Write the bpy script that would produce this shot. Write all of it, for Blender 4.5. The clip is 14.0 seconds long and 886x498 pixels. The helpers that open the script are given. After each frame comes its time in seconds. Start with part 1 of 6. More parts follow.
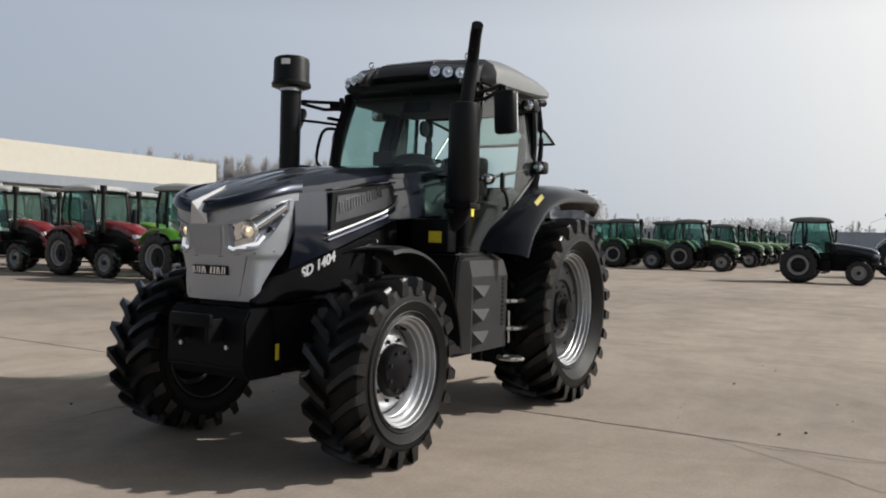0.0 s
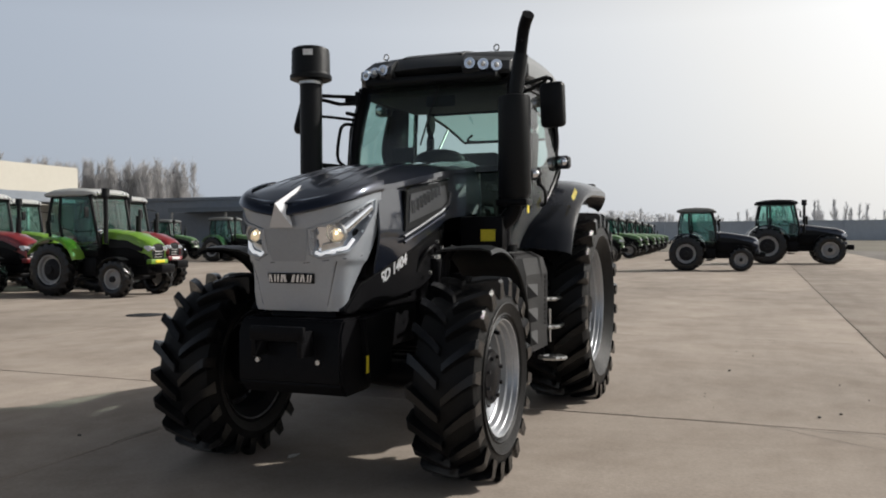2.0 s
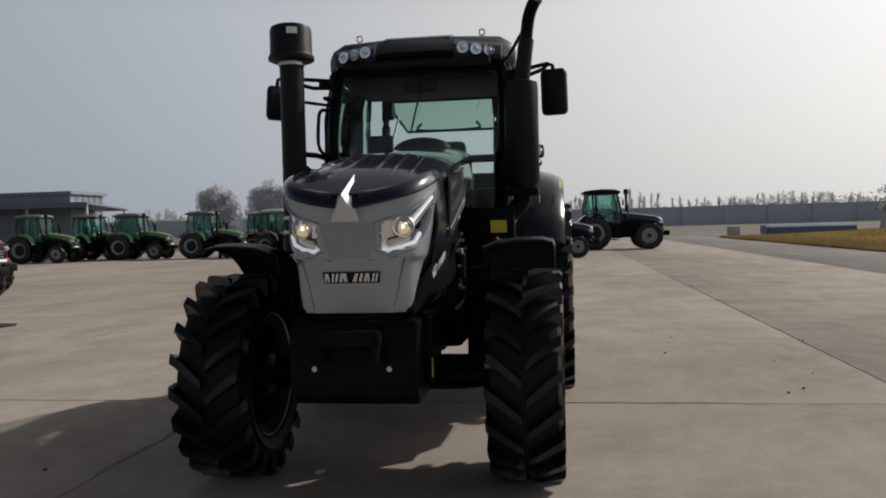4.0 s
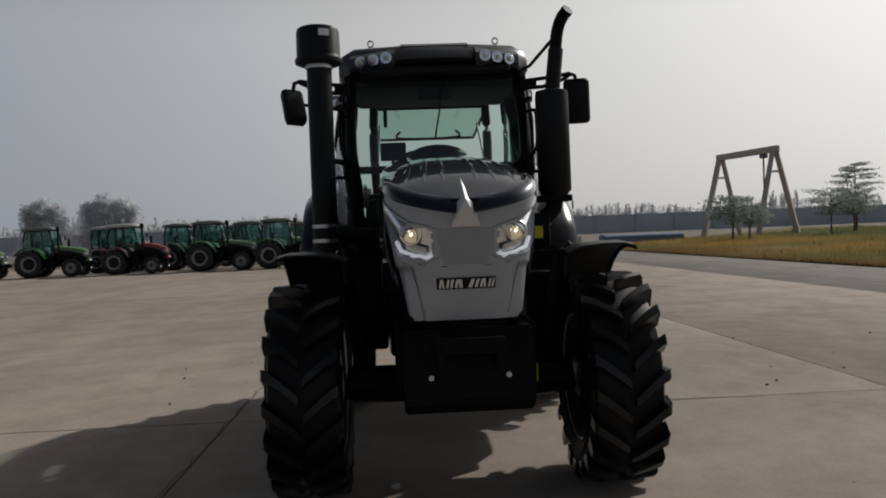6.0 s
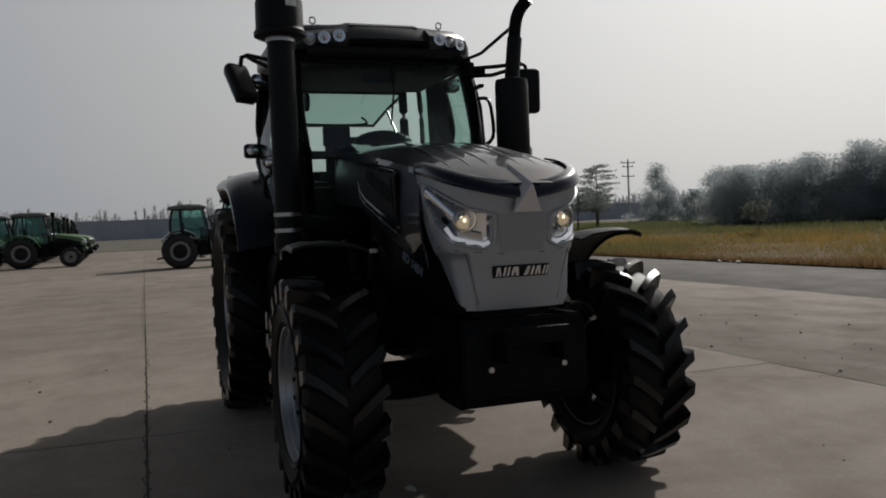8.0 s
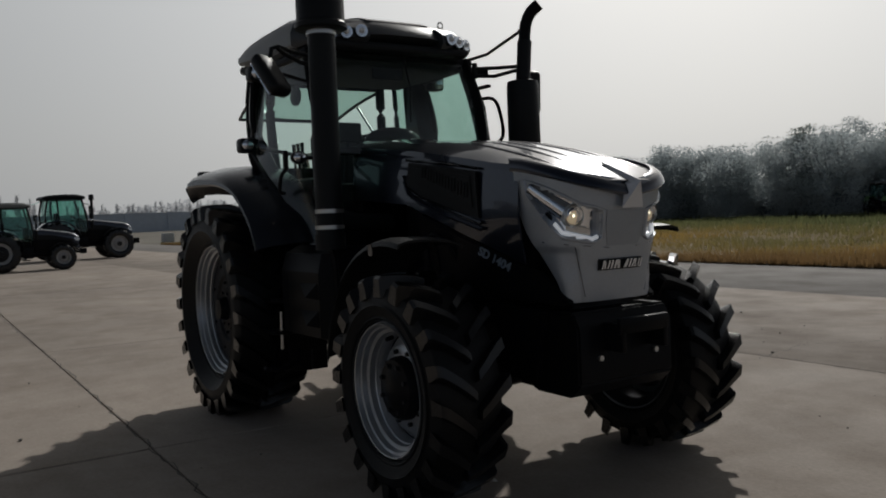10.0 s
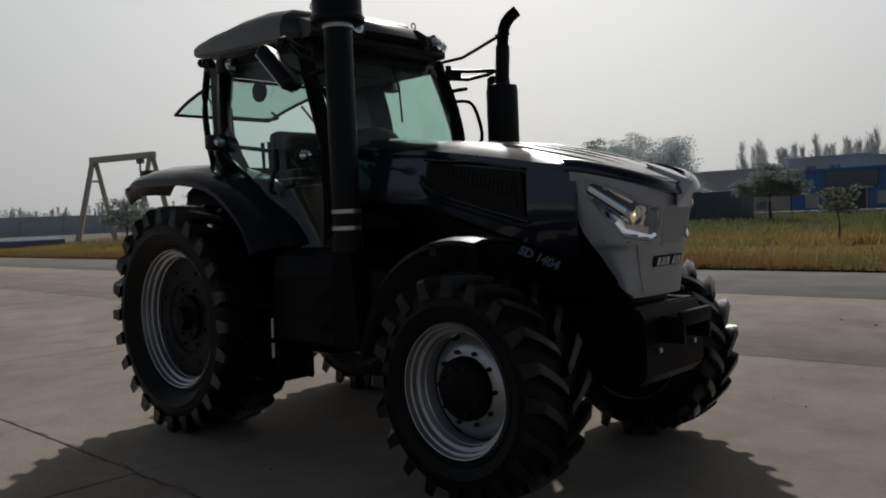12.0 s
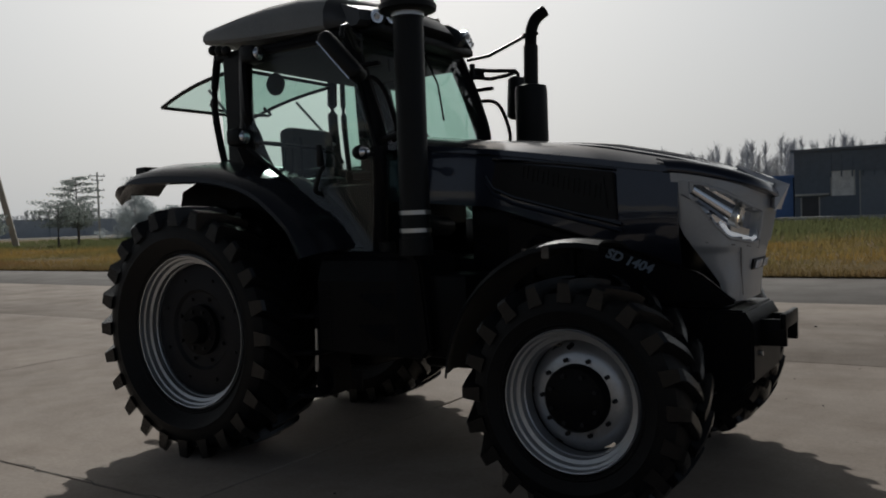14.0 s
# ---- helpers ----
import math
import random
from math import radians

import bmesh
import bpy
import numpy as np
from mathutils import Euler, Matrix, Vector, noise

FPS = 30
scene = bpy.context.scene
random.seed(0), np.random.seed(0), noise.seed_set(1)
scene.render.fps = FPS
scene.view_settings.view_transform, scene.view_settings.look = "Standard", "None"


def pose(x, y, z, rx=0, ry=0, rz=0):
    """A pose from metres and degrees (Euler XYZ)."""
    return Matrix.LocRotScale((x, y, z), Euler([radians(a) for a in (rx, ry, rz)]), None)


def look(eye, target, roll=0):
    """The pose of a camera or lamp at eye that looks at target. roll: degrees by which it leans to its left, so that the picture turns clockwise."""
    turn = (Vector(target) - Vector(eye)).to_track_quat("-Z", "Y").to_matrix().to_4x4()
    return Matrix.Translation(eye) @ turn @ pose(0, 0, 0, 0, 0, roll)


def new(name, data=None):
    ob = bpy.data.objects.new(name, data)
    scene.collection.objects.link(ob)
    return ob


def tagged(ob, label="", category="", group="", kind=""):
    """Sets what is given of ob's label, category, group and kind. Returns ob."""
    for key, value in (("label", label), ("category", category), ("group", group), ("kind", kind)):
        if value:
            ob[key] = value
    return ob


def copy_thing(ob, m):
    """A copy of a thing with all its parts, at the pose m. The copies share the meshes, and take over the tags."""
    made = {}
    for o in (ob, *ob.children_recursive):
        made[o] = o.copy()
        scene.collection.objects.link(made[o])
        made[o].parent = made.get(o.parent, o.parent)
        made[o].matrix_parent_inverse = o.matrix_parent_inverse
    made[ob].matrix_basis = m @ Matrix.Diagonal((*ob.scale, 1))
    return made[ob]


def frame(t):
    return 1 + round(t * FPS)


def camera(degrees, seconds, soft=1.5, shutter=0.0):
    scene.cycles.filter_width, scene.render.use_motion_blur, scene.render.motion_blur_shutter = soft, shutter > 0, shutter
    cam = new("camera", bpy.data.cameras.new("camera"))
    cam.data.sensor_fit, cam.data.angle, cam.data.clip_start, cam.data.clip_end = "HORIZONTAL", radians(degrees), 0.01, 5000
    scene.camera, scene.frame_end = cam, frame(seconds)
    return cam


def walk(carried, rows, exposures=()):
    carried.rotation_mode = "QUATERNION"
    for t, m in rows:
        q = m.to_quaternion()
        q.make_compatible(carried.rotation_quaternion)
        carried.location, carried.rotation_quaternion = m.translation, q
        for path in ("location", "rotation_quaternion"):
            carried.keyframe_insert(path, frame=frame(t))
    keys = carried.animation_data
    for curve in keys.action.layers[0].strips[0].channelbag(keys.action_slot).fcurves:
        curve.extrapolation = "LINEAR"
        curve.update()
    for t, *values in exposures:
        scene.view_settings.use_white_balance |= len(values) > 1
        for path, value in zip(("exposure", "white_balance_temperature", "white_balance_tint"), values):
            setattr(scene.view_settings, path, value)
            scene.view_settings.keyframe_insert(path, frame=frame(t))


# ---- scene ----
# seconds, eye x y z, heading, pitch, lean to the right
ROWS = [
    (0.0, 7.033, 3.780, 1.448, 120.15, -0.88, -1.51),
    (0.5, 7.156, 3.468, 1.428, 118.53, -0.60, -1.19),
    (1.0, 7.215, 3.140, 1.421, 115.49, -0.84, -0.91),
    (1.5, 7.267, 2.804, 1.429, 114.36, -0.80, -0.23),
    (2.0, 7.367, 2.449, 1.432, 111.02, -0.84, 0.26),
    (2.5, 7.405, 2.127, 1.427, 107.48, -1.40, 0.87),
    (3.0, 7.409, 1.768, 1.437, 104.27, -1.49, 1.23),
    (5.5, 7.464, 0.020, 1.453, 90.16, -1.25, 1.85),
    (6.0, 7.461, -0.330, 1.450, 86.91, -0.99, 2.23),
    (6.5, 7.414, -0.687, 1.459, 80.89, -1.25, 2.46),
    (7.0, 7.274, -1.042, 1.463, 77.88, -1.64, 2.35),
    (7.5, 7.125, -1.384, 1.458, 73.29, -1.77, 2.04),
    (8.0, 6.978, -1.704, 1.454, 70.07, -1.88, 2.29),
    (10.5, 6.226, -3.332, 1.493, 53.62, -2.63, 2.11),
    (11.0, 5.995, -3.606, 1.487, 50.16, -2.91, 1.88),
    (11.5, 5.732, -3.847, 1.485, 47.15, -2.84, 1.85),
    (12.0, 5.520, -4.063, 1.498, 43.16, -2.40, 2.31),
    (12.5, 5.259, -4.246, 1.498, 42.45, -2.41, 2.71),
    (13.0, 4.961, -4.431, 1.496, 40.05, -2.11, 2.56),
    (13.5, 4.668, -4.571, 1.502, 34.60, -2.18, 2.25),
    (14.0, 4.371, -4.634, 1.502, 33.21, -2.13, 2.03),
]
EXPOSURES = [(0.0, 0.17, 6500, 10), (2.0, 0.16, 6500, 10), (3.0, -0.03, 6500, 10), (5.5, -0.55, 6500, 10), (6.0, -0.64, 6490, 10), (6.5, -0.76, 6460, 10), (7.5, -0.80, 6420, 10), (8.0, -0.92, 6380, 10), (10.5, -0.98, 6320, 9), (11.5, -0.93, 6310, 9), (12.5, -1.03, 6300, 9), (13.0, -1.06, 6300, 9), (13.5, -1.14, 6300, 9), (14.0, -0.95, 6300, 9)]
cam = camera(56.55, 14.0, soft=1.9)
walk(cam, [(t, pose(x, y, z, 0, 0, h) @ pose(0, 0, 0, 90 + p) @ pose(0, 0, 0, 0, 0, -r)) for t, x, y, z, h, p, r in ROWS], EXPOSURES)

# ---- light: hazy autumn sun, high on the tractor's left flank ----
SUN_TO = Vector((-0.88, 1.10, 1.0)).normalized()
sun = new("sun", bpy.data.lights.new("sun", "SUN"))
sun.data.energy, sun.data.angle, sun.data.color = 4.0, radians(1.2), (1.0, 0.96, 0.90)
sun.matrix_world = look((0, 0, 30), Vector((0, 0, 30)) - SUN_TO)

world = bpy.data.worlds.new("hazy_sky")
scene.world = world
world.use_nodes = True
wn, wl = world.node_tree.nodes, world.node_tree.links
sky = wn.new("ShaderNodeTexSky")
sky.sky_type, sky.sun_disc = "NISHITA", False
sky.sun_elevation, sky.sun_rotation = math.asin(SUN_TO.z), math.atan2(SUN_TO.x, SUN_TO.y)
sky.air_density, sky.dust_density, sky.ozone_density = 1.0, 6.0, 1.0
# haze: pale near the horizon, thinner towards the zenith, brightening towards the sun
def wmath(op, a, b):
    n = wn.new("ShaderNodeMath")
    n.operation = op
    for k, v in enumerate((a, b)):
        if isinstance(v, (int, float)):
            n.inputs[k].default_value = v
        else:
            wl.new(v, n.inputs[k])
    return n.outputs[0]


tco, sep, dot = wn.new("ShaderNodeTexCoord"), wn.new("ShaderNodeSeparateXYZ"), wn.new("ShaderNodeVectorMath")
wl.new(tco.outputs["Generated"], sep.inputs[0])
dot.operation = "DOT_PRODUCT"
wl.new(tco.outputs["Generated"], dot.inputs[0])
dot.inputs[1].default_value = SUN_TO
near = wmath("POWER", wmath("MULTIPLY_ADD", dot.outputs["Value"], 0.5), 3.5)
near.node.inputs[0].links[0].from_node.inputs[2].default_value = 0.5


def thinning(z0, z1, least):
    n = wn.new("ShaderNodeMapRange")
    n.inputs["From Min"].default_value, n.inputs["From Max"].default_value = z0, z1
    n.inputs["To Min"].default_value, n.inputs["To Max"].default_value = 1.0, least
    wl.new(sep.outputs["Z"], n.inputs["Value"])
    return n.outputs["Result"]


broad = wmath("MULTIPLY", wmath("ADD", wmath("MULTIPLY", near, 9.3), 4.2), thinning(0.24, 0.60, 0.10))
total = wmath("ADD", broad, wmath("MULTIPLY", wmath("POWER", near, 3.0), 6.0))
hue = wn.new("ShaderNodeMix")
hue.data_type = "RGBA"
hue.clamp_factor = True
wl.new(wmath("MULTIPLY", near, 2.2), hue.inputs["Factor"])
hue.inputs["A"].default_value, hue.inputs["B"].default_value = (0.87, 1.0, 1.20, 1), (1.0, 1.0, 0.985, 1)
tone = wn.new("ShaderNodeVectorMath")
tone.operation = "SCALE"
wl.new(hue.outputs["Result"], tone.inputs[0])
wl.new(total, tone.inputs["Scale"])
mix = wn.new("ShaderNodeMix")
mix.data_type = "RGBA"
mix.inputs["Factor"].default_value = 0.85
wl.new(sky.outputs["Color"], mix.inputs["A"])
wl.new(tone.outputs[0], mix.inputs["B"])
wl.new(mix.outputs["Result"], wn["Background"].inputs["Color"])
wn["Background"].inputs["Strength"].default_value = 0.094


# ---- materials ----
def material(name, colour, rough=0.5, metal=0.0, vary=0.15, scale=4.0, bump=0.0, bump_scale=60.0, coat=0.0, spec=0.5, dust=0.0, dust_colour=(0.30, 0.26, 0.21)):
    """Principled surface with mottling at two scales, uneven gloss, fine relief and dust."""
    m = bpy.data.materials.new(name)
    m.use_nodes = True
    n, l = m.node_tree.nodes, m.node_tree.links
    b = n["Principled BSDF"]
    b.inputs["Metallic"].default_value = metal
    b.inputs["Coat Weight"].default_value = coat
    b.inputs["Coat Roughness"].default_value = 0.035
    b.inputs["Coat IOR"].default_value = 1.45
    b.inputs["Specular IOR Level"].default_value = spec
    tc = n.new("ShaderNodeTexCoord")
    big, small = n.new("ShaderNodeTexNoise"), n.new("ShaderNodeTexNoise")
    big.inputs["Scale"].default_value, big.inputs["Detail"].default_value = scale, 6
    small.inputs["Scale"].default_value, small.inputs["Detail"].default_value = scale * 12, 4
    l.new(tc.outputs["Object"], big.inputs["Vector"])
    l.new(tc.outputs["Object"], small.inputs["Vector"])
    add = n.new("ShaderNodeMath")
    add.operation = "ADD"
    l.new(big.outputs["Fac"], add.inputs[0])
    l.new(small.outputs["Fac"], add.inputs[1])
    ramp = n.new("ShaderNodeMapRange")
    ramp.inputs["From Min"].default_value, ramp.inputs["From Max"].default_value = 0.6, 1.4
    ramp.inputs["To Min"].default_value, ramp.inputs["To Max"].default_value = 1 - vary, 1 + vary
    l.new(add.outputs[0], ramp.inputs["Value"])
    tint = n.new("ShaderNodeVectorMath")
    tint.operation = "SCALE"
    tint.inputs[0].default_value = colour
    l.new(ramp.outputs["Result"], tint.inputs["Scale"])
    last = tint.outputs[0]
    if dust:
        dm = n.new("ShaderNodeMix")
        dm.data_type = "RGBA"
        dr = n.new("ShaderNodeMapRange")
        dr.inputs["From Min"].default_value, dr.inputs["From Max"].default_value = 0.42, 0.75
        dr.inputs["To Max"].default_value = dust
        l.new(big.outputs["Fac"], dr.inputs["Value"])
        l.new(dr.outputs["Result"], dm.inputs["Factor"])
        l.new(last, dm.inputs["A"])
        dm.inputs["B"].default_value = (*dust_colour, 1)
        last = dm.outputs["Result"]
    l.new(last, b.inputs["Base Color"])
    rr = n.new("ShaderNodeMapRange")
    rr.inputs["To Min"].default_value, rr.inputs["To Max"].default_value = max(0.02, rough * 0.8), min(1, rough * 1.2)
    l.new(big.outputs["Fac"], rr.inputs["Value"])
    l.new(rr.outputs["Result"], b.inputs["Roughness"])
    if bump:
        bt = n.new("ShaderNodeTexNoise")
        bt.inputs["Scale"].default_value, bt.inputs["Detail"].default_value = bump_scale, 5
        l.new(tc.outputs["Object"], bt.inputs["Vector"])
        bn = n.new("ShaderNodeBump")
        bn.inputs["Strength"].default_value, bn.inputs["Distance"].default_value = bump, 0.01
        l.new(bt.outputs["Fac"], bn.inputs["Height"])
        l.new(bn.outputs["Normal"], b.inputs["Normal"])
    return m


def glass_material(name, tint, gloss=1.0, dust=0.045):
    m = bpy.data.materials.new(name)
    m.use_nodes = True
    n, l = m.node_tree.nodes, m.node_tree.links
    n.remove(n["Principled BSDF"])
    t, g, f, x = n.new("ShaderNodeBsdfTransparent"), n.new("ShaderNodeBsdfGlossy"), n.new("ShaderNodeLayerWeight"), n.new("ShaderNodeMixShader")
    t.inputs["Color"].default_value = (*tint, 1)
    g.inputs["Roughness"].default_value = 0.03
    g.inputs["Color"].default_value = (gloss, gloss, gloss, 1)
    f.inputs["Blend"].default_value = 0.5
    k, a = n.new("ShaderNodeMath"), n.new("ShaderNodeMath")
    k.operation, a.operation = "POWER", "MULTIPLY_ADD"
    k.inputs[1].default_value, a.inputs[1].default_value, a.inputs[2].default_value = 4.0, 0.6, 0.05
    l.new(f.outputs["Facing"], k.inputs[0])
    l.new(k.outputs[0], a.inputs[0])
    l.new(a.outputs[0], x.inputs["Fac"])
    # a thin film of dust, added to lift dark panes, scatters light on both sides
    film, d1, d2, haze = n.new("ShaderNodeMixShader"), n.new("ShaderNodeBsdfDiffuse"), n.new("ShaderNodeBsdfTranslucent"), n.new("ShaderNodeMixShader")
    d1.inputs["Color"].default_value = d2.inputs["Color"].default_value = (0.55, 0.58, 0.57, 1)
    film.inputs["Fac"].default_value, haze.inputs["Fac"].default_value = 0.5, dust
    l.new(d1.outputs[0], film.inputs[1])
    l.new(d2.outputs[0], film.inputs[2])
    l.new(t.outputs[0], haze.inputs[1])
    l.new(film.outputs[0], haze.inputs[2])
    l.new(haze.outputs[0], x.inputs[1])
    l.new(g.outputs[0], x.inputs[2])
    l.new(x.outputs[0], n["Material Output"].inputs["Surface"])
    return m


def glow(name, colour, strength):
    m = material(name, colour, 0.2)
    b = m.node_tree.nodes["Principled BSDF"]
    b.inputs["Emission Color"].default_value = (*colour, 1)
    b.inputs["Emission Strength"].default_value = strength
    return m


PAINT = material("black_pearl_paint", (0.014, 0.019, 0.034), 0.30, 0.6, 0.12, 3, coat=1.0, spec=0.4, dust=0.003)
FENDER = material("black_fender_paint", (0.014, 0.016, 0.021), 0.20, 0.0, 0.15, 4, coat=0.15, spec=0.2, dust=0.004)
BLACK = material("black_enamel", (0.008, 0.008, 0.009), 0.32, 0.0, 0.25, 5, 0.1, 90, spec=0.06)
ROOF = material("grey_roof_plastic", (0.185, 0.195, 0.20), 0.42, 0.0, 0.1, 5, 0.03, 160, spec=0.3, dust=0.04)
VISOR = material("dark_visor_plastic", (0.040, 0.043, 0.046), 0.34, 0.0, 0.1, 5, 0.03, 160, spec=0.5, dust=0.03)
PLASTIC = material("dark_grey_plastic", (0.026, 0.026, 0.027), 0.48, 0.0, 0.12, 6, 0.2, 200, spec=0.24, dust=0.012)
TRIM = material("black_moulded_plastic", (0.012, 0.013, 0.014), 0.4, 0.0, 0.15, 6, 0.15, 220, spec=0.14)
RUBBER = material("tyre_rubber", (0.007, 0.007, 0.0075), 0.20, 0.0, 0.25, 5, 0.25, 120, spec=0.36, dust=0.006, dust_colour=(0.05, 0.046, 0.042))
SIDEWALL = material("tyre_carcass_rubber", (0.008, 0.008, 0.0082), 0.48, 0.0, 0.25, 5, 0.3, 90, spec=0.16, dust=0.015, dust_colour=(0.05, 0.046, 0.042))
SILVER = material("silver_rim_paint", (0.46, 0.475, 0.495), 0.36, 0.8, 0.10, 6, 0.05, 150, dust=0.02)
HUBGREY = material("dark_hub_paint", (0.020, 0.020, 0.022), 0.5, 0.1, 0.2, 8, 0.1, 100, spec=0.15)
MASK = material("satin_silver_mask", (0.35, 0.38, 0.42), 0.36, 0.45, 0.06, 5, 0.03, 300, coat=0.3)
MESHGREY = material("grey_mesh_panel", (0.30, 0.325, 0.355), 0.42, 0.5, 0.06, 6, 0.05, 420)
CHROME = material("polished_chrome", (0.76, 0.78, 0.82), 0.12, 1.0, 0.03, 4)
STEEL = material("bright_steel", (0.55, 0.55, 0.54), 0.32, 0.9, 0.12, 10)
GLASS = glass_material("green_tinted_glass", (0.60, 0.76, 0.71), 0.9)
LENS = glass_material("clear_lens", (0.92, 0.93, 0.94))
WARM = glow("warm_lamp", (1.0, 0.78, 0.50), 0.38)
CORE = glow("lamp_core", (1.0, 0.88, 0.62), 4.0)
WHITE_LED = glow("white_light_strip", (0.95, 0.97, 1.0), 0.4)
WHITE = material("white_lettering", (0.78, 0.78, 0.77), 0.4)
YELLOW = material("yellow_label", (0.72, 0.60, 0.03), 0.5)
LETTER = material("silver_lettering", (0.60, 0.64, 0.70), 0.22, 0.92)
NUMBER = material("white_number_film", (0.78, 0.80, 0.83), 0.35, 0.35)
DARKCHROME = material("smoked_chrome", (0.16, 0.165, 0.175), 0.12, 1.0, 0.05, 4)
GUNMETAL = material("gunmetal_insert", (0.13, 0.135, 0.145), 0.34, 0.8, 0.1, 5)
EMBLEM = material("grey_emblem_bars", (0.26, 0.27, 0.29), 0.25, 1.0, 0.05, 5)
SEAT = material("black_seat_cloth", (0.03, 0.03, 0.032), 0.85, 0.0, 0.2, 12, 0.3, 300)


# ---- mesh helpers ----
def part(name, bm, mat, parent=None, label="", angle=38):
    bmesh.ops.recalc_face_normals(bm, faces=bm.faces)
    lim = radians(angle)
    for f in bm.faces:
        f.smooth = True
    for e in bm.edges:
        e.smooth = len(e.link_faces) == 2 and e.calc_face_angle(3.2) < lim
    me = bpy.data.meshes.new(name)
    bm.to_mesh(me)
    bm.free()
    me.materials.append(mat)
    ob = new(name, me)
    ob.parent = parent
    if label:
        ob["label"] = label
    return ob


def again(ob, m, parent=None):
    """Another part on the same mesh."""
    c = new(ob.name.split(".")[0], ob.data)
    c.parent = parent or ob.parent
    c.matrix_basis = m
    if "label" in ob.keys():
        c["label"] = ob["label"]
    return c


def root(name, m=Matrix()):
    e = new(name)
    e.empty_display_size = 0.3
    e.matrix_basis = m
    return e


def box(bm, x0, x1, y0, y1, z0, z1, bevel=0.0, m=None, seg=2):
    c = Matrix.Translation(((x0 + x1) / 2, (y0 + y1) / 2, (z0 + z1) / 2)) @ Matrix.Diagonal((abs(x1 - x0), abs(y1 - y0), abs(z1 - z0), 1))
    r = bmesh.ops.create_cube(bm, size=1, matrix=(m or Matrix()) @ c)
    if bevel:
        es = list({e for v in r["verts"] for e in v.link_edges})
        bmesh.ops.bevel(bm, geom=es, offset=bevel, segments=seg, affect="EDGES", profile=0.5)
    return bm


def cyl(bm, p, q, r0, r1=None, seg=24):
    """A cylinder or cone from p to q."""
    p, q = Vector(p), Vector(q)
    d = q - p
    m = Matrix.Translation((p + q) / 2) @ d.to_track_quat("Z", "Y").to_matrix().to_4x4()
    bmesh.ops.create_cone(bm, cap_ends=True, segments=seg, radius1=r0, radius2=r0 if r1 is None else r1, depth=d.length, matrix=m)
    return bm


def ball(bm, c, r, sx=1, sy=1, sz=1, u=18, v=12):
    bmesh.ops.create_uvsphere(bm, u_segments=u, v_segments=v, radius=r, matrix=Matrix.Translation(c) @ Matrix.Diagonal((sx, sy, sz, 1)))
    return bm


def lathe(bm, profile, c, seg=48, axis="Y", closed=False):
    """Turns (radius, along) pairs round an axis through c."""
    rings = []
    for r, a in profile:
        ring = []
        for i in range(seg):
            t = 2 * math.pi * i / seg
            u, w = r * math.sin(t), r * math.cos(t)
            ring.append(bm.verts.new((c[0] + u, c[1] + a, c[2] + w) if axis == "Y" else (c[0] + u, c[1] + w, c[2] + a)))
        rings.append(ring)
    pairs = list(zip(rings, rings[1:]))
    if closed:
        pairs.append((rings[-1], rings[0]))
    for a, b in pairs:
        for i in range(seg):
            j = (i + 1) % seg
            bm.faces.new((a[i], a[j], b[j], b[i]))
    return bm


def tube(bm, pts, r, seg=10, flat=1.0):
    """A bar of round or flattened section along points."""
    pts = [Vector(p) for p in pts]
    rings = []
    for i, p in enumerate(pts):
        d = (pts[min(i + 1, len(pts) - 1)] - pts[max(i - 1, 0)]).normalized()
        s = d.cross(Vector((0, 0, 1)))
        s = s.normalized() if s.length > 0.05 else Vector((0, 1, 0))
        u = s.cross(d).normalized()
        rr = r[i] if isinstance(r, (list, tuple)) else r
        rings.append([bm.verts.new(p + s * rr * math.cos(2 * math.pi * k / seg) + u * rr * flat * math.sin(2 * math.pi * k / seg)) for k in range(seg)])
    for a, b in zip(rings, rings[1:]):
        for k in range(seg):
            bm.faces.new((a[k], a[(k + 1) % seg], b[(k + 1) % seg], b[k]))
    bm.faces.new(rings[0])
    bm.faces.new(rings[-1][::-1])
    return bm


def bend(pts, n=6):
    """A smooth line through points."""
    pts = [Vector(p) for p in pts]
    out = []
    for i in range(len(pts) - 1):
        a, b, c, d = pts[max(i - 1, 0)], pts[i], pts[i + 1], pts[min(i + 2, len(pts) - 1)]
        for k in range(n):
            t = k / n
            out.append(0.5 * (2 * b + (c - a) * t + (2 * a - 5 * b + 4 * c - d) * t * t + (3 * b - a - 3 * c + d) * t ** 3))
    return out + [pts[-1]]


def prism(bm, outline, y0, y1, bevel=0.0):
    """An (x, z) outline drawn out from y0 to y1."""
    a = [bm.verts.new((x, y0, z)) for x, z in outline]
    b = [bm.verts.new((x, y1, z)) for x, z in outline]
    n = len(a)
    fs = [bm.faces.new(a), bm.faces.new(b[::-1])]
    fs += [bm.faces.new((a[i], b[i], b[(i + 1) % n], a[(i + 1) % n])) for i in range(n)]
    if bevel:
        bmesh.ops.recalc_face_normals(bm, faces=fs)
        bmesh.ops.bevel(bm, geom=list({e for f in fs for e in f.edges}), offset=bevel, segments=2, affect="EDGES")
    return bm


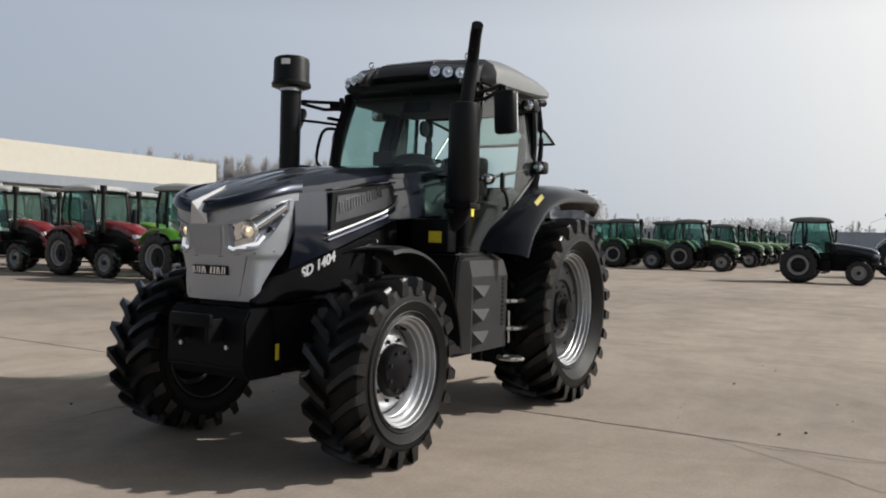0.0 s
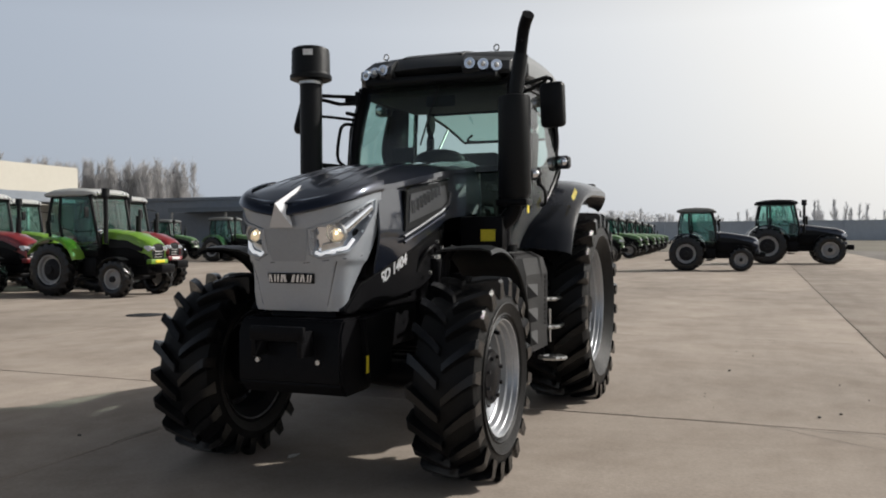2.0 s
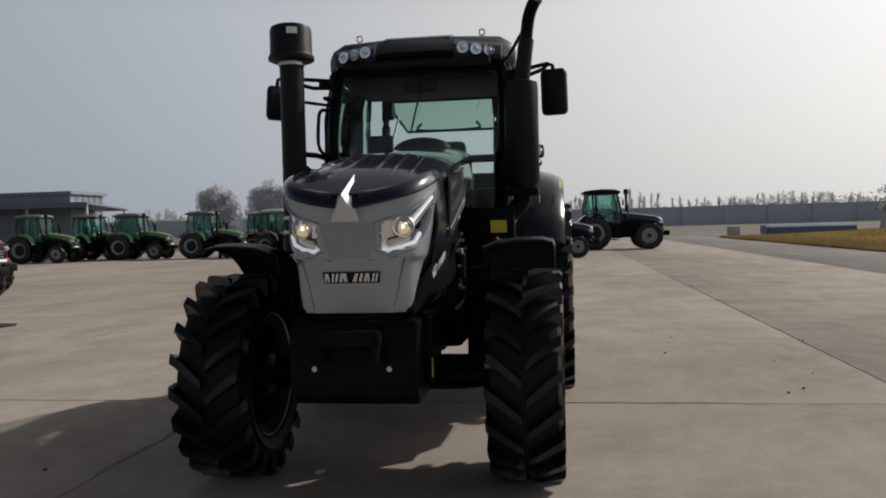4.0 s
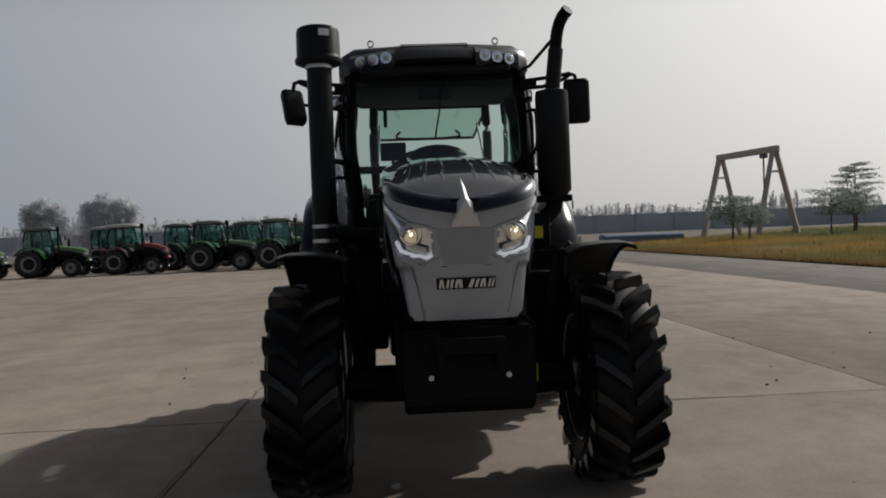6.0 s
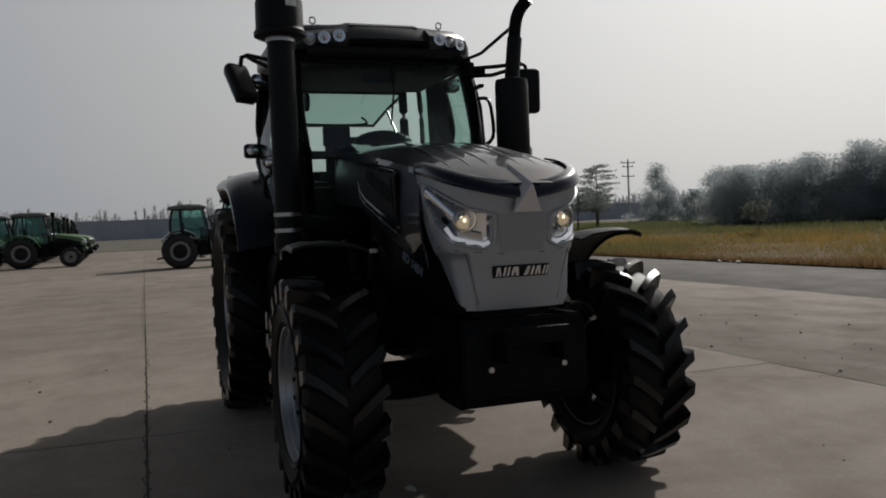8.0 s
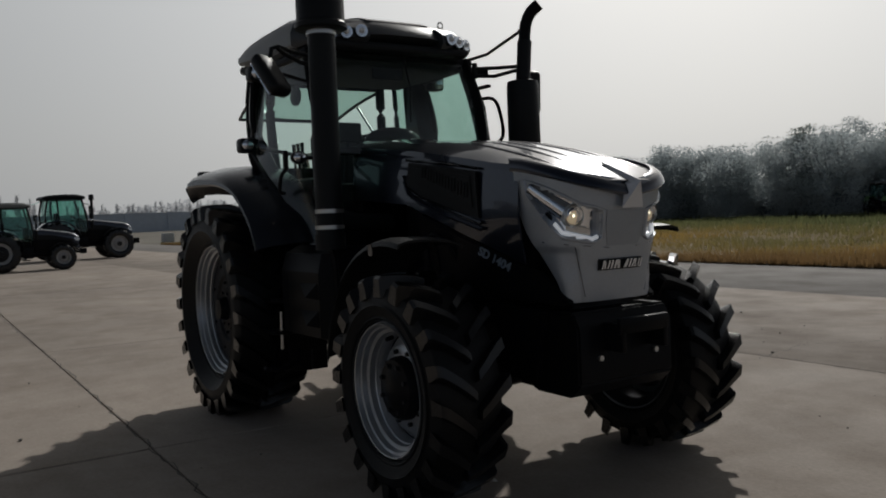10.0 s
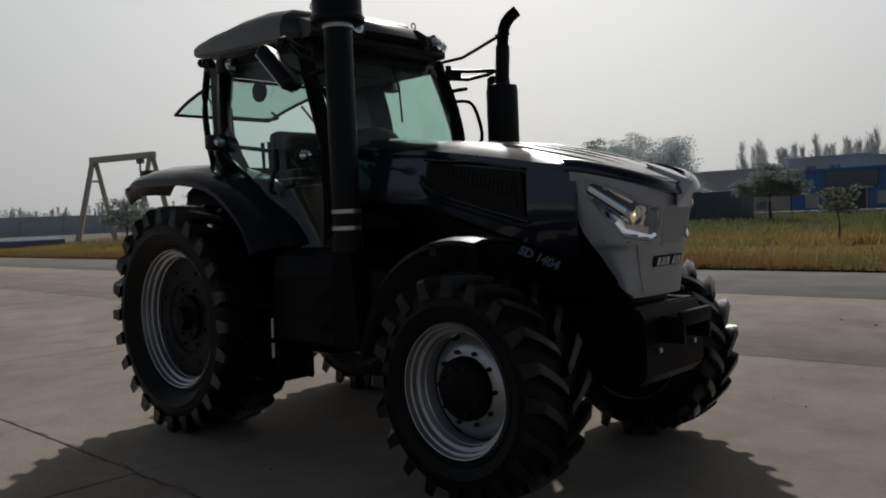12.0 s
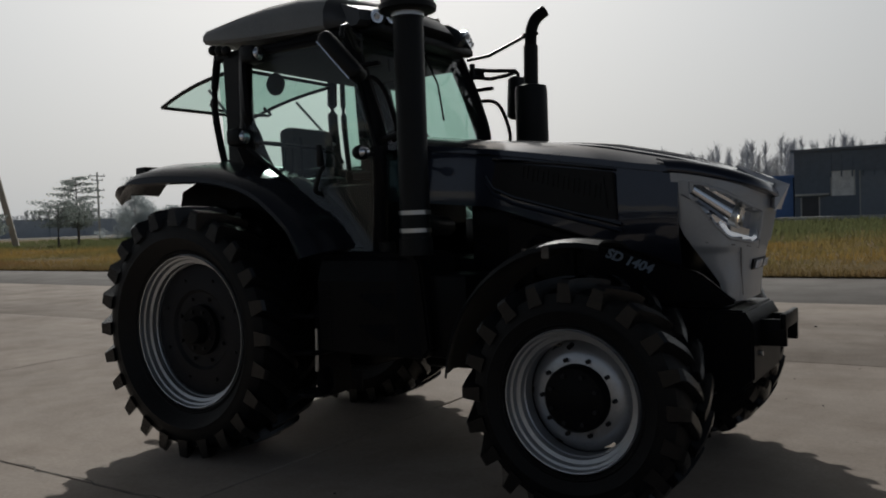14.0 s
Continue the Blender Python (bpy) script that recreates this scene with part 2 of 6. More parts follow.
def sheet(bm, grid, thick=0.0):
    """A surface through a grid of points; with thick, a shell."""
    vs = [[bm.verts.new(p) for p in row] for row in grid]
    fs = [bm.faces.new((a[i], a[i + 1], b[i + 1], b[i])) for a, b in zip(vs, vs[1:]) for i in range(len(a) - 1)]
    if thick:
        bmesh.ops.recalc_face_normals(bm, faces=fs)
        back = {}
        for row in vs:
            for v in row:
                n = sum((f.normal for f in v.link_faces), Vector())
                back[v] = bm.verts.new(v.co - n.normalized() * thick)
        edges = {e for f in fs for e in f.edges if len(e.link_faces) == 1}
        for f in fs:
            bm.faces.new([back[v] for v in reversed(f.verts)])
        for e in edges:
            a, b = e.verts
            bm.faces.new((a, b, back[b], back[a]))
    return bm


def slab(bm, corners, thick):
    """A flat pane through four or more corners, with thickness."""
    f = bm.faces.new([bm.verts.new(p) for p in corners])
    bmesh.ops.solidify(bm, geom=[f], thickness=thick)
    return bm


B = bmesh.new


# ---- wheels ----
def crown_drop(q):
    """How far the carcass falls away from its crown; q from the middle to the shoulder."""
    return float(np.interp(q, [0, 0.6, 0.88, 0.97, 1.04], [0, 0.004, 0.026, 0.07, 0.115]))


def tyre_mesh(R, hw, rr, lug_h, bead, seg=64):
    """The carcass of a farm tyre about the Y axis at the origin."""
    bm = B()
    Rc = R - lug_h
    bulge = max(bead + 0.022, hw * 1.0)
    prof = [(rr, -bead * 0.86), (rr + 0.010, -bead * 0.97), (rr + 0.026, -bead - 0.010), (rr + 0.034, -bead - 0.004), (rr + 0.05, -bead - 0.012), (rr + (Rc - rr) * 0.42, -bulge), (rr + (Rc - rr) * 0.45, -bulge - 0.004), (rr + (Rc - rr) * 0.48, -bulge), (Rc - 0.115, -hw * 1.0), (Rc - 0.07, -hw * 0.965), (Rc - 0.026, -hw * 0.88), (Rc - 0.004, -hw * 0.6), (Rc, 0)]
    prof = prof + [(r, -a) for r, a in prof[-2::-1]]
    lathe(bm, prof + [(rr - 0.03, 0)], (0, 0, 0), seg, closed=True)
    return bm


def lug_mesh(R, hw, lug_h, half, side):
    """One tread lug: a tall bar that sweeps from the middle of the tread over the shoulder and ends in a blunt block."""
    bm = B()
    Rc = R - lug_h
    vs = []
    for s in (0, 0.2, 0.4, 0.6, 0.8, 0.94, 1.0):
        q = 0.06 + 0.97 * s
        ang = 0.74 * (1 - s) ** 1.2 * hw / R
        top = R - 0.010 * s * s - (0.016 if s == 1 else 0) - (0.006 if s == 0 else 0)
        low = Rc - min(0.058, crown_drop(abs(q))) - 0.010
        w = half * (0.86 + 0.30 * s)
        vs.append([bm.verts.new((r * math.sin(ang + a / R), side * hw * q, r * math.cos(ang + a / R))) for r, a in ((low, -w * 1.65), (top, -w), (top, w), (low, w * 1.65))])
    for a, b in zip(vs, vs[1:]):
        for j in range(3):
            bm.faces.new((a[j], a[j + 1], b[j + 1], b[j]))
        bm.faces.new((a[3], a[0], b[0], b[3]))
    bm.faces.new(vs[0])
    bm.faces.new(vs[-1][::-1])
    return bm


def wheel(name, parent, c, side, R, hw, rim_r, lugs, kind, flange):
    """One wheel with its tyre, rim, disc, hub and bolts; side is +1 for the left flank."""
    e = root(name, pose(*c))
    e.parent = parent
    lug_h = 0.060 if kind == "rear" else 0.050
    part("tyre", tyre_mesh(R, hw, rim_r - 0.012, lug_h, flange), SIDEWALL, e, "black rubber tyre with deep chevron lugs", 30)
    for s in (-1, 1):
        one = part("lug", lug_mesh(R, hw, lug_h, 0.029 if kind == "rear" else 0.025, s), RUBBER, e, "", 25)
        for k in range(lugs):
            m = Matrix.Rotation(2 * math.pi * (k + (0.5 if s > 0 else 0)) / lugs, 4, "Y")
            if k:
                again(one, m)
            else:
                one.matrix_basis = m
    yo = side * flange
    d = side

    def at(r, a):
        return (r, yo - d * a)

    ring = [at(rim_r, 0.0), at(rim_r + 0.004, 0.012), at(rim_r - 0.012, 0.02), at(rim_r - 0.016, 0.0), at(rim_r - 0.022, 0.002), at(rim_r - 0.028, 0.03), at(rim_r - 0.040, 0.034), at(rim_r - 0.046, 0.062), at(rim_r - 0.066, 0.068), at(rim_r - 0.070, 0.10), at(rim_r - 0.076, 0.105), at(rim_r - 0.078, flange * 0.95)]
    part("rim", lathe(B(), ring, (0, 0, 0), 64), SILVER, e, "silver painted steel rim")
    # silver on the real rim; shade inside the wheel put into its colour
    back = [at(rim_r - 0.078, flange * 0.95), at(rim_r - 0.076, flange * 1.2), at(rim_r - 0.06, flange * 1.7), at(rim_r - 0.008, flange * 1.95)]
    part("rim_back", lathe(B(), back, (0, 0, 0), 64), HUBGREY, e, "dark unpainted back of the rim")
    part("rim_edge", lathe(B(), [at(rim_r - 0.008, flange * 1.95), at(rim_r, flange * 1.99), at(rim_r + 0.008, flange * 1.97), at(rim_r + 0.006, flange * 1.92)], (0, 0, 0), 64), SILVER, e)
    if kind == "rear":
        disc = [at(rim_r - 0.074, 0.13), at(rim_r - 0.10, 0.115), at(0.27, 0.105), at(0.25, 0.125), at(0.0, 0.125)]
        part("disc", lathe(B(), disc, (0, 0, 0), 48), HUBGREY, e, "dark grey wheel disc")
        hub = [at(0.0, 0.02), at(0.075, 0.025), at(0.085, 0.05), at(0.095, 0.085), at(0.165, 0.09), at(0.17, 0.14)]
        part("hub", lathe(B(), hub, (0, 0, 0), 32), BLACK, e)
        circles = ((8, 0.215, 0.118), (8, 0.13, 0.09), (8, 0.35, 0.112))
    else:
        disc = [at(0.150, 0.115), at(0.215, 0.12), at(0.24, 0.135), at(0.268, 0.165), at(0.262, 0.175)]
        part("disc", lathe(B(), disc, (0, 0, 0), 48), SILVER, e, "silver wheel disc with openings")
        # webs that run from the disc out to the rim, with openings between them
        web = None
        for k in range(6):
            if web is None:
                g = []
                for r, a, half in ((0.258, 0.160, 0.42), (0.278, 0.174, 0.40), (rim_r - 0.074, 0.19, 0.47)):
                    g.append([(r * math.sin(q * half), at(r, a)[1], r * math.cos(q * half)) for q in (-1, -0.5, 0, 0.5, 1)])
                web = part("web", sheet(B(), g, 0.008), SILVER, e)
            else:
                again(web, Matrix.Rotation(k * math.pi / 3, 4, "Y"))
        hub = [at(0.0, 0.04), at(0.07, 0.04), at(0.10, 0.052), at(0.15, 0.058), at(0.165, 0.075), at(0.170, 0.13), at(0.10, 0.22)]
        part("hub", lathe(B(), hub, (0, 0, 0), 32), BLACK, e, "black planetary hub")
        part("valve", cyl(B(), (0.0, at(0, 0.06)[1], rim_r - 0.09), (0.0, at(0, 0.02)[1], rim_r - 0.10), 0.012, seg=10), BLACK, e)
        circles = ((10, 0.192, 0.112), (8, 0.125, 0.053))
    if kind == "rear":
        inner = [(0.0, -side * hw * 0.95), (rim_r * 0.62, -side * hw * 0.95), (rim_r * 0.74, -side * hw * 0.80), (rim_r * 0.74, -side * hw * 0.2)]
    else:
        # front housing spread into a dark plate over the disc's shaded back
        inner = [(0.0, -side * 0.17), (0.12, -side * 0.17), (0.14, -side * 0.07), (0.24, -side * 0.04), (0.252, -side * 0.01)]
    part("hub_housing", lathe(B(), inner, (0, 0, 0), 32), BLACK, e, "black inner hub housing")
    bolt = None
    for count, r, a in circles:
        for k in range(count):
            q = 2 * math.pi * (k + 0.5) / count
            m = Matrix.Translation((r * math.sin(q), at(0, a)[1], r * math.cos(q)))
            if bolt is None:
                bolt = part("bolt", cyl(B(), (0, -0.014, 0), (0, 0.014, 0), 0.012, seg=6), HUBGREY, e)
                bolt.matrix_basis = m
            else:
                again(bolt, m)
    return e


# ---- the black tractor in the middle of the yard: x ahead, y to its left, rear axle over the origin ----
TOP = [(1.20, 2.06), (1.50, 2.025), (1.74, 1.99), (2.26, 1.94), (2.62, 1.89), (2.89, 1.83), (3.11, 1.77), (3.27, 1.712), (3.40, 1.655), (3.47, 1.622)]
WIDE = [(1.20, 0.40), (2.0, 0.42), (2.8, 0.415), (3.0, 0.407), (3.1, 0.400), (3.2, 0.385), (3.3, 0.351), (3.38, 0.296), (3.43, 0.231), (3.46, 0.141), (3.47, 0.03)]
SHOULDER = [(1.20, 1.985), (2.0, 1.892), (2.62, 1.795), (2.85, 1.755), (3.05, 1.730), (3.20, 1.705), (3.30, 1.682), (3.40, 1.640), (3.47, 1.615)]


def along(table, x):
    return float(np.interp(x, [p[0] for p in table], [p[1] for p in table]))


def lid_z(x, y):
    """Height of the hood's lid."""
    s, zt = along(SHOULDER, x), along(TOP, x)
    q = min(1, abs(y) / along(WIDE, x))
    return s + (zt - s) * (1 - q ** 2.8)


def mask_at(a, z, out=0.0):
    """A point of the front mask: a from -1 (right flank) round the nose to 1, z its height."""
    f = (z - 1.02) / 0.69
    edge = float(np.interp(z, [1.02, 1.12, 1.24, 1.38, 1.50, 1.71], [3.262, 3.238, 3.160, 3.070, 3.03, 3.02]))
    front = float(np.interp(z, [1.02, 1.20, 1.35, 1.50, 1.60, 1.71], [3.335, 3.365, 3.405, 3.435, 3.445, 3.435]))
    w = float(np.interp(z, [1.02, 1.15, 1.30, 1.45, 1.60, 1.71], [0.300, 0.322, 0.350, 0.375, 0.392, 0.398]))
    t = a * math.pi / 2
    s, c = math.sin(t), math.cos(t)
    # the jaw below the lamps is set back beside the middle panel
    step = min(1, max(0, (abs(a) - 0.40 - 0.12 * f) / 0.07)) * min(1, max(0, (1.300 - z) / 0.022))
    out -= 0.013 * step
    y = w * math.copysign(abs(s) ** 0.72, s)
    x = edge + (front - edge) * max(c, 0) ** 0.62
    return Vector((x + out * max(c, 0.15), y + out * s, z))


def lamp_span(u):
    """Lower and upper edge of a lamp unit, u from the nose to the flank."""
    return float(np.interp(u, [0, 0.10, 0.62, 0.8, 1], [1.345, 1.318, 1.350, 1.42, 1.585])), float(np.interp(u, [0, 0.08, 0.3, 1], [1.475, 1.492, 1.512, 1.650]))


def lamp_at(sd, u, q, out):
    lo, hi = lamp_span(min(1, max(0, u)))
    return mask_at(sd * (0.18 + 0.78 * u), lo + (hi - lo) * q, out)


def drawn_in(x, z):
    """Share of its width that the lower flank keeps towards the nose, to lie flush with the mask."""
    k = min(1, max(0, (x - 2.3) / 0.7))
    return 1 + (float(np.interp(z, [1.0, 1.15, 1.30, 1.45, 1.70], [0.78, 0.83, 0.89, 0.94, 0.985])) - 1) * k


def tuck(bm):
    bmesh.ops.subdivide_edges(bm, edges=[e for e in bm.edges if e.calc_length() > 0.25], cuts=3, use_grid_fill=True)
    for v in bm.verts:
        v.co.y *= drawn_in(v.co.x, v.co.z)
    return bm


def hero():
    t = tagged(root("tractor"), "black four-wheel-drive tractor with silver front mask, on concrete", "tractor")
    # hood: lid and flanks
    bm = B()
    xs = [1.20 + (3.466 - 1.20) * (1 - (1 - i / 34) ** 1.9) for i in range(35)]
    grid = []
    for x in xs:
        w = along(WIDE, x) - 0.004
        ys = [w * math.cos(k / 10 * math.pi / 2) ** 0.7 for k in range(10)] + [0]
        half = [(w + 0.002, along(SHOULDER, x) - 0.03)] + [(y, lid_z(x, y)) for y in ys]
        grid.append([(x, y, z) for y, z in half + [(-y, z) for y, z in half[-2::-1]]])
    sheet(bm, grid, 0.018)
    part("hood", bm, PAINT, t, "glossy black sculpted hood with raised ribs")
    # glossy lip that runs round the front edge of the lid
    bm = B()
    rows = []
    for a in np.linspace(-1, 1, 37):
        t2 = a * math.pi / 2
        x = 3.0 + 0.478 * max(math.cos(t2), 0) ** 0.62
        y = math.copysign(abs(math.sin(t2)) ** 0.72, a) * 0.408
        zt = 1.745 - 0.155 * (1 - abs(a)) ** 0.8
        rows.append([(x - 0.060, y * 0.90, zt + 0.036), (x - 0.030, y * 0.95, zt + 0.026), (x - 0.010, y * 0.98, zt + 0.008), (x + 0.004, y, zt - 0.020), (x + 0.008, y, zt - 0.034), (x + 0.002, y * 0.99, zt - 0.042), (x - 0.03, y * 0.95, zt - 0.044)])
    sheet(bm, rows, 0.01)
    part("hood_lip", bm, PAINT, t, "gloss black lip of the hood")
    # ribs of the lid
    for y in (-0.29, -0.19, -0.09, 0.09, 0.19, 0.29):
        bm = B()
        pts = []
        for i in range(13):
            x = 2.30 + 1.00 * i / 12
            yy = y * (0.85 + 0.2 * (x - 2.62))
            pts.append((x, yy, lid_z(x, yy) - 0.003))
        tube(bm, pts, [0.003, 0.008, 0.012, 0.016] + [0.019] * 5 + [0.016, 0.012, 0.008, 0.004], 10, 0.48)
        part("hood_rib", bm, PAINT, t)
    for sd in (1, -1):
        # upper flank, then the black lower flank that sweeps up to the cab
        bm = B()
        grid = []
        for x in np.linspace(1.22, 3.06, 24):
            up = float(np.interp(x, [1.22, 2.0, 2.62, 2.89, 3.06], [1.975, 1.888, 1.80, 1.755, 1.71]))
            low = float(np.interp(x, [1.22, 1.95, 2.35, 2.80, 3.06], [1.62, 1.56, 1.44, 1.30, 1.215]))
            nose = min(1, max(0, (x - 2.3) / 0.7))
            row = []
            for v in np.linspace(0, 1, 9):
                z = low + (up - low) * v
                f = float(np.interp(z, [1.15, 1.25, 1.35, 1.45], [0.86, 0.90, 0.96, 1.0]))
                row.append((x, sd * (0.414 - 0.026 * v * v) * (1 + (f - 1) * nose), z))
            grid.append([(x, sd * 0.36, low + 0.01)] + row)
        sheet(bm, grid, 0.012)
        part("hood_flank", bm, PAINT, t)
        bm = B()
        outline = [(2.05, 1.50), (2.35, 1.41), (2.80, 1.27), (3.14, 1.17), (3.32, 1.02), (3.28, 1.00), (2.95, 1.02), (2.40, 1.10), (2.05, 1.22)]
        prism(bm, outline, sd * 0.33, sd * 0.392, 0.01)
        part("lower_flank", tuck(bm), BLACK, t)
        # side grille with its frame and the two bright bars under it
        # right-hand insert, emblem and bar take darker materials to paint in shade
        bm = B()
        g = [(2.72, 1.72), (2.00, 1.82), (1.96, 1.66), (2.10, 1.60), (2.74, 1.46)]
        prism(bm, g, sd * 0.408, sd * 0.424, 0.006)
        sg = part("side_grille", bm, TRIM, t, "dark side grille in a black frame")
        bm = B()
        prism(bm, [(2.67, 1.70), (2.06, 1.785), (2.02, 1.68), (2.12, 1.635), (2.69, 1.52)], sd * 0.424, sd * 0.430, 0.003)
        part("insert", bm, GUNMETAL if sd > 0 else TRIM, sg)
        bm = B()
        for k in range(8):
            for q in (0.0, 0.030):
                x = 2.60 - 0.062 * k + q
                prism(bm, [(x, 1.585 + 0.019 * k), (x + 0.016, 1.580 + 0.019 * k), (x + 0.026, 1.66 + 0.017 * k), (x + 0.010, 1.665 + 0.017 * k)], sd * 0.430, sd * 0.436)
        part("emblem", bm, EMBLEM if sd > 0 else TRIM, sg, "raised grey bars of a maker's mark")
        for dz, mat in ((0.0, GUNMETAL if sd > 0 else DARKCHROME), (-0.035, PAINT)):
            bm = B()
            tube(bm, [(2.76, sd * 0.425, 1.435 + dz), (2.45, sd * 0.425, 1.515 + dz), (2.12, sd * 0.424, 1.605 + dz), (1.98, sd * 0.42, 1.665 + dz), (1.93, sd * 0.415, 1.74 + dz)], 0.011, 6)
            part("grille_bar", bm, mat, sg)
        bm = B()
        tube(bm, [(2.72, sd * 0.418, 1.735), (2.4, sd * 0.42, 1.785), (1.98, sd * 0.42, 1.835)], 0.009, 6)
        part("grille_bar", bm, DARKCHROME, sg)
    # front mask, open where the lamp units sit
    bm = B()
    cols = np.linspace(-1, 1, 101)
    grid = [[mask_at(a, z) for a in cols] for z in np.linspace(1.02, 1.59, 40)]
    grid += [[mask_at(a, 1.59 + f * (0.11 - 0.07 * (1 - abs(a)) ** 1.5)) for a in cols] for f in (0.33, 0.66, 1.0)]
    sheet(bm, grid)
    gone = []
    for f in bm.faces:
        c = f.calc_center_median()
        i = min(range(101), key=lambda k: (mask_at(cols[k], c.z) - c).length)
        u = (abs(cols[i]) - 0.18) / 0.78
        if 0.035 < u < 0.965:
            lo, hi = lamp_span(u)
            if lo + 0.012 < c.z < hi - 0.012:
                gone.append(f)
    bmesh.ops.delete(bm, geom=gone, context="FACES")
    mask = part("front_mask", bm, MASK, t, "satin silver front mask")
    bm = B()
    sheet(bm, [[mask_at(a, z, 0.003) for a in np.linspace(-0.15 + 0.03 * f, 0.15 - 0.03 * f, 9)] for f, z in ((1, 1.30), (0.6, 1.335), (0.2, 1.38), (0.0, 1.42), (0.0, 1.478))], 0.004)
    part("grille_panel", bm, MESHGREY, mask, "fine grey mesh panel")
    # name plate with plain bars
    bm = B()
    sheet(bm, [[mask_at(a, z, 0.008) for a in np.linspace(-0.205, 0.205, 9)] for z in (1.176, 1.232)], 0.008)
    plate = part("name_plate", bm, TRIM, mask, "black plate with silver letter-like bars")
    for k in range(6):
        for q, tilt in ((0.0, 0.014), (0.030, 0.014 if k % 2 else -0.004)):
            a = -0.180 + k * 0.061 + q
            bm = sheet(B(), [[mask_at(a + w + sk, z, 0.022) for w in (0, 0.009, 0.018)] for z, sk in ((1.183, 0), (1.226, tilt))], 0.003)
            part("bar", bm, LETTER, plate)
    for sd in (1, -1):
        part("seam", tube(B(), [mask_at(sd * a, z, 0.002) for a, z in ((0.10, 1.29), (0.36, 1.305), (0.62, 1.315), (0.92, 1.33))], 0.002, 6), DARKCHROME, mask)
        part("seam", tube(B(), [mask_at(sd * a, z, 0.001) for a, z in ((0.50, 1.30), (0.46, 1.18), (0.40, 1.05))], 0.002, 6), DARKCHROME, mask)
    # ornament: an upright front facet whose ridge runs back over the lid
    bm = B()
    bl, br, apex, tip = [bm.verts.new(p) for p in ((3.470, -0.072, 1.487), (3.470, 0.072, 1.487), (3.530, 0.0, 1.618), (3.25, 0.0, 1.735))]
    ml, mr, heel = [bm.verts.new(p) for p in ((3.460, -0.042, 1.602), (3.460, 0.042, 1.602), (3.42, 0.0, 1.50))]
    for f in ((bl, br, apex), (br, mr, apex), (mr, tip, apex), (ml, bl, apex), (tip, ml, apex), (br, bl, heel), (mr, br, heel), (bl, ml, heel), (tip, mr, heel), (ml, tip, heel)):
        bm.faces.new(f)
    part("hood_ornament", bm, material("silver_ornament", (0.62, 0.63, 0.65), 0.45, 0.4, 0.03), t, "silver arrow-shaped ornament", 5)
    for sd in (1, -1):
        # lamp unit let into the corner of the mask: deep chromed bowl, grey bezel, barrel lamp and light strip
        bm = B()
        sheet(bm, [[lamp_at(sd, u, q, -0.055) for q in np.linspace(0, 1, 7)] for u in np.linspace(0, 1, 14)])
        hl = part("headlight", bm, CHROME, t, "chromed headlight unit, lamp lit warm white")
        loop = [(u, 0.0) for u in np.linspace(0, 1, 14)] + [(1, q) for q in (0.25, 0.5, 0.75)] + [(u, 1.0) for u in np.linspace(1, 0, 14)] + [(0, q) for q in (0.75, 0.5, 0.25)]
        loop.append(loop[0])
        bm = B()
        rows = []
        for u, q in loop:
            def shrink(k):
                return 0.5 + (u - 0.5) * k, 0.5 + (q - 0.5) * (1 + (k - 1) * 1.6)
            rows.append([lamp_at(sd, *shrink(k), o) for k, o in ((1.06, 0.002), (1.03, 0.010), (0.97, 0.010), (0.95, 0.0), (0.95, -0.056))])
        sheet(bm, rows)
        part("bezel", bm, MASK, hl)
        c = Vector((3.318, sd * 0.264, 1.457))
        back = lamp_at(sd, 0.97, 0.55, -0.03)
        fwd = (Vector((1, sd * 0.12, 0.0))).normalized()
        part("lamp_barrel", cyl(B(), c - fwd * 0.01, back, 0.052, 0.040), CHROME, hl, "bright lamp barrel")
        ring = lathe(B(), [(0.044, -0.03), (0.057, -0.025), (0.060, 0.012), (0.053, 0.021), (0.047, 0.012)], (0, 0, 0), 28, "Z")
        bmesh.ops.transform(ring, matrix=Matrix.Translation(c) @ fwd.to_track_quat("Z", "Y").to_matrix().to_4x4(), verts=ring.verts)
        part("lamp_ring", ring, STEEL, hl)
        bowl = lathe(B(), [(0.012, -0.03), (0.034, -0.018), (0.047, 0.004)], (0, 0, 0), 20, "Z")
        bmesh.ops.transform(bowl, matrix=Matrix.Translation(c) @ fwd.to_track_quat("Z", "Y").to_matrix().to_4x4(), verts=bowl.verts)
        part("bowl", bowl, CHROME, hl)
        part("bulb", ball(B(), c - fwd * 0.006, 0.041, 0.35, 1, 1), WARM, hl, "lit warm lamp")
        part("filament", ball(B(), c + fwd * 0.004, 0.010, u=8, v=6), CORE, hl)
        part("lens", ball(B(), c + fwd * 0.004, 0.047, 0.4, 1, 1), LENS, hl)
        bm = B()
        tube(bm, [lamp_at(sd, u, q, -0.008) for u, q in ((0.06, 0.13), (0.14, 0.10), (0.35, 0.10), (0.60, 0.12), (0.70, 0.20))], 0.011, 8)
        part("light_strip", bm, WHITE_LED, hl, "white running light strip")
        bm = B()
        sheet(bm, [[lamp_at(sd, u, q, -0.03 + 0.01 * q) for u in (0.15, 0.35, 0.55)] for q in (0.18, 0.28, 0.38)], 0.004)
        part("reflector", bm, STEEL, hl)
        bm = B()
        prism(bm, [(3.10, 1.50), (3.20, 1.475), (3.22, 1.40), (3.16, 1.41)], sd * 0.30, sd * 0.335, 0.006)
        part("inner_shroud", bm, TRIM, hl)
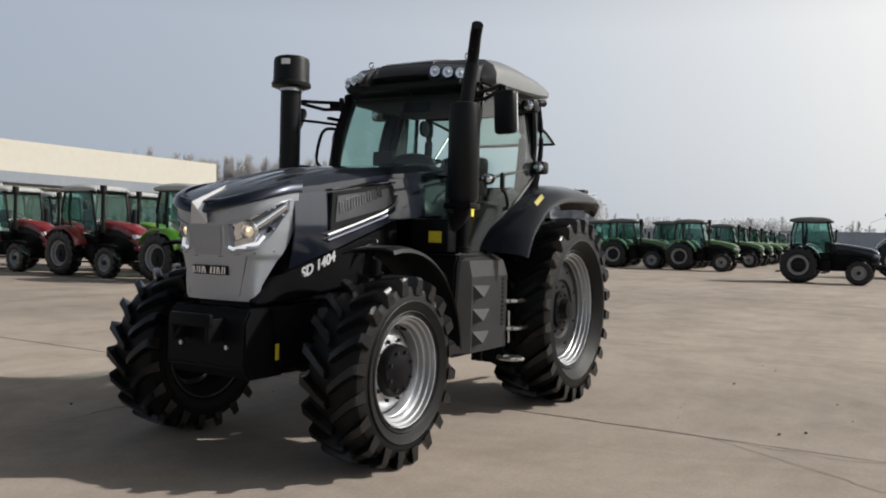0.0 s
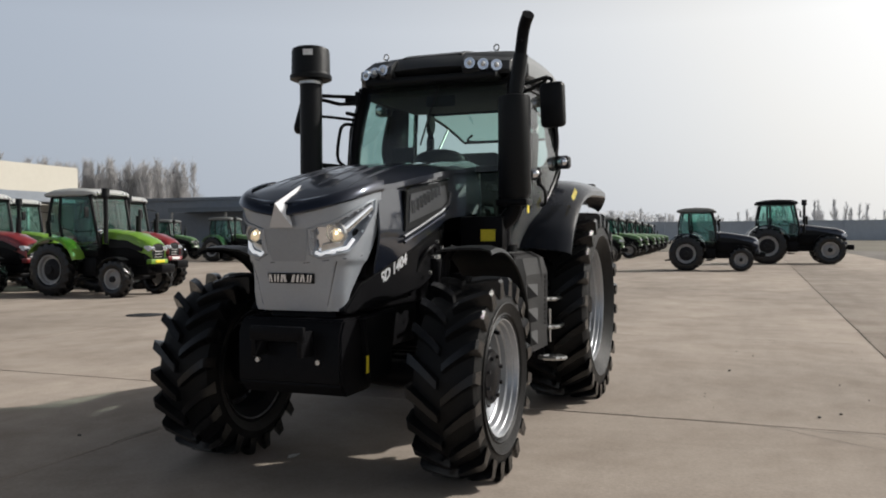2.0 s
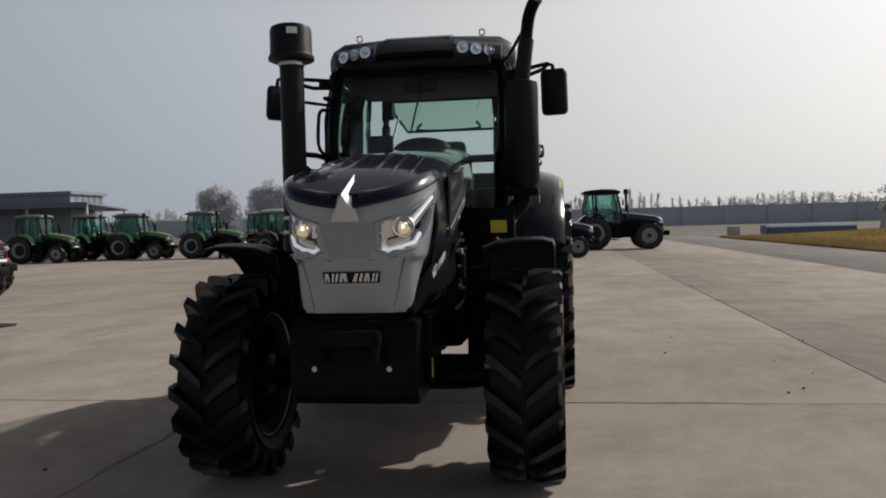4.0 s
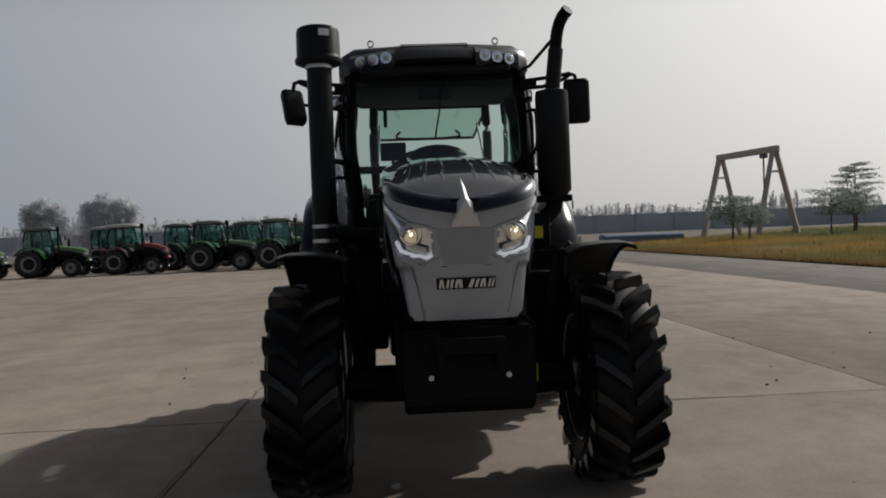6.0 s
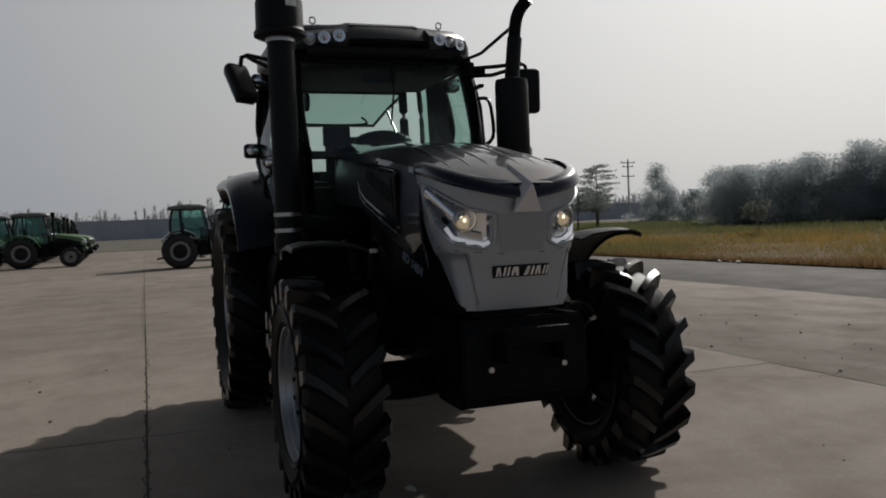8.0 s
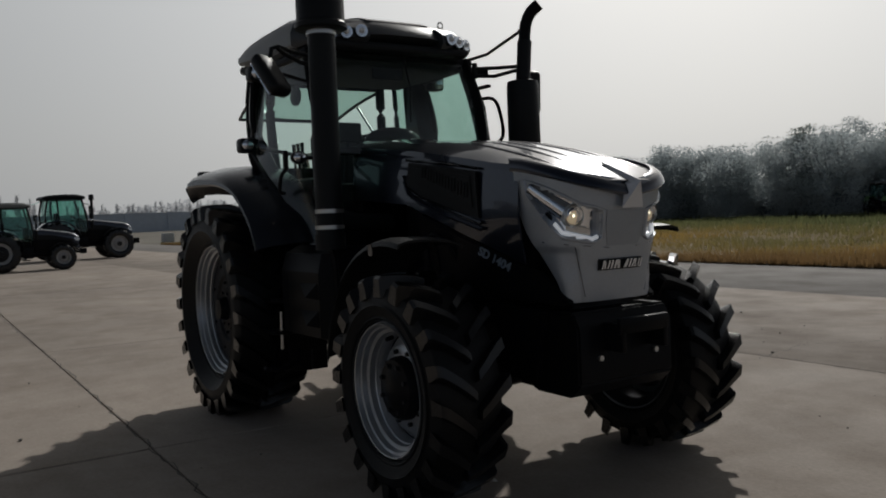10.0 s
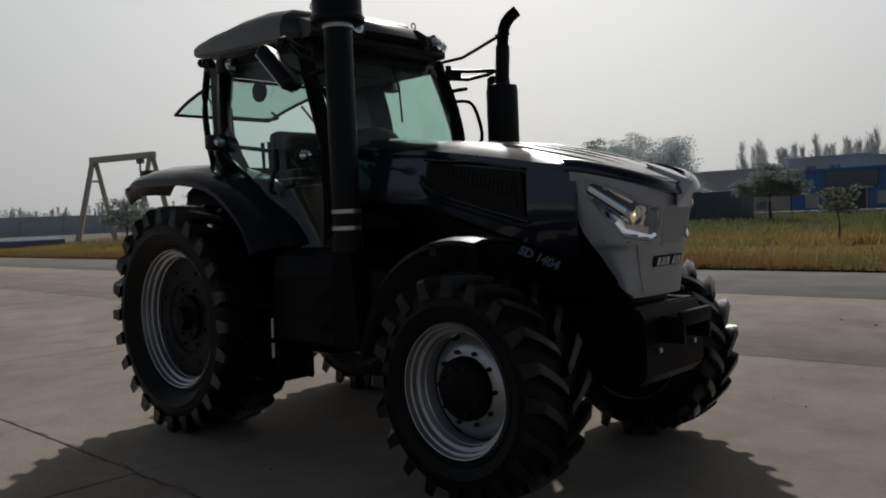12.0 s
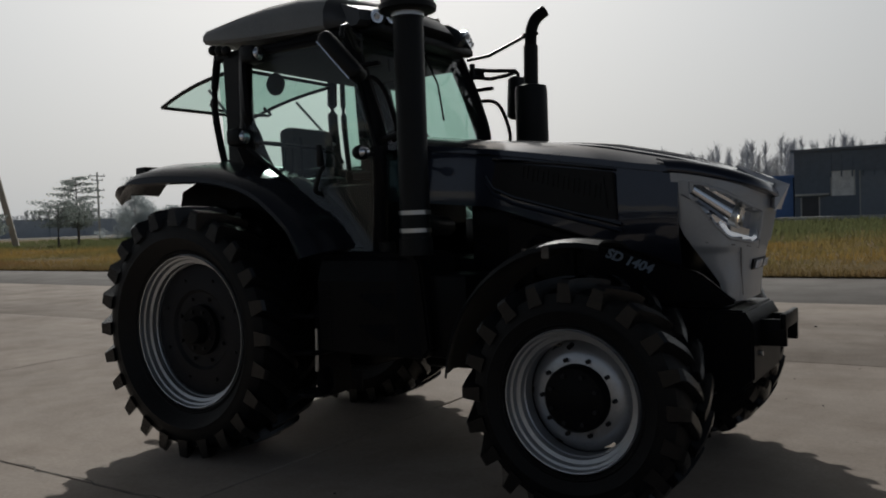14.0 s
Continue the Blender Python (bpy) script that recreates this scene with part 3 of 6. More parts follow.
    # hoses, filter and small bright fittings beside the engine
    for sd in (1, -1):
        filt = part("fuel_filter", lathe(B(), [(0.0, 0.0), (0.045, 0.0), (0.048, 0.02), (0.048, 0.15), (0.03, 0.17), (0.0, 0.17)], (2.18, sd * 0.40, 1.12), 18, "Z"), BLACK, t)
        part("filter_cap", cyl(B(), (2.18, sd * 0.40, 1.285), (2.18, sd * 0.40, 1.31), 0.035, seg=14), STEEL, filt)
        part("hose", tube(B(), bend([(2.18, sd * 0.40, 1.30), (2.24, sd * 0.42, 1.37), (2.36, sd * 0.41, 1.34), (2.42, sd * 0.36, 1.22), (2.46, sd * 0.33, 1.05)], 4), 0.014, 8), BLACK, t, "black rubber hose")
        part("hose", tube(B(), bend([(2.10, sd * 0.36, 1.20), (2.02, sd * 0.42, 1.10), (2.10, sd * 0.42, 0.98), (2.28, sd * 0.38, 0.92)], 4), 0.012, 8), BLACK, t, "black rubber hose")
        for x, z in () if sd < 0 else ((2.12, 1.36), (2.20, 1.40), (2.27, 1.30), (2.33, 1.20), (2.14, 1.05), (2.30, 1.08), (1.98, 1.30)):
            part("fitting", cyl(B(), (x, sd * 0.412, z), (x, sd * 0.432, z), 0.011, seg=8), STEEL, t)
    # chassis, front support and axle
    bm = B()
    box(bm, 1.9, 3.25, -0.22, 0.22, 0.72, 1.05, 0.03)
    box(bm, 0.2, 0.9, -0.28, 0.28, 0.50, 1.25, 0.05)
    box(bm, 0.85, 2.0, -0.28, 0.28, 0.61, 1.25, 0.05)
    box(bm, 0.9, 2.1, -0.41, 0.41, 0.66, 1.12, 0.04)
    box(bm, -0.45, 0.35, -0.33, 0.33, 0.55, 1.15, 0.06)
    part("chassis", bm, BLACK, t)
    bm = B()
    box(bm, 1.75, 3.05, -0.31, 0.31, 1.0, 1.60, 0.03)
    part("engine", bm, BLACK, t)
    bm = prism(B(), [(2.98, 0.98), (3.36, 0.98), (3.405, 0.90), (3.405, 0.62), (3.33, 0.55), (3.05, 0.55), (2.98, 0.62)], -0.33, 0.33, 0.012)
    fs = part("front_support", bm, BLACK, t, "black cast front support")
    for sd in (1, -1):
        part("bolt", cyl(B(), (3.40, sd * 0.193, 0.746), (3.420, sd * 0.193, 0.746), 0.014, seg=12), STEEL, fs)
        part("side_plate", prism(B(), [(2.75, 1.00), (3.2, 0.98), (3.12, 0.62), (2.85, 0.60)], sd * 0.33, sd * 0.37, 0.008), BLACK, fs)
    part("warning_label", box(B(), 3.15, 3.18, 0.371, 0.374, 0.66, 0.76), YELLOW, fs)
    bm = B()
    box(bm, 3.40, 3.53, -0.16, -0.13, 0.78, 0.92, 0.006)
    box(bm, 3.40, 3.53, 0.13, 0.16, 0.78, 0.92, 0.006)
    box(bm, 3.50, 3.53, -0.17, 0.17, 0.87, 0.95, 0.008)
    part("tow_bracket", bm, BLACK, t, "black steel tow bracket")
    bm = B()
    tube(bm, bend([(2.67, -0.66, 0.605), (2.67, -0.4, 0.58), (2.67, 0, 0.60), (2.67, 0.4, 0.58), (2.67, 0.66, 0.605)]), 0.09, 14)
    box(bm, 2.5, 2.84, -0.17, 0.17, 0.50, 0.76, 0.05)
    part("front_axle", bm, BLACK, t)
    part("drive_shaft", cyl(B(), (1.2, 0.0, 0.55), (2.55, 0.0, 0.55), 0.05), BLACK, t)
    bm = B()
    tube(bm, [(2.52, -0.62, 0.66), (2.50, 0, 0.66), (2.52, 0.62, 0.66)], 0.022, 8)
    part("steering_rod", bm, BLACK, t)
    part("rear_axle", cyl(B(), (0.03, -0.85, 0.835), (0.03, 0.85, 0.835), 0.13), BLACK, t)
    for sd in (1, -1):
        wheel("rear_wheel", t, (0.012, sd * 0.868, 0.818), sd, 0.826, 0.272, 0.516, 24, "rear", 0.195)
        wheel("front_wheel", t, (2.703, sd * 0.853, 0.597), sd, 0.604, 0.197, 0.362, 20, "front", 0.18)
        # rear fender: a bowed shell with a turned-down outer edge
        bm = B()
        prof = bend([(1.13, 1.33), (1.08, 1.43), (0.98, 1.56), (0.70, 1.765), (0.32, 1.88), (-0.08, 1.915), (-0.34, 1.918), (-0.54, 1.895), (-0.69, 1.83), (-0.80, 1.737)], 3)
        n = len(prof) - 1
        grid = []
        for i, p in enumerate(prof):
            tail = max(0, (i / n - 0.72) / 0.28)
            c = Vector((p[0] - 0.03, p[1] - 0.84))
            o = c.normalized()
            deep, keep = min(1, max(0, (i / n - 0.35) / 0.25)), 1 - 0.88 * tail
            w1 = 1.085 - 0.12 * tail ** 2
            grid.append([(p[0] + o[0] * h, sd * y, p[1] + o[1] * h) for y, h in ((0.60, 0.02), (0.72, 0.032), (0.86, 0.020), (w1 - 0.10, -0.012), (w1 - 0.03, -0.045), (w1, -0.075), (w1 + 0.002, (-0.10 - 0.02 * deep) * keep), (w1 - 0.012, (-0.11 - 0.025 * deep) * keep))])
        sheet(bm, grid, 0.016)
        fender = part("rear_fender", bm, FENDER, t, "glossy black rear fender")
        bm = B()
        if sd > 0:
            slab(bm, [(0.86, sd * 1.068, 1.715), (0.72, sd * 1.068, 1.79), (0.735, sd * 1.05, 1.822), (0.875, sd * 1.05, 1.745)], 0.004)
            part("warning_label", bm, YELLOW, fender)
        bm = B()
        prism(bm, [(1.20, 1.12), (0.98, 1.56), (0.70, 1.76), (0.32, 1.87), (0.05, 1.89), (-0.30, 1.86), (-0.56, 1.76), (-0.60, 1.60), (-0.45, 1.35), (0.05, 1.2), (0.6, 1.0), (1.1, 0.95)], sd * 0.555, sd * 0.58)
        part("inner_panel", bm, BLACK, fender)
        part("tail_light", box(B(), -0.56, -0.45, sd * 0.84, sd * 0.98, 1.87, 1.93, 0.012), TRIM, t, "dark tail light")
        # front fender
        bm = B()
        grid = []
        for i in range(15):
            a = radians(-86 + 99 * i / 14)
            r = 0.735 + 0.02 * math.sin(a)
            grid.append([(2.70 + r * math.sin(a) + dx, sd * y, 0.635 + r * math.cos(a) + h) for y, h, dx in ((0.62, -0.03, 0), (0.70, 0.0, 0), (0.82, 0.012, 0), (0.95, 0.012, 0), (1.01, -0.004, 0), (1.022, -0.028, 0))])
        sheet(bm, grid, 0.012)
        ff = part("front_fender", bm, TRIM, t, "black moulded front fender")
        bm = B()
        tube(bm, [(2.60, sd * 0.56, 0.72), (2.60, sd * 0.61, 1.0), (2.60, sd * 0.64, 1.30), (2.62, sd * 0.70, 1.365)], 0.028, 8)
        part("stay", bm, BLACK, ff)
    part("warning_label", box(B(), 2.58, 2.62, -1.030, -1.026, 1.29, 1.35), DARKCHROME, t)
    return t


TRACTOR = hero()


def hero_cab(t):
    # floor, firewall and rear wall
    bm = B()
    box(bm, 0.05, 1.28, -0.60, 0.60, 1.14, 1.30, 0.03)
    box(bm, 1.18, 1.30, -0.40, 0.40, 1.25, 1.98, 0.03)
    box(bm, 1.18, 1.30, -0.58, 0.58, 1.25, 1.50, 0.03)
    box(bm, 1.20, 1.31, -0.62, 0.62, 1.93, 1.98, 0.01)
    box(bm, 0.04, 0.12, -0.50, 0.50, 1.25, 1.92, 0.03)
    part("cab_floor", bm, BLACK, t, "black cab floor and bulkheads")
    # pillars
    fr = part("cab_frame", box(B(), -0.02, 1.15, -0.70, 0.70, 2.625, 2.685, 0.02), BLACK, t, "black cab frame")
    for sd in (1, -1):
        a = [(1.27, sd * 0.60, 1.30), (1.32, sd * 0.645, 1.95), (1.24, sd * 0.655, 2.30), (1.10, sd * 0.64, 2.66)]
        part("front_pillar", tube(B(), bend(a), 0.046, 10, 1.4), BLACK, fr)
        c = [(0.40, sd * 0.72, 1.86), (0.36, sd * 0.775, 2.05), (0.33, sd * 0.76, 2.35), (0.28, sd * 0.70, 2.66)]
        part("middle_pillar", tube(B(), bend(c), 0.045, 10, 2.0), BLACK, fr)
        bm = B()
        slab(bm, [(0.27, sd * 0.755, 1.88), (0.44, sd * 0.800, 1.90), (0.42, sd * 0.805, 2.3), (0.37, sd * 0.750, 2.66), (0.21, sd * 0.715, 2.66), (0.26, sd * 0.768, 2.3)], 0.03)
        part("pillar_panel", bm, TRIM, fr)
        r = [(0.02, sd * 0.66, 1.82), (-0.05, sd * 0.69, 2.3), (-0.03, sd * 0.66, 2.70)]
        part("rear_pillar", tube(B(), bend(r), 0.022, 8, 1.2), BLACK, fr)
        part("window_post", tube(B(), bend([(0.04, sd * 0.50, 1.80), (-0.02, sd * 0.515, 2.3), (0.0, sd * 0.50, 2.66)]), 0.040, 8, 1.0), BLACK, fr)
        # door: glass down to the sill, with a slim dark frame
        e = [(1.27, 0.625, 1.28), (1.335, 0.70, 1.95), (1.25, 0.715, 2.30), (1.12, 0.69, 2.62), (0.33, 0.73, 2.62), (0.36, 0.80, 2.30), (0.40, 0.83, 2.0), (0.62, 0.84, 1.86), (0.95, 0.81, 1.60), (1.13, 0.73, 1.28)]
        edge = [(x, sd * y, z) for x, y, z in e]
        bm = B()
        cen = bm.verts.new((0.85, sd * 0.80, 2.1))
        vs = [bm.verts.new(p) for p in edge]
        for i in range(len(vs)):
            bm.faces.new((cen, vs[i], vs[(i + 1) % len(vs)]))
        bmesh.ops.subdivide_edges(bm, edges=bm.edges[:], cuts=1, smooth=0.3)
        door = part("door", bm, GLASS, t, "green-tinted glass cab door", 60)
        part("door_frame", tube(B(), edge + [edge[0]], 0.016, 6), TRIM, door)
        part("door_handle", box(B(), 0.98, 1.02, sd * 0.80, sd * 0.835, 1.84, 1.98, 0.012), TRIM, door)
        part("inner_rail", tube(B(), bend([(0.42, sd * 0.77, 2.04), (0.75, sd * 0.75, 1.99), (1.02, sd * 0.72, 1.93), (1.08, sd * 0.70, 1.86)]), 0.014, 8), TRIM, door)
        part("lower_pane", slab(B(), [(1.245, sd * 0.39, 1.48), (1.25, sd * 0.61, 1.48), (1.29, sd * 0.64, 1.95), (1.255, sd * 0.39, 1.95)], 0.006), GLASS, t, "narrow green-tinted pane beside the hood")
        # rear quarter glass
        bm = B()
        slab(bm, [(0.02, sd * 0.67, 1.86), (0.34, sd * 0.78, 1.98), (0.28, sd * 0.73, 2.66), (-0.03, sd * 0.67, 2.68)], 0.006)
        quarter = part("quarter_window", bm, GLASS, t)
        part("corner_panel", slab(B(), [(0.10, sd * 0.715, 1.82), (0.37, sd * 0.80, 1.90), (0.285, sd * 0.745, 2.66), (0.06, sd * 0.70, 2.67)], 0.012), TRIM, quarter)
        part("sill_panel", slab(B(), [(0.02, sd * 0.675, 1.80), (0.52, sd * 0.80, 1.80), (0.44, sd * 0.80, 1.97), (0.0, sd * 0.675, 1.95)], 0.012), TRIM, quarter)
        # lamps on the middle pillar and under the rear of the roof
        for z, x, y in ((2.07, 0.36, 0.87), (2.60, 0.44, 0.80)):
            bm = B()
            box(bm, x - 0.06, x + 0.06, sd * (y - 0.075), sd * (y + 0.06), z - 0.055, z + 0.055, 0.025)
            lamp = part("work_light", bm, TRIM, t, "round-cornered black work light")
            part("lens", ball(B(), (x + 0.055, sd * y, z), 0.046, 0.45, 1, 1), CHROME, lamp)
            part("arm", tube(B(), [(x - 0.02, sd * (y - 0.05), z), (x - 0.05, sd * 0.74, z - 0.02)], 0.02, 8), TRIM, lamp)
        for q in range(3):
            part("marker_lamp", ball(B(), (-0.01 + 0.075 * q, sd * (0.72 + 0.01 * q), 2.70 - 0.012 * q), 0.034, u=12, v=8), TRIM, t)
        # indicator low on the front pillar
        part("indicator_stalk", tube(B(), [(1.31, sd * 0.66, 1.90), (1.35, sd * 0.82, 1.90)], 0.014, 8), TRIM, t)
        ind = part("indicator", ball(B(), (1.36, sd * 0.87, 1.90), 0.055, 0.8, 1.1, 0.8), TRIM, t)
        part("lens", ball(B(), (1.375, sd * 0.87, 1.90), 0.05, 0.85, 1.0, 0.75), CHROME, ind)
        part("door_grip", tube(B(), bend([(1.05, sd * 0.84, 1.84), (1.04, sd * 0.87, 1.80), (1.0, sd * 0.87, 1.70), (1.0, sd * 0.83, 1.68)]), 0.014, 8), TRIM, t)
        # grab rail ahead of the pillar
        part("grab_rail", tube(B(), bend([(1.25, sd * 0.68, 2.36), (1.36, sd * 0.72, 2.35), (1.44, sd * 0.72, 2.26), (1.50, sd * 0.70, 2.05), (1.42, sd * 0.62, 1.98)], 4), 0.014, 8), BLACK, t)
        part("bracket", box(B(), 1.22, 1.38, sd * 0.66, sd * 0.70, 2.43, 2.455, 0.006), BLACK, t)
    # mirrors
    for sd, x, y, z, turn, lean in ((1, 1.41, 1.03, 2.40, -14, 0), (-1, 1.40, -1.05, 2.42, 25, -6)):
        m = pose(x, y, z, lean, 4 if sd > 0 else -40, turn)
        hw = 0.095 if sd > 0 else 0.080
        bm = box(B(), -0.045, 0.045, -hw, hw, -0.165, 0.165, 0.035, m, 3)
        mi = part("mirror", bm, TRIM, t, "black door mirror on a long arm")
        bm = box(B(), -0.05, -0.044, 0.017 - hw, hw - 0.017, -0.145, 0.145, 0.0, m)
        part("mirror_glass", bm, CHROME, mi)
        # slotted bracket that tapers towards the mirror
        part("mirror_arm", tube(B(), [(1.22, sd * 0.665, 2.595), (1.30, sd * 0.84, 2.60), (x, y - sd * 0.05, 2.605), (x, y - sd * 0.01, 2.59), (x, y, 2.53)], 0.015, 8), TRIM, mi)
        part("mirror_arm", tube(B(), [(1.22, sd * 0.665, 2.54), (1.29, sd * 0.80, 2.535), (1.37, sd * 0.95, 2.575), (x, y - sd * 0.05, 2.595)], 0.015, 8), TRIM, mi)
        part("gusset", slab(B(), [(1.215, sd * 0.66, 2.60), (1.265, sd * 0.76, 2.60), (1.265, sd * 0.76, 2.535), (1.215, sd * 0.66, 2.535)], 0.012), TRIM, mi)
        if sd < 0:
            part("mirror_arm", tube(B(), [(1.26, sd * 0.67, 2.40), (1.33, sd * 0.86, 2.425), (x, y + 0.03, 2.44)], 0.012, 8), TRIM, mi)
        part("hinge", box(B(), 1.20, 1.235, sd * 0.65, sd * 0.685, 2.52, 2.64, 0.006), TRIM, mi)
    # windshield, lower front panes, rear window swung open
    bm = B()
    rows = []
    for f in np.linspace(0, 1, 7):
        z = 1.93 + 0.74 * f
        xb = float(np.interp(z, [1.9, 2.3, 2.67], [1.345, 1.275, 1.13]))
        w = float(np.interp(z, [1.9, 2.67], [0.635, 0.615]))
        rows.append([(xb + 0.05 * (1 - (y / w) ** 2), y, z) for y in np.linspace(-w, w, 9)])
    sheet(bm, rows)
    part("windshield", bm, GLASS, t, "bowed green-tinted windshield", 60)
    bm = B()
    hinge, tip = (0.0, 2.60), (-0.885, 2.425)
    grid = [[(hinge[0] + (tip[0] - hinge[0]) * f - 0.02 * math.sin(f * 3.14), y, hinge[1] + (tip[1] - hinge[1]) * f + 0.025 * math.sin(f * 3.14)) for y in np.linspace(-0.52 + 0.05 * f * f, 0.52 - 0.05 * f * f, 7)] for f in np.linspace(0, 1, 7)]
    sheet(bm, grid)
    rw = part("rear_window", bm, GLASS, t, "tinted rear window swung open", 60)
    rim = [grid[0][0], *[g[0] for g in grid], *grid[-1], *[g[-1] for g in grid[::-1]], grid[0][0]]
    part("window_frame", tube(B(), rim[1:], 0.014, 6), TRIM, rw)
    for sd in (1, -1):
        part("gas_strut", tube(B(), [(0.02, sd * 0.48, 2.12), (-0.36, sd * 0.46, 2.50)], 0.011, 8), STEEL, rw)
    part("handle", tube(B(), bend([(-0.55, -0.27, 2.46), (-0.50, -0.27, 2.39), (-0.50, 0.27, 2.39), (-0.55, 0.27, 2.46)], 4), 0.012, 8), TRIM, rw)
    # roof
    grid = []
    xs = [-0.085, -0.08, 0.03, 0.2, 0.45, 0.75, 1.0, 1.15, 1.22, 1.27, 1.315, 1.335]
    zt = [2.865, 2.878, 2.892, 2.922, 2.947, 2.952, 2.927, 2.90, 2.87, 2.835, 2.79, 2.76]
    for x, z in zip(xs, zt):
        w = float(np.interp(x, [-0.085, 0.1, 0.9, 1.15, 1.335], [0.738, 0.765, 0.75, 0.72, 0.66]))
        lo = float(np.interp(x, [-0.085, 0.3, 1.1, 1.335], [2.752, 2.71, 2.69, 2.715]))
        half = [(w - 0.02, lo), (w, lo + 0.02), (w, lo + (z - lo) * 0.45), (w - 0.03, lo + (z - lo) * 0.72), (w - 0.12, z - 0.012), (w * 0.6, z), (w * 0.3, z + 0.004), (0, z + 0.006)]
        grid.append([(x - 0.62 * max(0, abs(y) - 0.27) * max(0, x - 1.0) / 0.335, y, zz) for y, zz in half + [(-y, zz) for y, zz in half[-2::-1]]])
    for name, rows, mat, label in (("roof", grid[:7], ROOF, "grey moulded cab roof"), ("roof_front", grid[6:], VISOR, "dark front of the roof")):
        bm = sheet(B(), rows)
        for row in (rows[0], rows[-1]):
            bm.faces.new([bm.verts.new(p) for p in row])
        bm.faces.new([bm.verts.new(g[0]) for g in rows] + [bm.verts.new(g[-1]) for g in rows[::-1]])
        bmesh.ops.remove_doubles(bm, verts=bm.verts, dist=0.0005)
        if name == "roof":
            roof = part(name, bm, mat, t, label)
        else:
            part(name, bm, mat, roof, label)
    part("hatch", prism(B(), [(0.72, 2.90), (0.74, 2.955), (0.95, 2.952), (1.12, 2.920), (1.23, 2.878), (1.22, 2.84)], -0.27, 0.27, 0.016), VISOR, roof, "raised roof hatch")
    part("headliner", box(B(), 0.10, 1.10, -0.64, 0.64, 2.59, 2.665, 0.03), SEAT, roof)
    part("visor", box(B(), 1.10, 1.30, -0.56, 0.56, 2.66, 2.72, 0.02), TRIM, roof)
    for sd in (1, -1):
        bm = B()
        rows = []
        for f in np.linspace(0, 1, 5):
            y, xf = 0.30 + 0.34 * f, 1.355 - 0.145 * f
            rows.append([(1.02, sd * y, 2.70), (xf - 0.03, sd * y, 2.705), (xf, sd * y, 2.735), (xf - 0.012, sd * y, 2.80), (xf - 0.10, sd * y, 2.855 - 0.02 * f), (1.02, sd * y, 2.90 - 0.03 * f)])
        sheet(bm, rows)
        for row in (rows[0], rows[-1]):
            bm.faces.new([bm.verts.new(q) for q in row])
        bmesh.ops.remove_doubles(bm, verts=bm.verts, dist=0.0005)
        part("lamp_pod", bm, VISOR, roof)
        for k in range(3):
            x, y, z = 1.345 - 0.042 * k, sd * (0.365 + 0.093 * k), 2.768 - 0.006 * k
            f = Vector((0.93, sd * (0.12 + 0.12 * k), 0.05)).normalized()
            c = Vector((x, y, z))
            ring = part("roof_lamp", cyl(B(), c - f * 0.04, c + f * 0.020, 0.042, 0.043, 20), CHROME, roof, "round roof lamp with bright reflector")
            part("lens", ball(B(), c + f * 0.016, 0.036, 0.4, 1, 1), LENS, ring)
            part("bulb", ball(B(), c + f * 0.022, 0.020, u=8, v=6), WHITE, ring)
        part("lifting_eye", tube(B(), [(1.04, sd * 0.484 + 0.022 * math.cos(q), 2.945 + 0.024 * math.sin(q)) for q in np.linspace(-1.57, 4.7, 14)], 0.006, 6), STEEL, roof)
        part("eye_shank", cyl(B(), (1.04, sd * 0.484, 2.88), (1.04, sd * 0.484, 2.922), 0.008, seg=8), STEEL, roof)
    # wiper
    part("wiper", tube(B(), [(1.19, 0.05, 2.66), (1.33, 0.02, 2.40), (1.40, -0.03, 2.15)], 0.007, 6), TRIM, t)
    # air intake stack on the right
    bm = B()
    cyl(bm, (1.70, -0.83, 1.36), (1.70, -0.83, 2.66), 0.086)
    cyl(bm, (1.70, -0.83, 1.30), (1.70, -0.83, 1.40), 0.096)
    st = part("air_intake", bm, TRIM, t, "black air intake stack with drum filter")
    for z in (1.44, 1.54):
        part("clamp", lathe(B(), [(0.088, -0.012), (0.091, -0.012), (0.091, 0.012), (0.088, 0.012)], (1.70, -0.83, z), 32, "Z"), STEEL, st)
    part("collar", lathe(B(), [(0.086, -0.014), (0.094, -0.012), (0.094, 0.012), (0.05, 0.016)], (1.70, -0.83, 2.640), 32, "Z"), STEEL, st, "grey metal collar")
    drum = [(0.0, 0.0), (0.140, 0.0), (0.162, 0.010), (0.164, 0.036), (0.154, 0.046), (0.150, 0.06), (0.148, 0.22), (0.140, 0.245), (0.115, 0.258), (0.0, 0.262)]
    part("filter_drum", lathe(B(), drum, (1.70, -0.83, 2.655), 40, "Z"), TRIM, st)
    bm = B()
    sheet(bm, [[(1.70 + 0.151 * math.cos(a), -0.83 + 0.151 * math.sin(a), z) for a in np.linspace(0.12, 0.62, 6)] for z in (2.83, 2.875)], 0.002)
    part("sticker", bm, WHITE, st)
    bm = B()
    tube(bm, [(1.70, -0.80, 1.5), (1.66, -0.60, 1.46), (1.60, -0.35, 1.45)], 0.06, 12)
    part("intake_elbow", bm, TRIM, st)
    part("stay", tube(B(), [(1.70, -0.80, 2.0), (1.52, -0.72, 2.0), (1.34, -0.66, 1.98)], 0.02, 8), TRIM, st)
    # exhaust on the left
    bm = lathe(B(), [(0.0, 1.70), (0.09, 1.70), (0.118, 1.74), (0.118, 2.40), (0.112, 2.44), (0.056, 2.455), (0.0, 2.455)], (1.63, 0.80, 0), 36, "Z")
    ex = part("muffler", bm, TRIM, t, "black upright muffler with curved tailpipe")
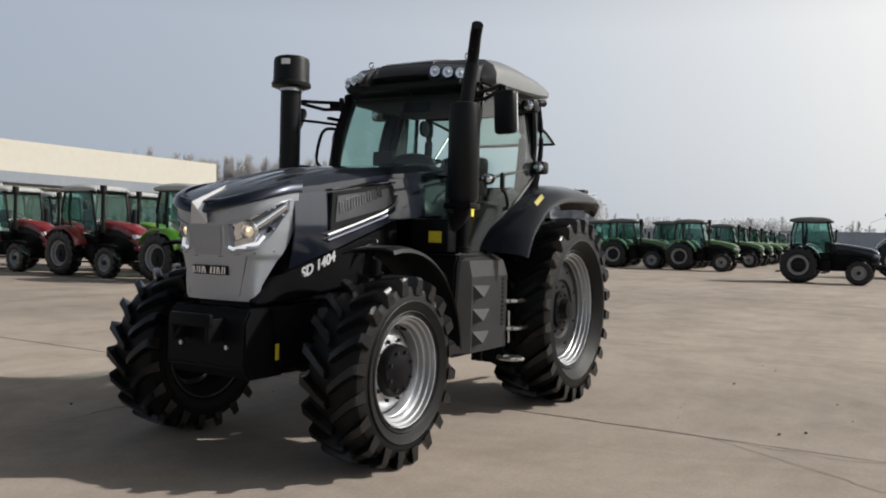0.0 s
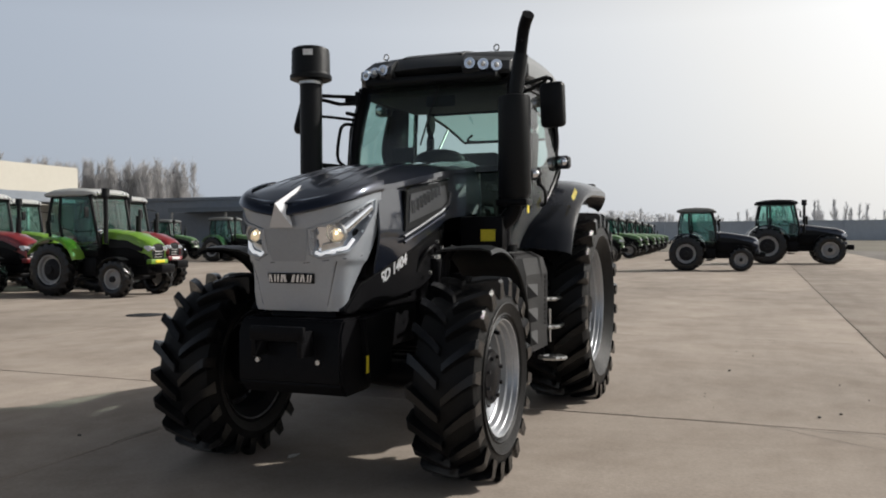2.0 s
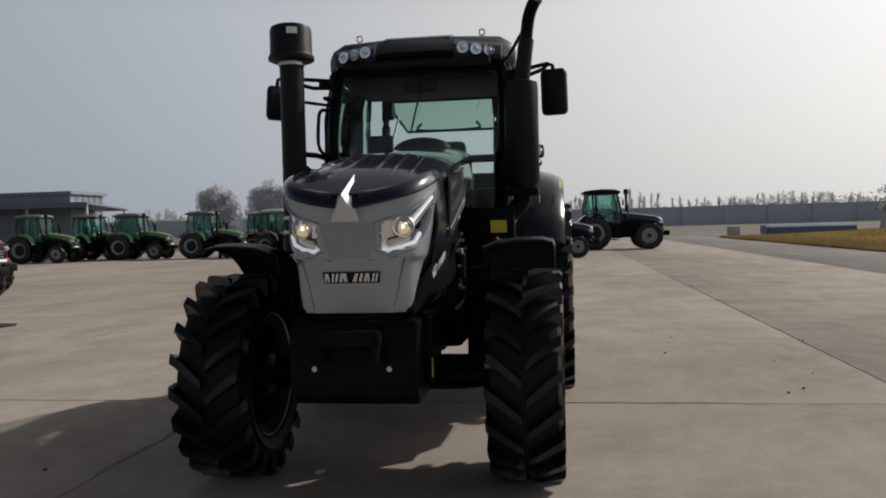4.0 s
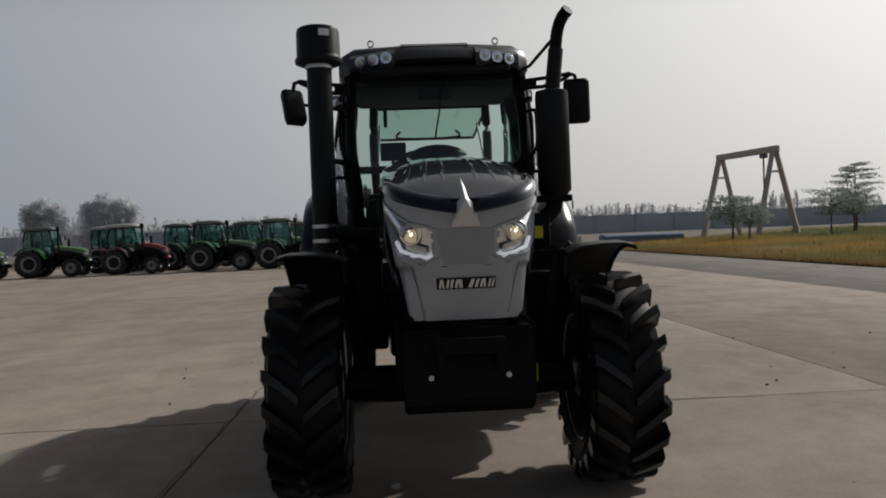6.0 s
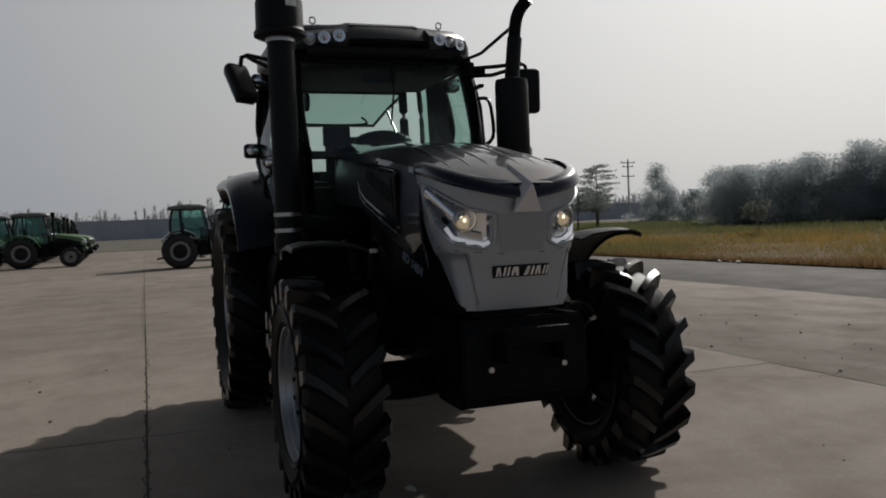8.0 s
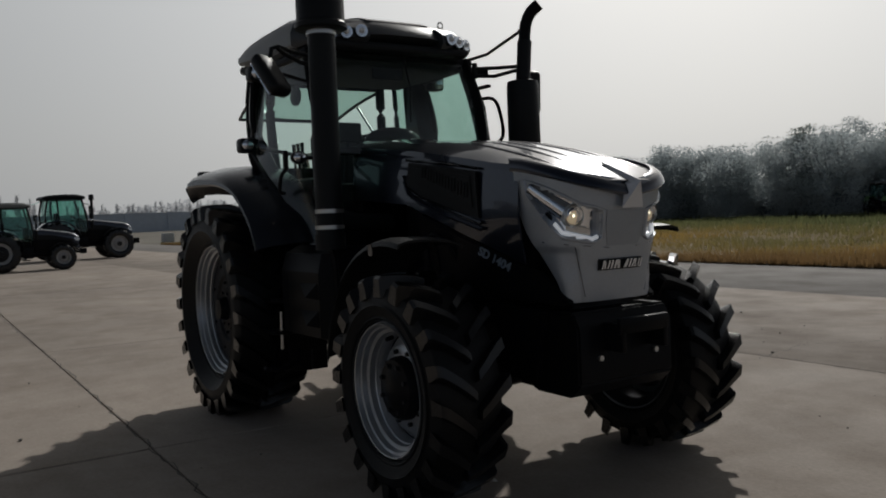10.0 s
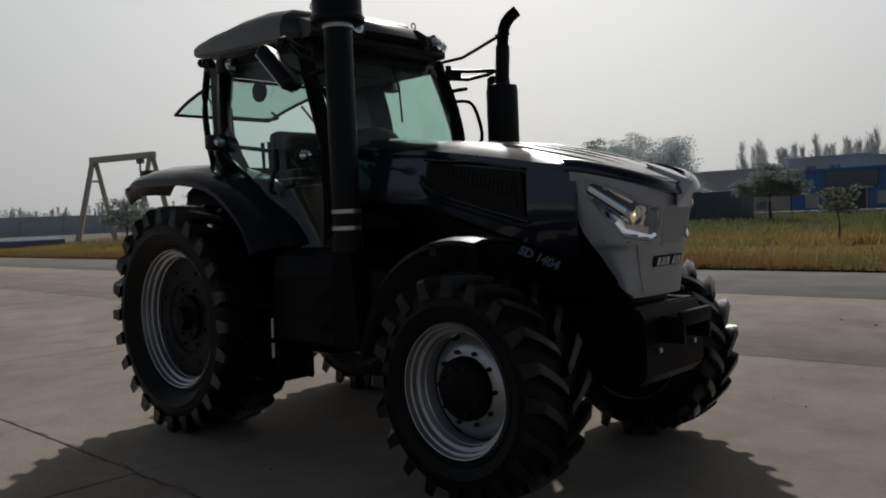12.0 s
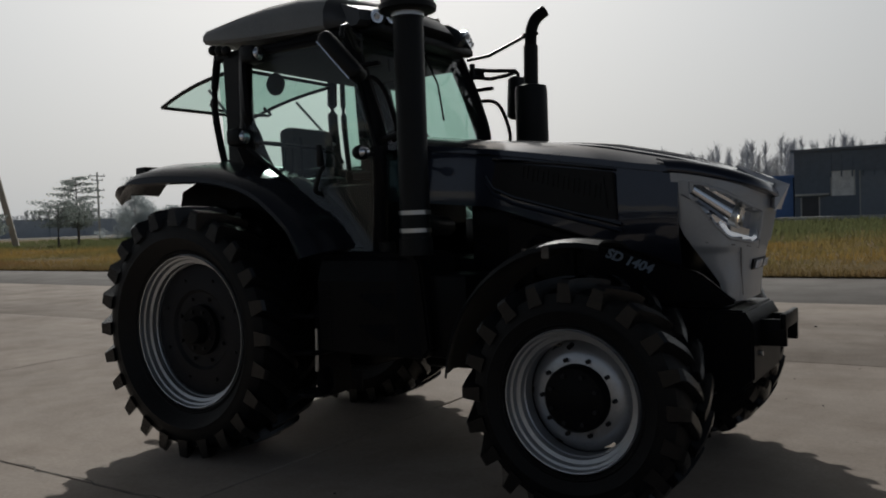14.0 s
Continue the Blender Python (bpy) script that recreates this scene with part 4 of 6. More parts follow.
    part("tailpipe", tube(B(), bend([(1.628, 0.805, 2.44), (1.62, 0.83, 2.62), (1.615, 0.85, 2.80), (1.625, 0.865, 2.89), (1.655, 0.89, 2.955), (1.70, 0.925, 3.0)], 5), 0.044, 16), BLACK, ex)
    part("sleeve", cyl(B(), (1.628, 0.808, 2.45), (1.616, 0.845, 2.74), 0.053), TRIM, ex)
    part("down_pipe", tube(B(), bend([(1.63, 0.80, 1.72), (1.63, 0.78, 1.60), (1.64, 0.65, 1.50), (1.65, 0.4, 1.45)]), 0.06, 12), BLACK, ex)
    part("bracket", box(B(), 1.55, 1.71, 0.68, 0.91, 1.655, 1.70, 0.006), BLACK, ex)
    part("stay", tube(B(), [(1.20, 0.62, 2.66), (1.34, 0.70, 2.685), (1.61, 0.84, 2.83)], 0.013, 8), TRIM, ex)
    part("clamp", box(B(), 1.555, 1.67, 0.83, 0.87, 2.82, 2.84, 0.004), BLACK, ex)
    part("warning_label", box(B(), 1.66, 1.70, 0.912, 0.916, 1.60, 1.655), YELLOW, ex)
    part("heat_shield", box(B(), 1.60, 1.73, 0.42, 0.74, 1.33, 1.58, 0.015), BLACK, t)
    part("warning_label", box(B(), 1.732, 1.736, 0.575, 0.685, 1.40, 1.485), YELLOW, t)
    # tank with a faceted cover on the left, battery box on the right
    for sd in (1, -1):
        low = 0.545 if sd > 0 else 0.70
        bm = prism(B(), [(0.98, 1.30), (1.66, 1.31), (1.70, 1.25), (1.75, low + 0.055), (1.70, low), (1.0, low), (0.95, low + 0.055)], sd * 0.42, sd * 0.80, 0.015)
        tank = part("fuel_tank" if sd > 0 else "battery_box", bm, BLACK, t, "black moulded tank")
        # right cover and facets go black, that side's shade put into the colour
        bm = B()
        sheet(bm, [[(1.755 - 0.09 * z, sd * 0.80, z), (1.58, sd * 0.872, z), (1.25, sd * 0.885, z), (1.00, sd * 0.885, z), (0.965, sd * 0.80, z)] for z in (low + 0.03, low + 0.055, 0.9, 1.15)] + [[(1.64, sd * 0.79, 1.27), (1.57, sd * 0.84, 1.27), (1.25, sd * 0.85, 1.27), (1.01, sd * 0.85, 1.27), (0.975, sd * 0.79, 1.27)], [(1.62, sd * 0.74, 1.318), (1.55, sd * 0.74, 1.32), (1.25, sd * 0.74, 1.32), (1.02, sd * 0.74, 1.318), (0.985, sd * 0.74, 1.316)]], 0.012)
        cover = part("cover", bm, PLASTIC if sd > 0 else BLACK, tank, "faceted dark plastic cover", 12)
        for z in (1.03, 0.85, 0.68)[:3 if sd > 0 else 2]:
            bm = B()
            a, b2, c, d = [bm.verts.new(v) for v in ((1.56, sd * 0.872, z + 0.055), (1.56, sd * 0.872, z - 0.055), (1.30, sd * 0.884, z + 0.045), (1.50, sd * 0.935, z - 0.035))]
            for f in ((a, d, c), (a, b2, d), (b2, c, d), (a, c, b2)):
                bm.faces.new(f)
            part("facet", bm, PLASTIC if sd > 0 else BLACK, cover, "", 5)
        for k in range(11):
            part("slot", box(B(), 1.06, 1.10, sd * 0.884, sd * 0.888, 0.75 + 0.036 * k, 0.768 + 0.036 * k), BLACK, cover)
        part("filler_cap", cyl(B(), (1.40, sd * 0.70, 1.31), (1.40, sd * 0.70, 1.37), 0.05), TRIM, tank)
        # added box, mostly unseen, that keeps sun off the ground under the tractor
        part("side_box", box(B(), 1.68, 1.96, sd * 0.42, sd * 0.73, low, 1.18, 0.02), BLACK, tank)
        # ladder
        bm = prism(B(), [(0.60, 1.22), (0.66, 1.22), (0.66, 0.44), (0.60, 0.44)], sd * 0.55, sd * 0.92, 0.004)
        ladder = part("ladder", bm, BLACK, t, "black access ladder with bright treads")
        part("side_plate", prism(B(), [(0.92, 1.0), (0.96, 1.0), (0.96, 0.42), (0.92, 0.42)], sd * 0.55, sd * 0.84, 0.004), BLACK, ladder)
        # right treads are steel painted black to sink into the shade there
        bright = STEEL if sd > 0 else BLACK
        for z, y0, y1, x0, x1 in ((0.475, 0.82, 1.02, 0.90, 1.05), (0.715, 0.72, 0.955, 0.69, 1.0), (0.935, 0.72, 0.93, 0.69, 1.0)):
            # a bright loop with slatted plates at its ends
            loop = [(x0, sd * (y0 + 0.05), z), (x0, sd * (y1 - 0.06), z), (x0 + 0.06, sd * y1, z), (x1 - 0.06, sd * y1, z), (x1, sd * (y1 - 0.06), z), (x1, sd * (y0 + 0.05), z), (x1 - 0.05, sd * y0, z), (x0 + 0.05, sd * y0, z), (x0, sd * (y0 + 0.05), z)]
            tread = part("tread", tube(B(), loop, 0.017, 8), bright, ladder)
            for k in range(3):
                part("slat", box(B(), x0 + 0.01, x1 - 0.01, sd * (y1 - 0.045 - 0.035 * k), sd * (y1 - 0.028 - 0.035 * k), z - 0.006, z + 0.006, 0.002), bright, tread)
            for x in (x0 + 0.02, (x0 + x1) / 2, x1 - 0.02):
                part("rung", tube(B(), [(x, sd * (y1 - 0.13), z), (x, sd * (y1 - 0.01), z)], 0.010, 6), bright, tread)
        for x in (0.98, 1.20):
            part("strap", box(B(), x - 0.02, x + 0.02, sd * 0.76, sd * 0.775, 0.47, 0.60, 0.003), BLACK, ladder)
        part("side_strut", tube(B(), [(0.98, sd * 0.90, 0.60), (0.99, sd * 0.90, 0.86)], 0.010, 8), STEEL, ladder)
    # three-point linkage behind
    bm = B()
    tube(bm, [(-0.35, 0.40, 0.55), (-0.75, 0.42, 0.50), (-1.0, 0.45, 0.48)], 0.035, 8)
    tube(bm, [(-0.35, -0.40, 0.55), (-0.75, -0.42, 0.50), (-1.0, -0.45, 0.48)], 0.035, 8)
    box(bm, -0.6, -0.3, -0.05, 0.05, 0.38, 0.46, 0.01)
    part("linkage", bm, BLACK, t)
    # inside the cab
    bm = box(B(), 0.28, 0.74, -0.25, 0.25, 1.55, 1.70, 0.05)
    seat = part("driver_seat", bm, SEAT, t, "black cloth driver seat")
    part("seat_back", box(B(), 0.20, 0.34, -0.24, 0.24, 1.68, 2.19, 0.05, pose(0, 0, 0, 0, -3, 0)), SEAT, seat)
    part("seat_base", box(B(), 0.35, 0.65, -0.18, 0.18, 1.28, 1.56, 0.03), BLACK, seat)
    for sd in (1, -1):
        part("armrest", box(B(), 0.35, 0.70, sd * 0.27, sd * 0.34, 1.82, 1.88, 0.02), SEAT, seat)
    bm = B()
    prism(bm, [(1.22, 1.95), (1.20, 2.02), (1.05, 2.02), (0.98, 1.93), (1.08, 1.55), (1.22, 1.5)], -0.20, 0.20, 0.03)
    dash = part("dashboard", bm, TRIM, t)
    part("hood_over_dials", ball(B(), (1.08, 0, 2.05), 0.20, 0.55, 1.15, 0.5), TRIM, dash)
    m = pose(0.93, 0, 2.03, 0, 28, 0)
    bm = B()
    tube(bm, [m @ Vector((0.19 * math.cos(q), 0.19 * math.sin(q), 0)) for q in np.linspace(0, 2 * math.pi, 33)], 0.015, 8)
    sw = part("steering_wheel", bm, TRIM, t)
    bm = B()
    for q in (0.5, 2.6, 4.7):
        tube(bm, [m @ Vector((0, 0, -0.02)), m @ Vector((0.185 * math.cos(q), 0.185 * math.sin(q), 0))], 0.014, 6)
    tube(bm, [m @ Vector((0, 0, 0)), m @ Vector((0.08, 0, -0.25))], 0.035, 10)
    part("column", bm, TRIM, sw)
    # added block that darkens the lower right door by hiding bright ground
    part("pedal_box", box(B(), 0.80, 1.19, -0.56, -0.22, 1.29, 1.74, 0.04), TRIM, t)
    part("monitor", box(B(), 1.0, 1.05, -0.44, -0.24, 2.04, 2.18, 0.012), TRIM, t)
    part("monitor_arm", tube(B(), [(1.02, -0.34, 2.05), (1.08, -0.40, 1.8), (1.1, -0.42, 1.5)], 0.014, 8), TRIM, t)
    part("side_console", box(B(), 0.2, 0.85, -0.56, -0.36, 1.30, 1.80, 0.04), TRIM, t)
    part("side_console", box(B(), 0.15, 0.78, 0.36, 0.56, 1.30, 1.76, 0.04), TRIM, t)
    for k, x in enumerate((0.38, 0.46, 0.54)):
        part("lever", tube(B(), [(x, -0.48, 1.78), (x + 0.02, -0.50, 2.08)], [0.007, 0.016], 8), TRIM, t)
    part("fan", lathe(B(), [(0.0, -0.02), (0.075, -0.015), (0.08, 0.0), (0.075, 0.015), (0.0, 0.02)], (0.25, -0.40, 2.48), 20), TRIM, t)
    part("inner_mirror", box(B(), 1.02, 1.05, -0.13, 0.13, 2.50, 2.60, 0.02), TRIM, t)
    # model number on both flanks
    for sd in (1, -1):
        cu = bpy.data.curves.new("model_number", "FONT")
        cu.body, cu.size, cu.extrude, cu.shear, cu.offset = "SD 1404", 0.094, 0.002, 0.25, 0.003
        cu.align_x, cu.align_y = "CENTER", "CENTER"
        tmp = bpy.data.objects.new("tmp", cu)
        me = bpy.data.meshes.new_from_object(tmp)
        bpy.data.objects.remove(tmp)
        # right number is a dim blue-grey copy, its shade put into the film
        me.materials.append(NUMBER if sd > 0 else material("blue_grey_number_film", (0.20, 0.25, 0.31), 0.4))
        turn = Matrix(((-sd, 0, 0, 0), (0, 0, sd, 0), (0, 1, 0, 0), (0, 0, 0, 1)))
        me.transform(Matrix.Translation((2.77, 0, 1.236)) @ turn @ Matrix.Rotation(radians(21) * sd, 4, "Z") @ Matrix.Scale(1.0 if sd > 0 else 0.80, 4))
        for v in me.vertices:
            v.co.y = v.co.y + sd * (0.394 * drawn_in(v.co.x, v.co.z) + 0.001)
        ob = new("model_number", me)
        ob.parent = t
        ob["label"] = "white model number on the flank"


hero_cab(TRACTOR)


# ---- ground ----
def ground_material(name, colour, stain, patch=0.5, rough=0.85, contrast=0.20, scale=1.0):
    """Weathered ground: broad patches, swept streaks, blotches, grain and dark specks, at the scale of the place."""
    m = bpy.data.materials.new(name)
    m.use_nodes = True
    n, l = m.node_tree.nodes, m.node_tree.links
    b = n["Principled BSDF"]
    geo = n.new("ShaderNodeNewGeometry")

    def noise_at(freq, detail, stretch=(1, 1, 1), turn=0.0):
        mp, t = n.new("ShaderNodeMapping"), n.new("ShaderNodeTexNoise")
        mp.inputs["Scale"].default_value = stretch
        mp.inputs["Rotation"].default_value = (0, 0, turn)
        t.inputs["Scale"].default_value, t.inputs["Detail"].default_value = freq * scale, detail
        t.inputs["Roughness"].default_value = 0.62
        l.new(geo.outputs["Position"], mp.inputs["Vector"])
        l.new(mp.outputs["Vector"], t.inputs["Vector"])
        return t.outputs["Fac"]

    def span(v, lo, hi, a, c):
        r = n.new("ShaderNodeMapRange")
        r.inputs["From Min"].default_value, r.inputs["From Max"].default_value = lo, hi
        r.inputs["To Min"].default_value, r.inputs["To Max"].default_value = a, c
        l.new(v, r.inputs["Value"])
        return r.outputs["Result"]

    def times(a, c):
        k = n.new("ShaderNodeMath")
        k.operation = "MULTIPLY"
        l.new(a, k.inputs[0])
        l.new(c, k.inputs[1])
        return k.outputs[0]

    broad, streak, blot, grain, speck = noise_at(0.11, 6), noise_at(0.5, 5, (0.18, 1.4, 1), 0.25), noise_at(1.1, 8), noise_at(38, 3), noise_at(9, 2)
    v = times(times(span(broad, 0.3, 0.7, 1 - contrast, 1 + contrast * 0.7), span(streak, 0.3, 0.7, 1 - contrast * 0.6, 1 + contrast * 0.5)), times(span(grain, 0.2, 0.8, 0.88, 1.12), span(speck, 0.16, 0.27, 0.55, 1.0)))
    v = times(v, times(span(noise_at(4.6, 7), 0.3, 0.7, 1 - contrast * 0.32, 1 + contrast * 0.26), span(noise_at(17, 4), 0.25, 0.42, 0.90, 1.0)))
    info = n.new("ShaderNodeObjectInfo")
    v = times(v, span(info.outputs["Random"], 0, 1, 0.975, 1.02))
    mx, sc = n.new("ShaderNodeMix"), n.new("ShaderNodeVectorMath")
    mx.data_type = "RGBA"
    l.new(span(blot, 0.44, 0.72, 0, patch), mx.inputs["Factor"])
    mx.inputs["A"].default_value, mx.inputs["B"].default_value = (*colour, 1), (*stain, 1)
    sc.operation = "SCALE"
    l.new(mx.outputs["Result"], sc.inputs[0])
    l.new(v, sc.inputs["Scale"])
    l.new(sc.outputs[0], b.inputs["Base Color"])
    l.new(span(blot, 0.3, 0.7, rough * 0.85, min(1, rough * 1.1)), b.inputs["Roughness"])
    b.inputs["Specular IOR Level"].default_value = 0.12
    bu = n.new("ShaderNodeBump")
    bu.inputs["Strength"].default_value, bu.inputs["Distance"].default_value = 0.35, 0.006
    l.new(times(grain, span(speck, 0.1, 0.5, 0.4, 1.0)), bu.inputs["Height"])
    l.new(bu.outputs["Normal"], b.inputs["Normal"])
    return m


EARTH = ground_material("dusty_earth", (0.19, 0.175, 0.145), (0.14, 0.125, 0.10), scale=0.4)
CONCRETE = ground_material("worn_concrete", (0.345, 0.297, 0.254), (0.240, 0.201, 0.168), 0.7, contrast=0.21)
PAVING = ground_material("old_patched_paving", (0.345, 0.297, 0.254), (0.225, 0.188, 0.157), 0.75, contrast=0.22)
ASPHALT = ground_material("worn_grey_asphalt", (0.205, 0.190, 0.175), (0.150, 0.136, 0.122), 0.7, contrast=0.16)
SOIL = ground_material("grass_soil", (0.15, 0.10, 0.032), (0.10, 0.085, 0.030), 0.8, 0.95, 0.12)

bm = B()
sheet(bm, [[(x, y, -0.04) for x in (-1500, -300, 300, 1500)] for y in (-1500, -300, 300, 1500)])
tagged(part("ground", bm, EARTH), "flat dusty ground out to the horizon", "ground", kind="structure")
bm = B()
box(bm, -75, 40, -60, 13.7, -0.20, -0.012)
yard = tagged(part("pavement", bm, ground_material("joint_filler", (0.12, 0.105, 0.09), (0.08, 0.07, 0.06))), "concrete yard cast in large slabs", "pavement", kind="structure")


def slab_mesh(sx, sy):
    bm = B()
    box(bm, 0.005, sx - 0.005, 0.005, sy - 0.005, -0.15, 0.0, 0.006, None, 1)
    return bm


SX, SY = 5.40, 5.57
first = None
for i in range(-13, 3):
    for j in range(-5, 1):
        m = Matrix.Translation((0.73 + SX * i, -1.75 + SY * j, 0.0015 * ((i * 7 + j * 3) % 3)))
        if first is None:
            first = part("slab", slab_mesh(SX, SY), CONCRETE, yard)
            first.matrix_basis = m
        else:
            again(first, m)
# older patched paving between the slabs and the grass
part("paving", box(B(), -74, 40, -1.75 + SY + 0.01, 9.0, -0.15, 0.0, 0.004), PAVING, yard)
part("roadway", box(B(), -74, 40, 9.01, 13.7, -0.15, -0.004, 0.004), ASPHALT, yard, "darker strip of worn asphalt along the grass")

# grass beyond the yard's edge
bm = B()
sheet(bm, [[(x, y, 0.03 + 0.05 * math.sin(x * 0.3) * (y > 14)) for x in np.linspace(-62 - 1.5 * (y - 13.75), 60, 60)] for y in (13.75, 15, 20, 30, 45, 60, 75, 95)])
tagged(part("grass_ground", bm, SOIL), "strip of dry yellow-green grass", "grass", kind="structure")


def foliage(name, colour, vary, scale, through_share=0.6):
    """Thin leaves that let part of the light through."""
    m = material(name, colour, 0.85, 0, vary, scale)
    n, l = m.node_tree.nodes, m.node_tree.links
    b, o = n["Principled BSDF"], n["Material Output"]
    tr, mx = n.new("ShaderNodeBsdfTranslucent"), n.new("ShaderNodeMixShader")
    l.new(b.inputs["Base Color"].links[0].from_socket, tr.inputs["Color"])
    mx.inputs["Fac"].default_value = through_share
    l.new(b.outputs[0], mx.inputs[1])
    l.new(tr.outputs[0], mx.inputs[2])
    l.new(mx.outputs[0], o.inputs["Surface"])
    return m


GRASS = foliage("dry_grass", (0.30, 0.22, 0.07), 0.15, 0.12)
gn, gl = GRASS.node_tree.nodes, GRASS.node_tree.links
gmix, gnoise, gpos = gn.new("ShaderNodeMix"), gn.new("ShaderNodeTexNoise"), gn.new("ShaderNodeNewGeometry")
gmix.data_type = "RGBA"
gnoise.inputs["Scale"].default_value, gnoise.inputs["Detail"].default_value = 0.11, 5
gl.new(gpos.outputs["Position"], gnoise.inputs["Vector"])
grange = gn.new("ShaderNodeMapRange")
grange.inputs["From Min"].default_value, grange.inputs["From Max"].default_value = 0.42, 0.58
gl.new(gnoise.outputs["Fac"], grange.inputs["Value"])
gl.new(grange.outputs["Result"], gmix.inputs["Factor"])
gmix.inputs["A"].default_value, gmix.inputs["B"].default_value = (0.33, 0.22, 0.07, 1), (0.185, 0.165, 0.068, 1)
for link in list(gn["Principled BSDF"].inputs["Base Color"].links):
    gl.remove(link)
# olive meadow far back, ochre in the middle, brown stubble along the road
gsep, gadd = gn.new("ShaderNodeSeparateXYZ"), gn.new("ShaderNodeMath")
gl.new(gpos.outputs["Position"], gsep.inputs[0])
gadd.operation = "MULTIPLY_ADD"
gadd.inputs[1].default_value = 18.0
gl.new(gnoise.outputs["Fac"], gadd.inputs[0])
gl.new(gsep.outputs["Y"], gadd.inputs[2])
gtone = gmix.outputs["Result"]
for lo, hi, near_end, tone in ((37.0, 49.0, False, (0.135, 0.150, 0.068, 1)), (23.0, 27.5, True, (0.20, 0.125, 0.055, 1))):
    span, mix = gn.new("ShaderNodeMapRange"), gn.new("ShaderNodeMix")
    mix.data_type = "RGBA"
    span.inputs["From Min"].default_value, span.inputs["From Max"].default_value = lo, hi
    if near_end:
        span.inputs["To Min"].default_value, span.inputs["To Max"].default_value = 1.0, 0.0
    gl.new(gadd.outputs[0], span.inputs["Value"])
    gl.new(span.outputs["Result"], mix.inputs["Factor"])
    gl.new(gtone, mix.inputs["A"])
    mix.inputs["B"].default_value = tone
    gtone = mix.outputs["Result"]
gl.new(gtone, gn["Principled BSDF"].inputs["Base Color"])
for node in gn:
    if node.type == "BSDF_TRANSLUCENT":
        gl.new(gtone, node.inputs["Color"])
rnd = np.random.default_rng(3)
n = 190000
gy = 13.8 + 60 * rnd.random(n) ** 2.2
gx = rnd.uniform(-62, 45, n) - 1.2 * (gy - 13.8) * rnd.random(n)
gh = rnd.uniform(0.08, 0.24, n) * (1 + 0.5 * np.sin(gx * 0.4) * np.sin(gy * 0.7)) * (1 + 0.02 * (gy - 13.8))
ga = rnd.uniform(0, 6.28, n)
gw = rnd.uniform(0.010, 0.022, n) * (1 + 0.05 * (gy - 13.8))
lean = rnd.normal(0, 0.07, (n, 2))
verts = np.empty((n, 3, 3))
verts[:, 0] = np.stack([gx - gw * np.cos(ga), gy - gw * np.sin(ga), np.full(n, 0.0)], 1)
verts[:, 1] = np.stack([gx + gw * np.cos(ga), gy + gw * np.sin(ga), np.full(n, 0.0)], 1)
verts[:, 2] = np.stack([gx + lean[:, 0], gy + lean[:, 1], gh], 1)
me = bpy.data.meshes.new("grass")
me.from_pydata(verts.reshape(-1, 3).tolist(), [], np.arange(n * 3).reshape(-1, 3).tolist())
me.materials.append(GRASS)
tagged(new("grass", me), "dry yellow and green grass tufts", "grass", kind="stuff")


# ---- parked tractors ----
LIME = material("lime_green_paint", (0.155, 0.31, 0.03), 0.3, 0, 0.12, 3, coat=0.5, dust=0.12)
GREEN = material("dark_green_paint", (0.085, 0.19, 0.06), 0.3, 0, 0.12, 3, coat=0.5, dust=0.15)
RED = material("red_paint", (0.20, 0.018, 0.022), 0.3, 0, 0.12, 3, coat=0.5, dust=0.1)
GREYROOF = material("pale_grey_roof", (0.42, 0.43, 0.42), 0.5, 0, 0.1, 5, dust=0.2)
RIMGREY = material("grey_rim_paint", (0.32, 0.32, 0.32), 0.5, 0.2, 0.1, 5, dust=0.3)
DARKGLASS = glass_material("bottle_green_glass", (0.50, 0.74, 0.68), 1.0)


def far_tyre(R, hw, rr, lugs):
    """A treaded tyre in one skin: the tread stands proud in chevrons."""
    bm = B()
    seg = lugs * 4
    Rc = R - 0.04
    prof = [(rr, -0.8, 0), (rr + 0.05, -0.97, 0), (Rc - 0.07, -1.0, 0), (Rc - 0.015, -0.92, 1), (Rc, -0.5, 1), (Rc, -0.02, 1), (Rc, 0.02, 2), (Rc, 0.5, 2), (Rc - 0.015, 0.92, 2), (Rc - 0.07, 1.0, 0), (rr + 0.05, 0.97, 0), (rr, 0.8, 0)]
    rings = []
    for r, y, kind in prof:
        ring = []
        for i in range(seg):
            sh = 0 if kind == 0 else (-2.4 * abs(y) + (2 if kind == 2 else 0)) / seg
            t = 2 * math.pi * (i / seg + sh)
            q = r + (0.04 if kind and i % 4 < 2 else 0)
            ring.append(bm.verts.new((q * math.sin(t), y * hw, q * math.cos(t))))
        rings.append(ring)
    for a, b in zip(rings, rings[1:] + rings[:1]):
        for i in range(seg):
            bm.faces.new((a[i], a[(i + 1) % seg], b[(i + 1) % seg], b[i]))
    return bm


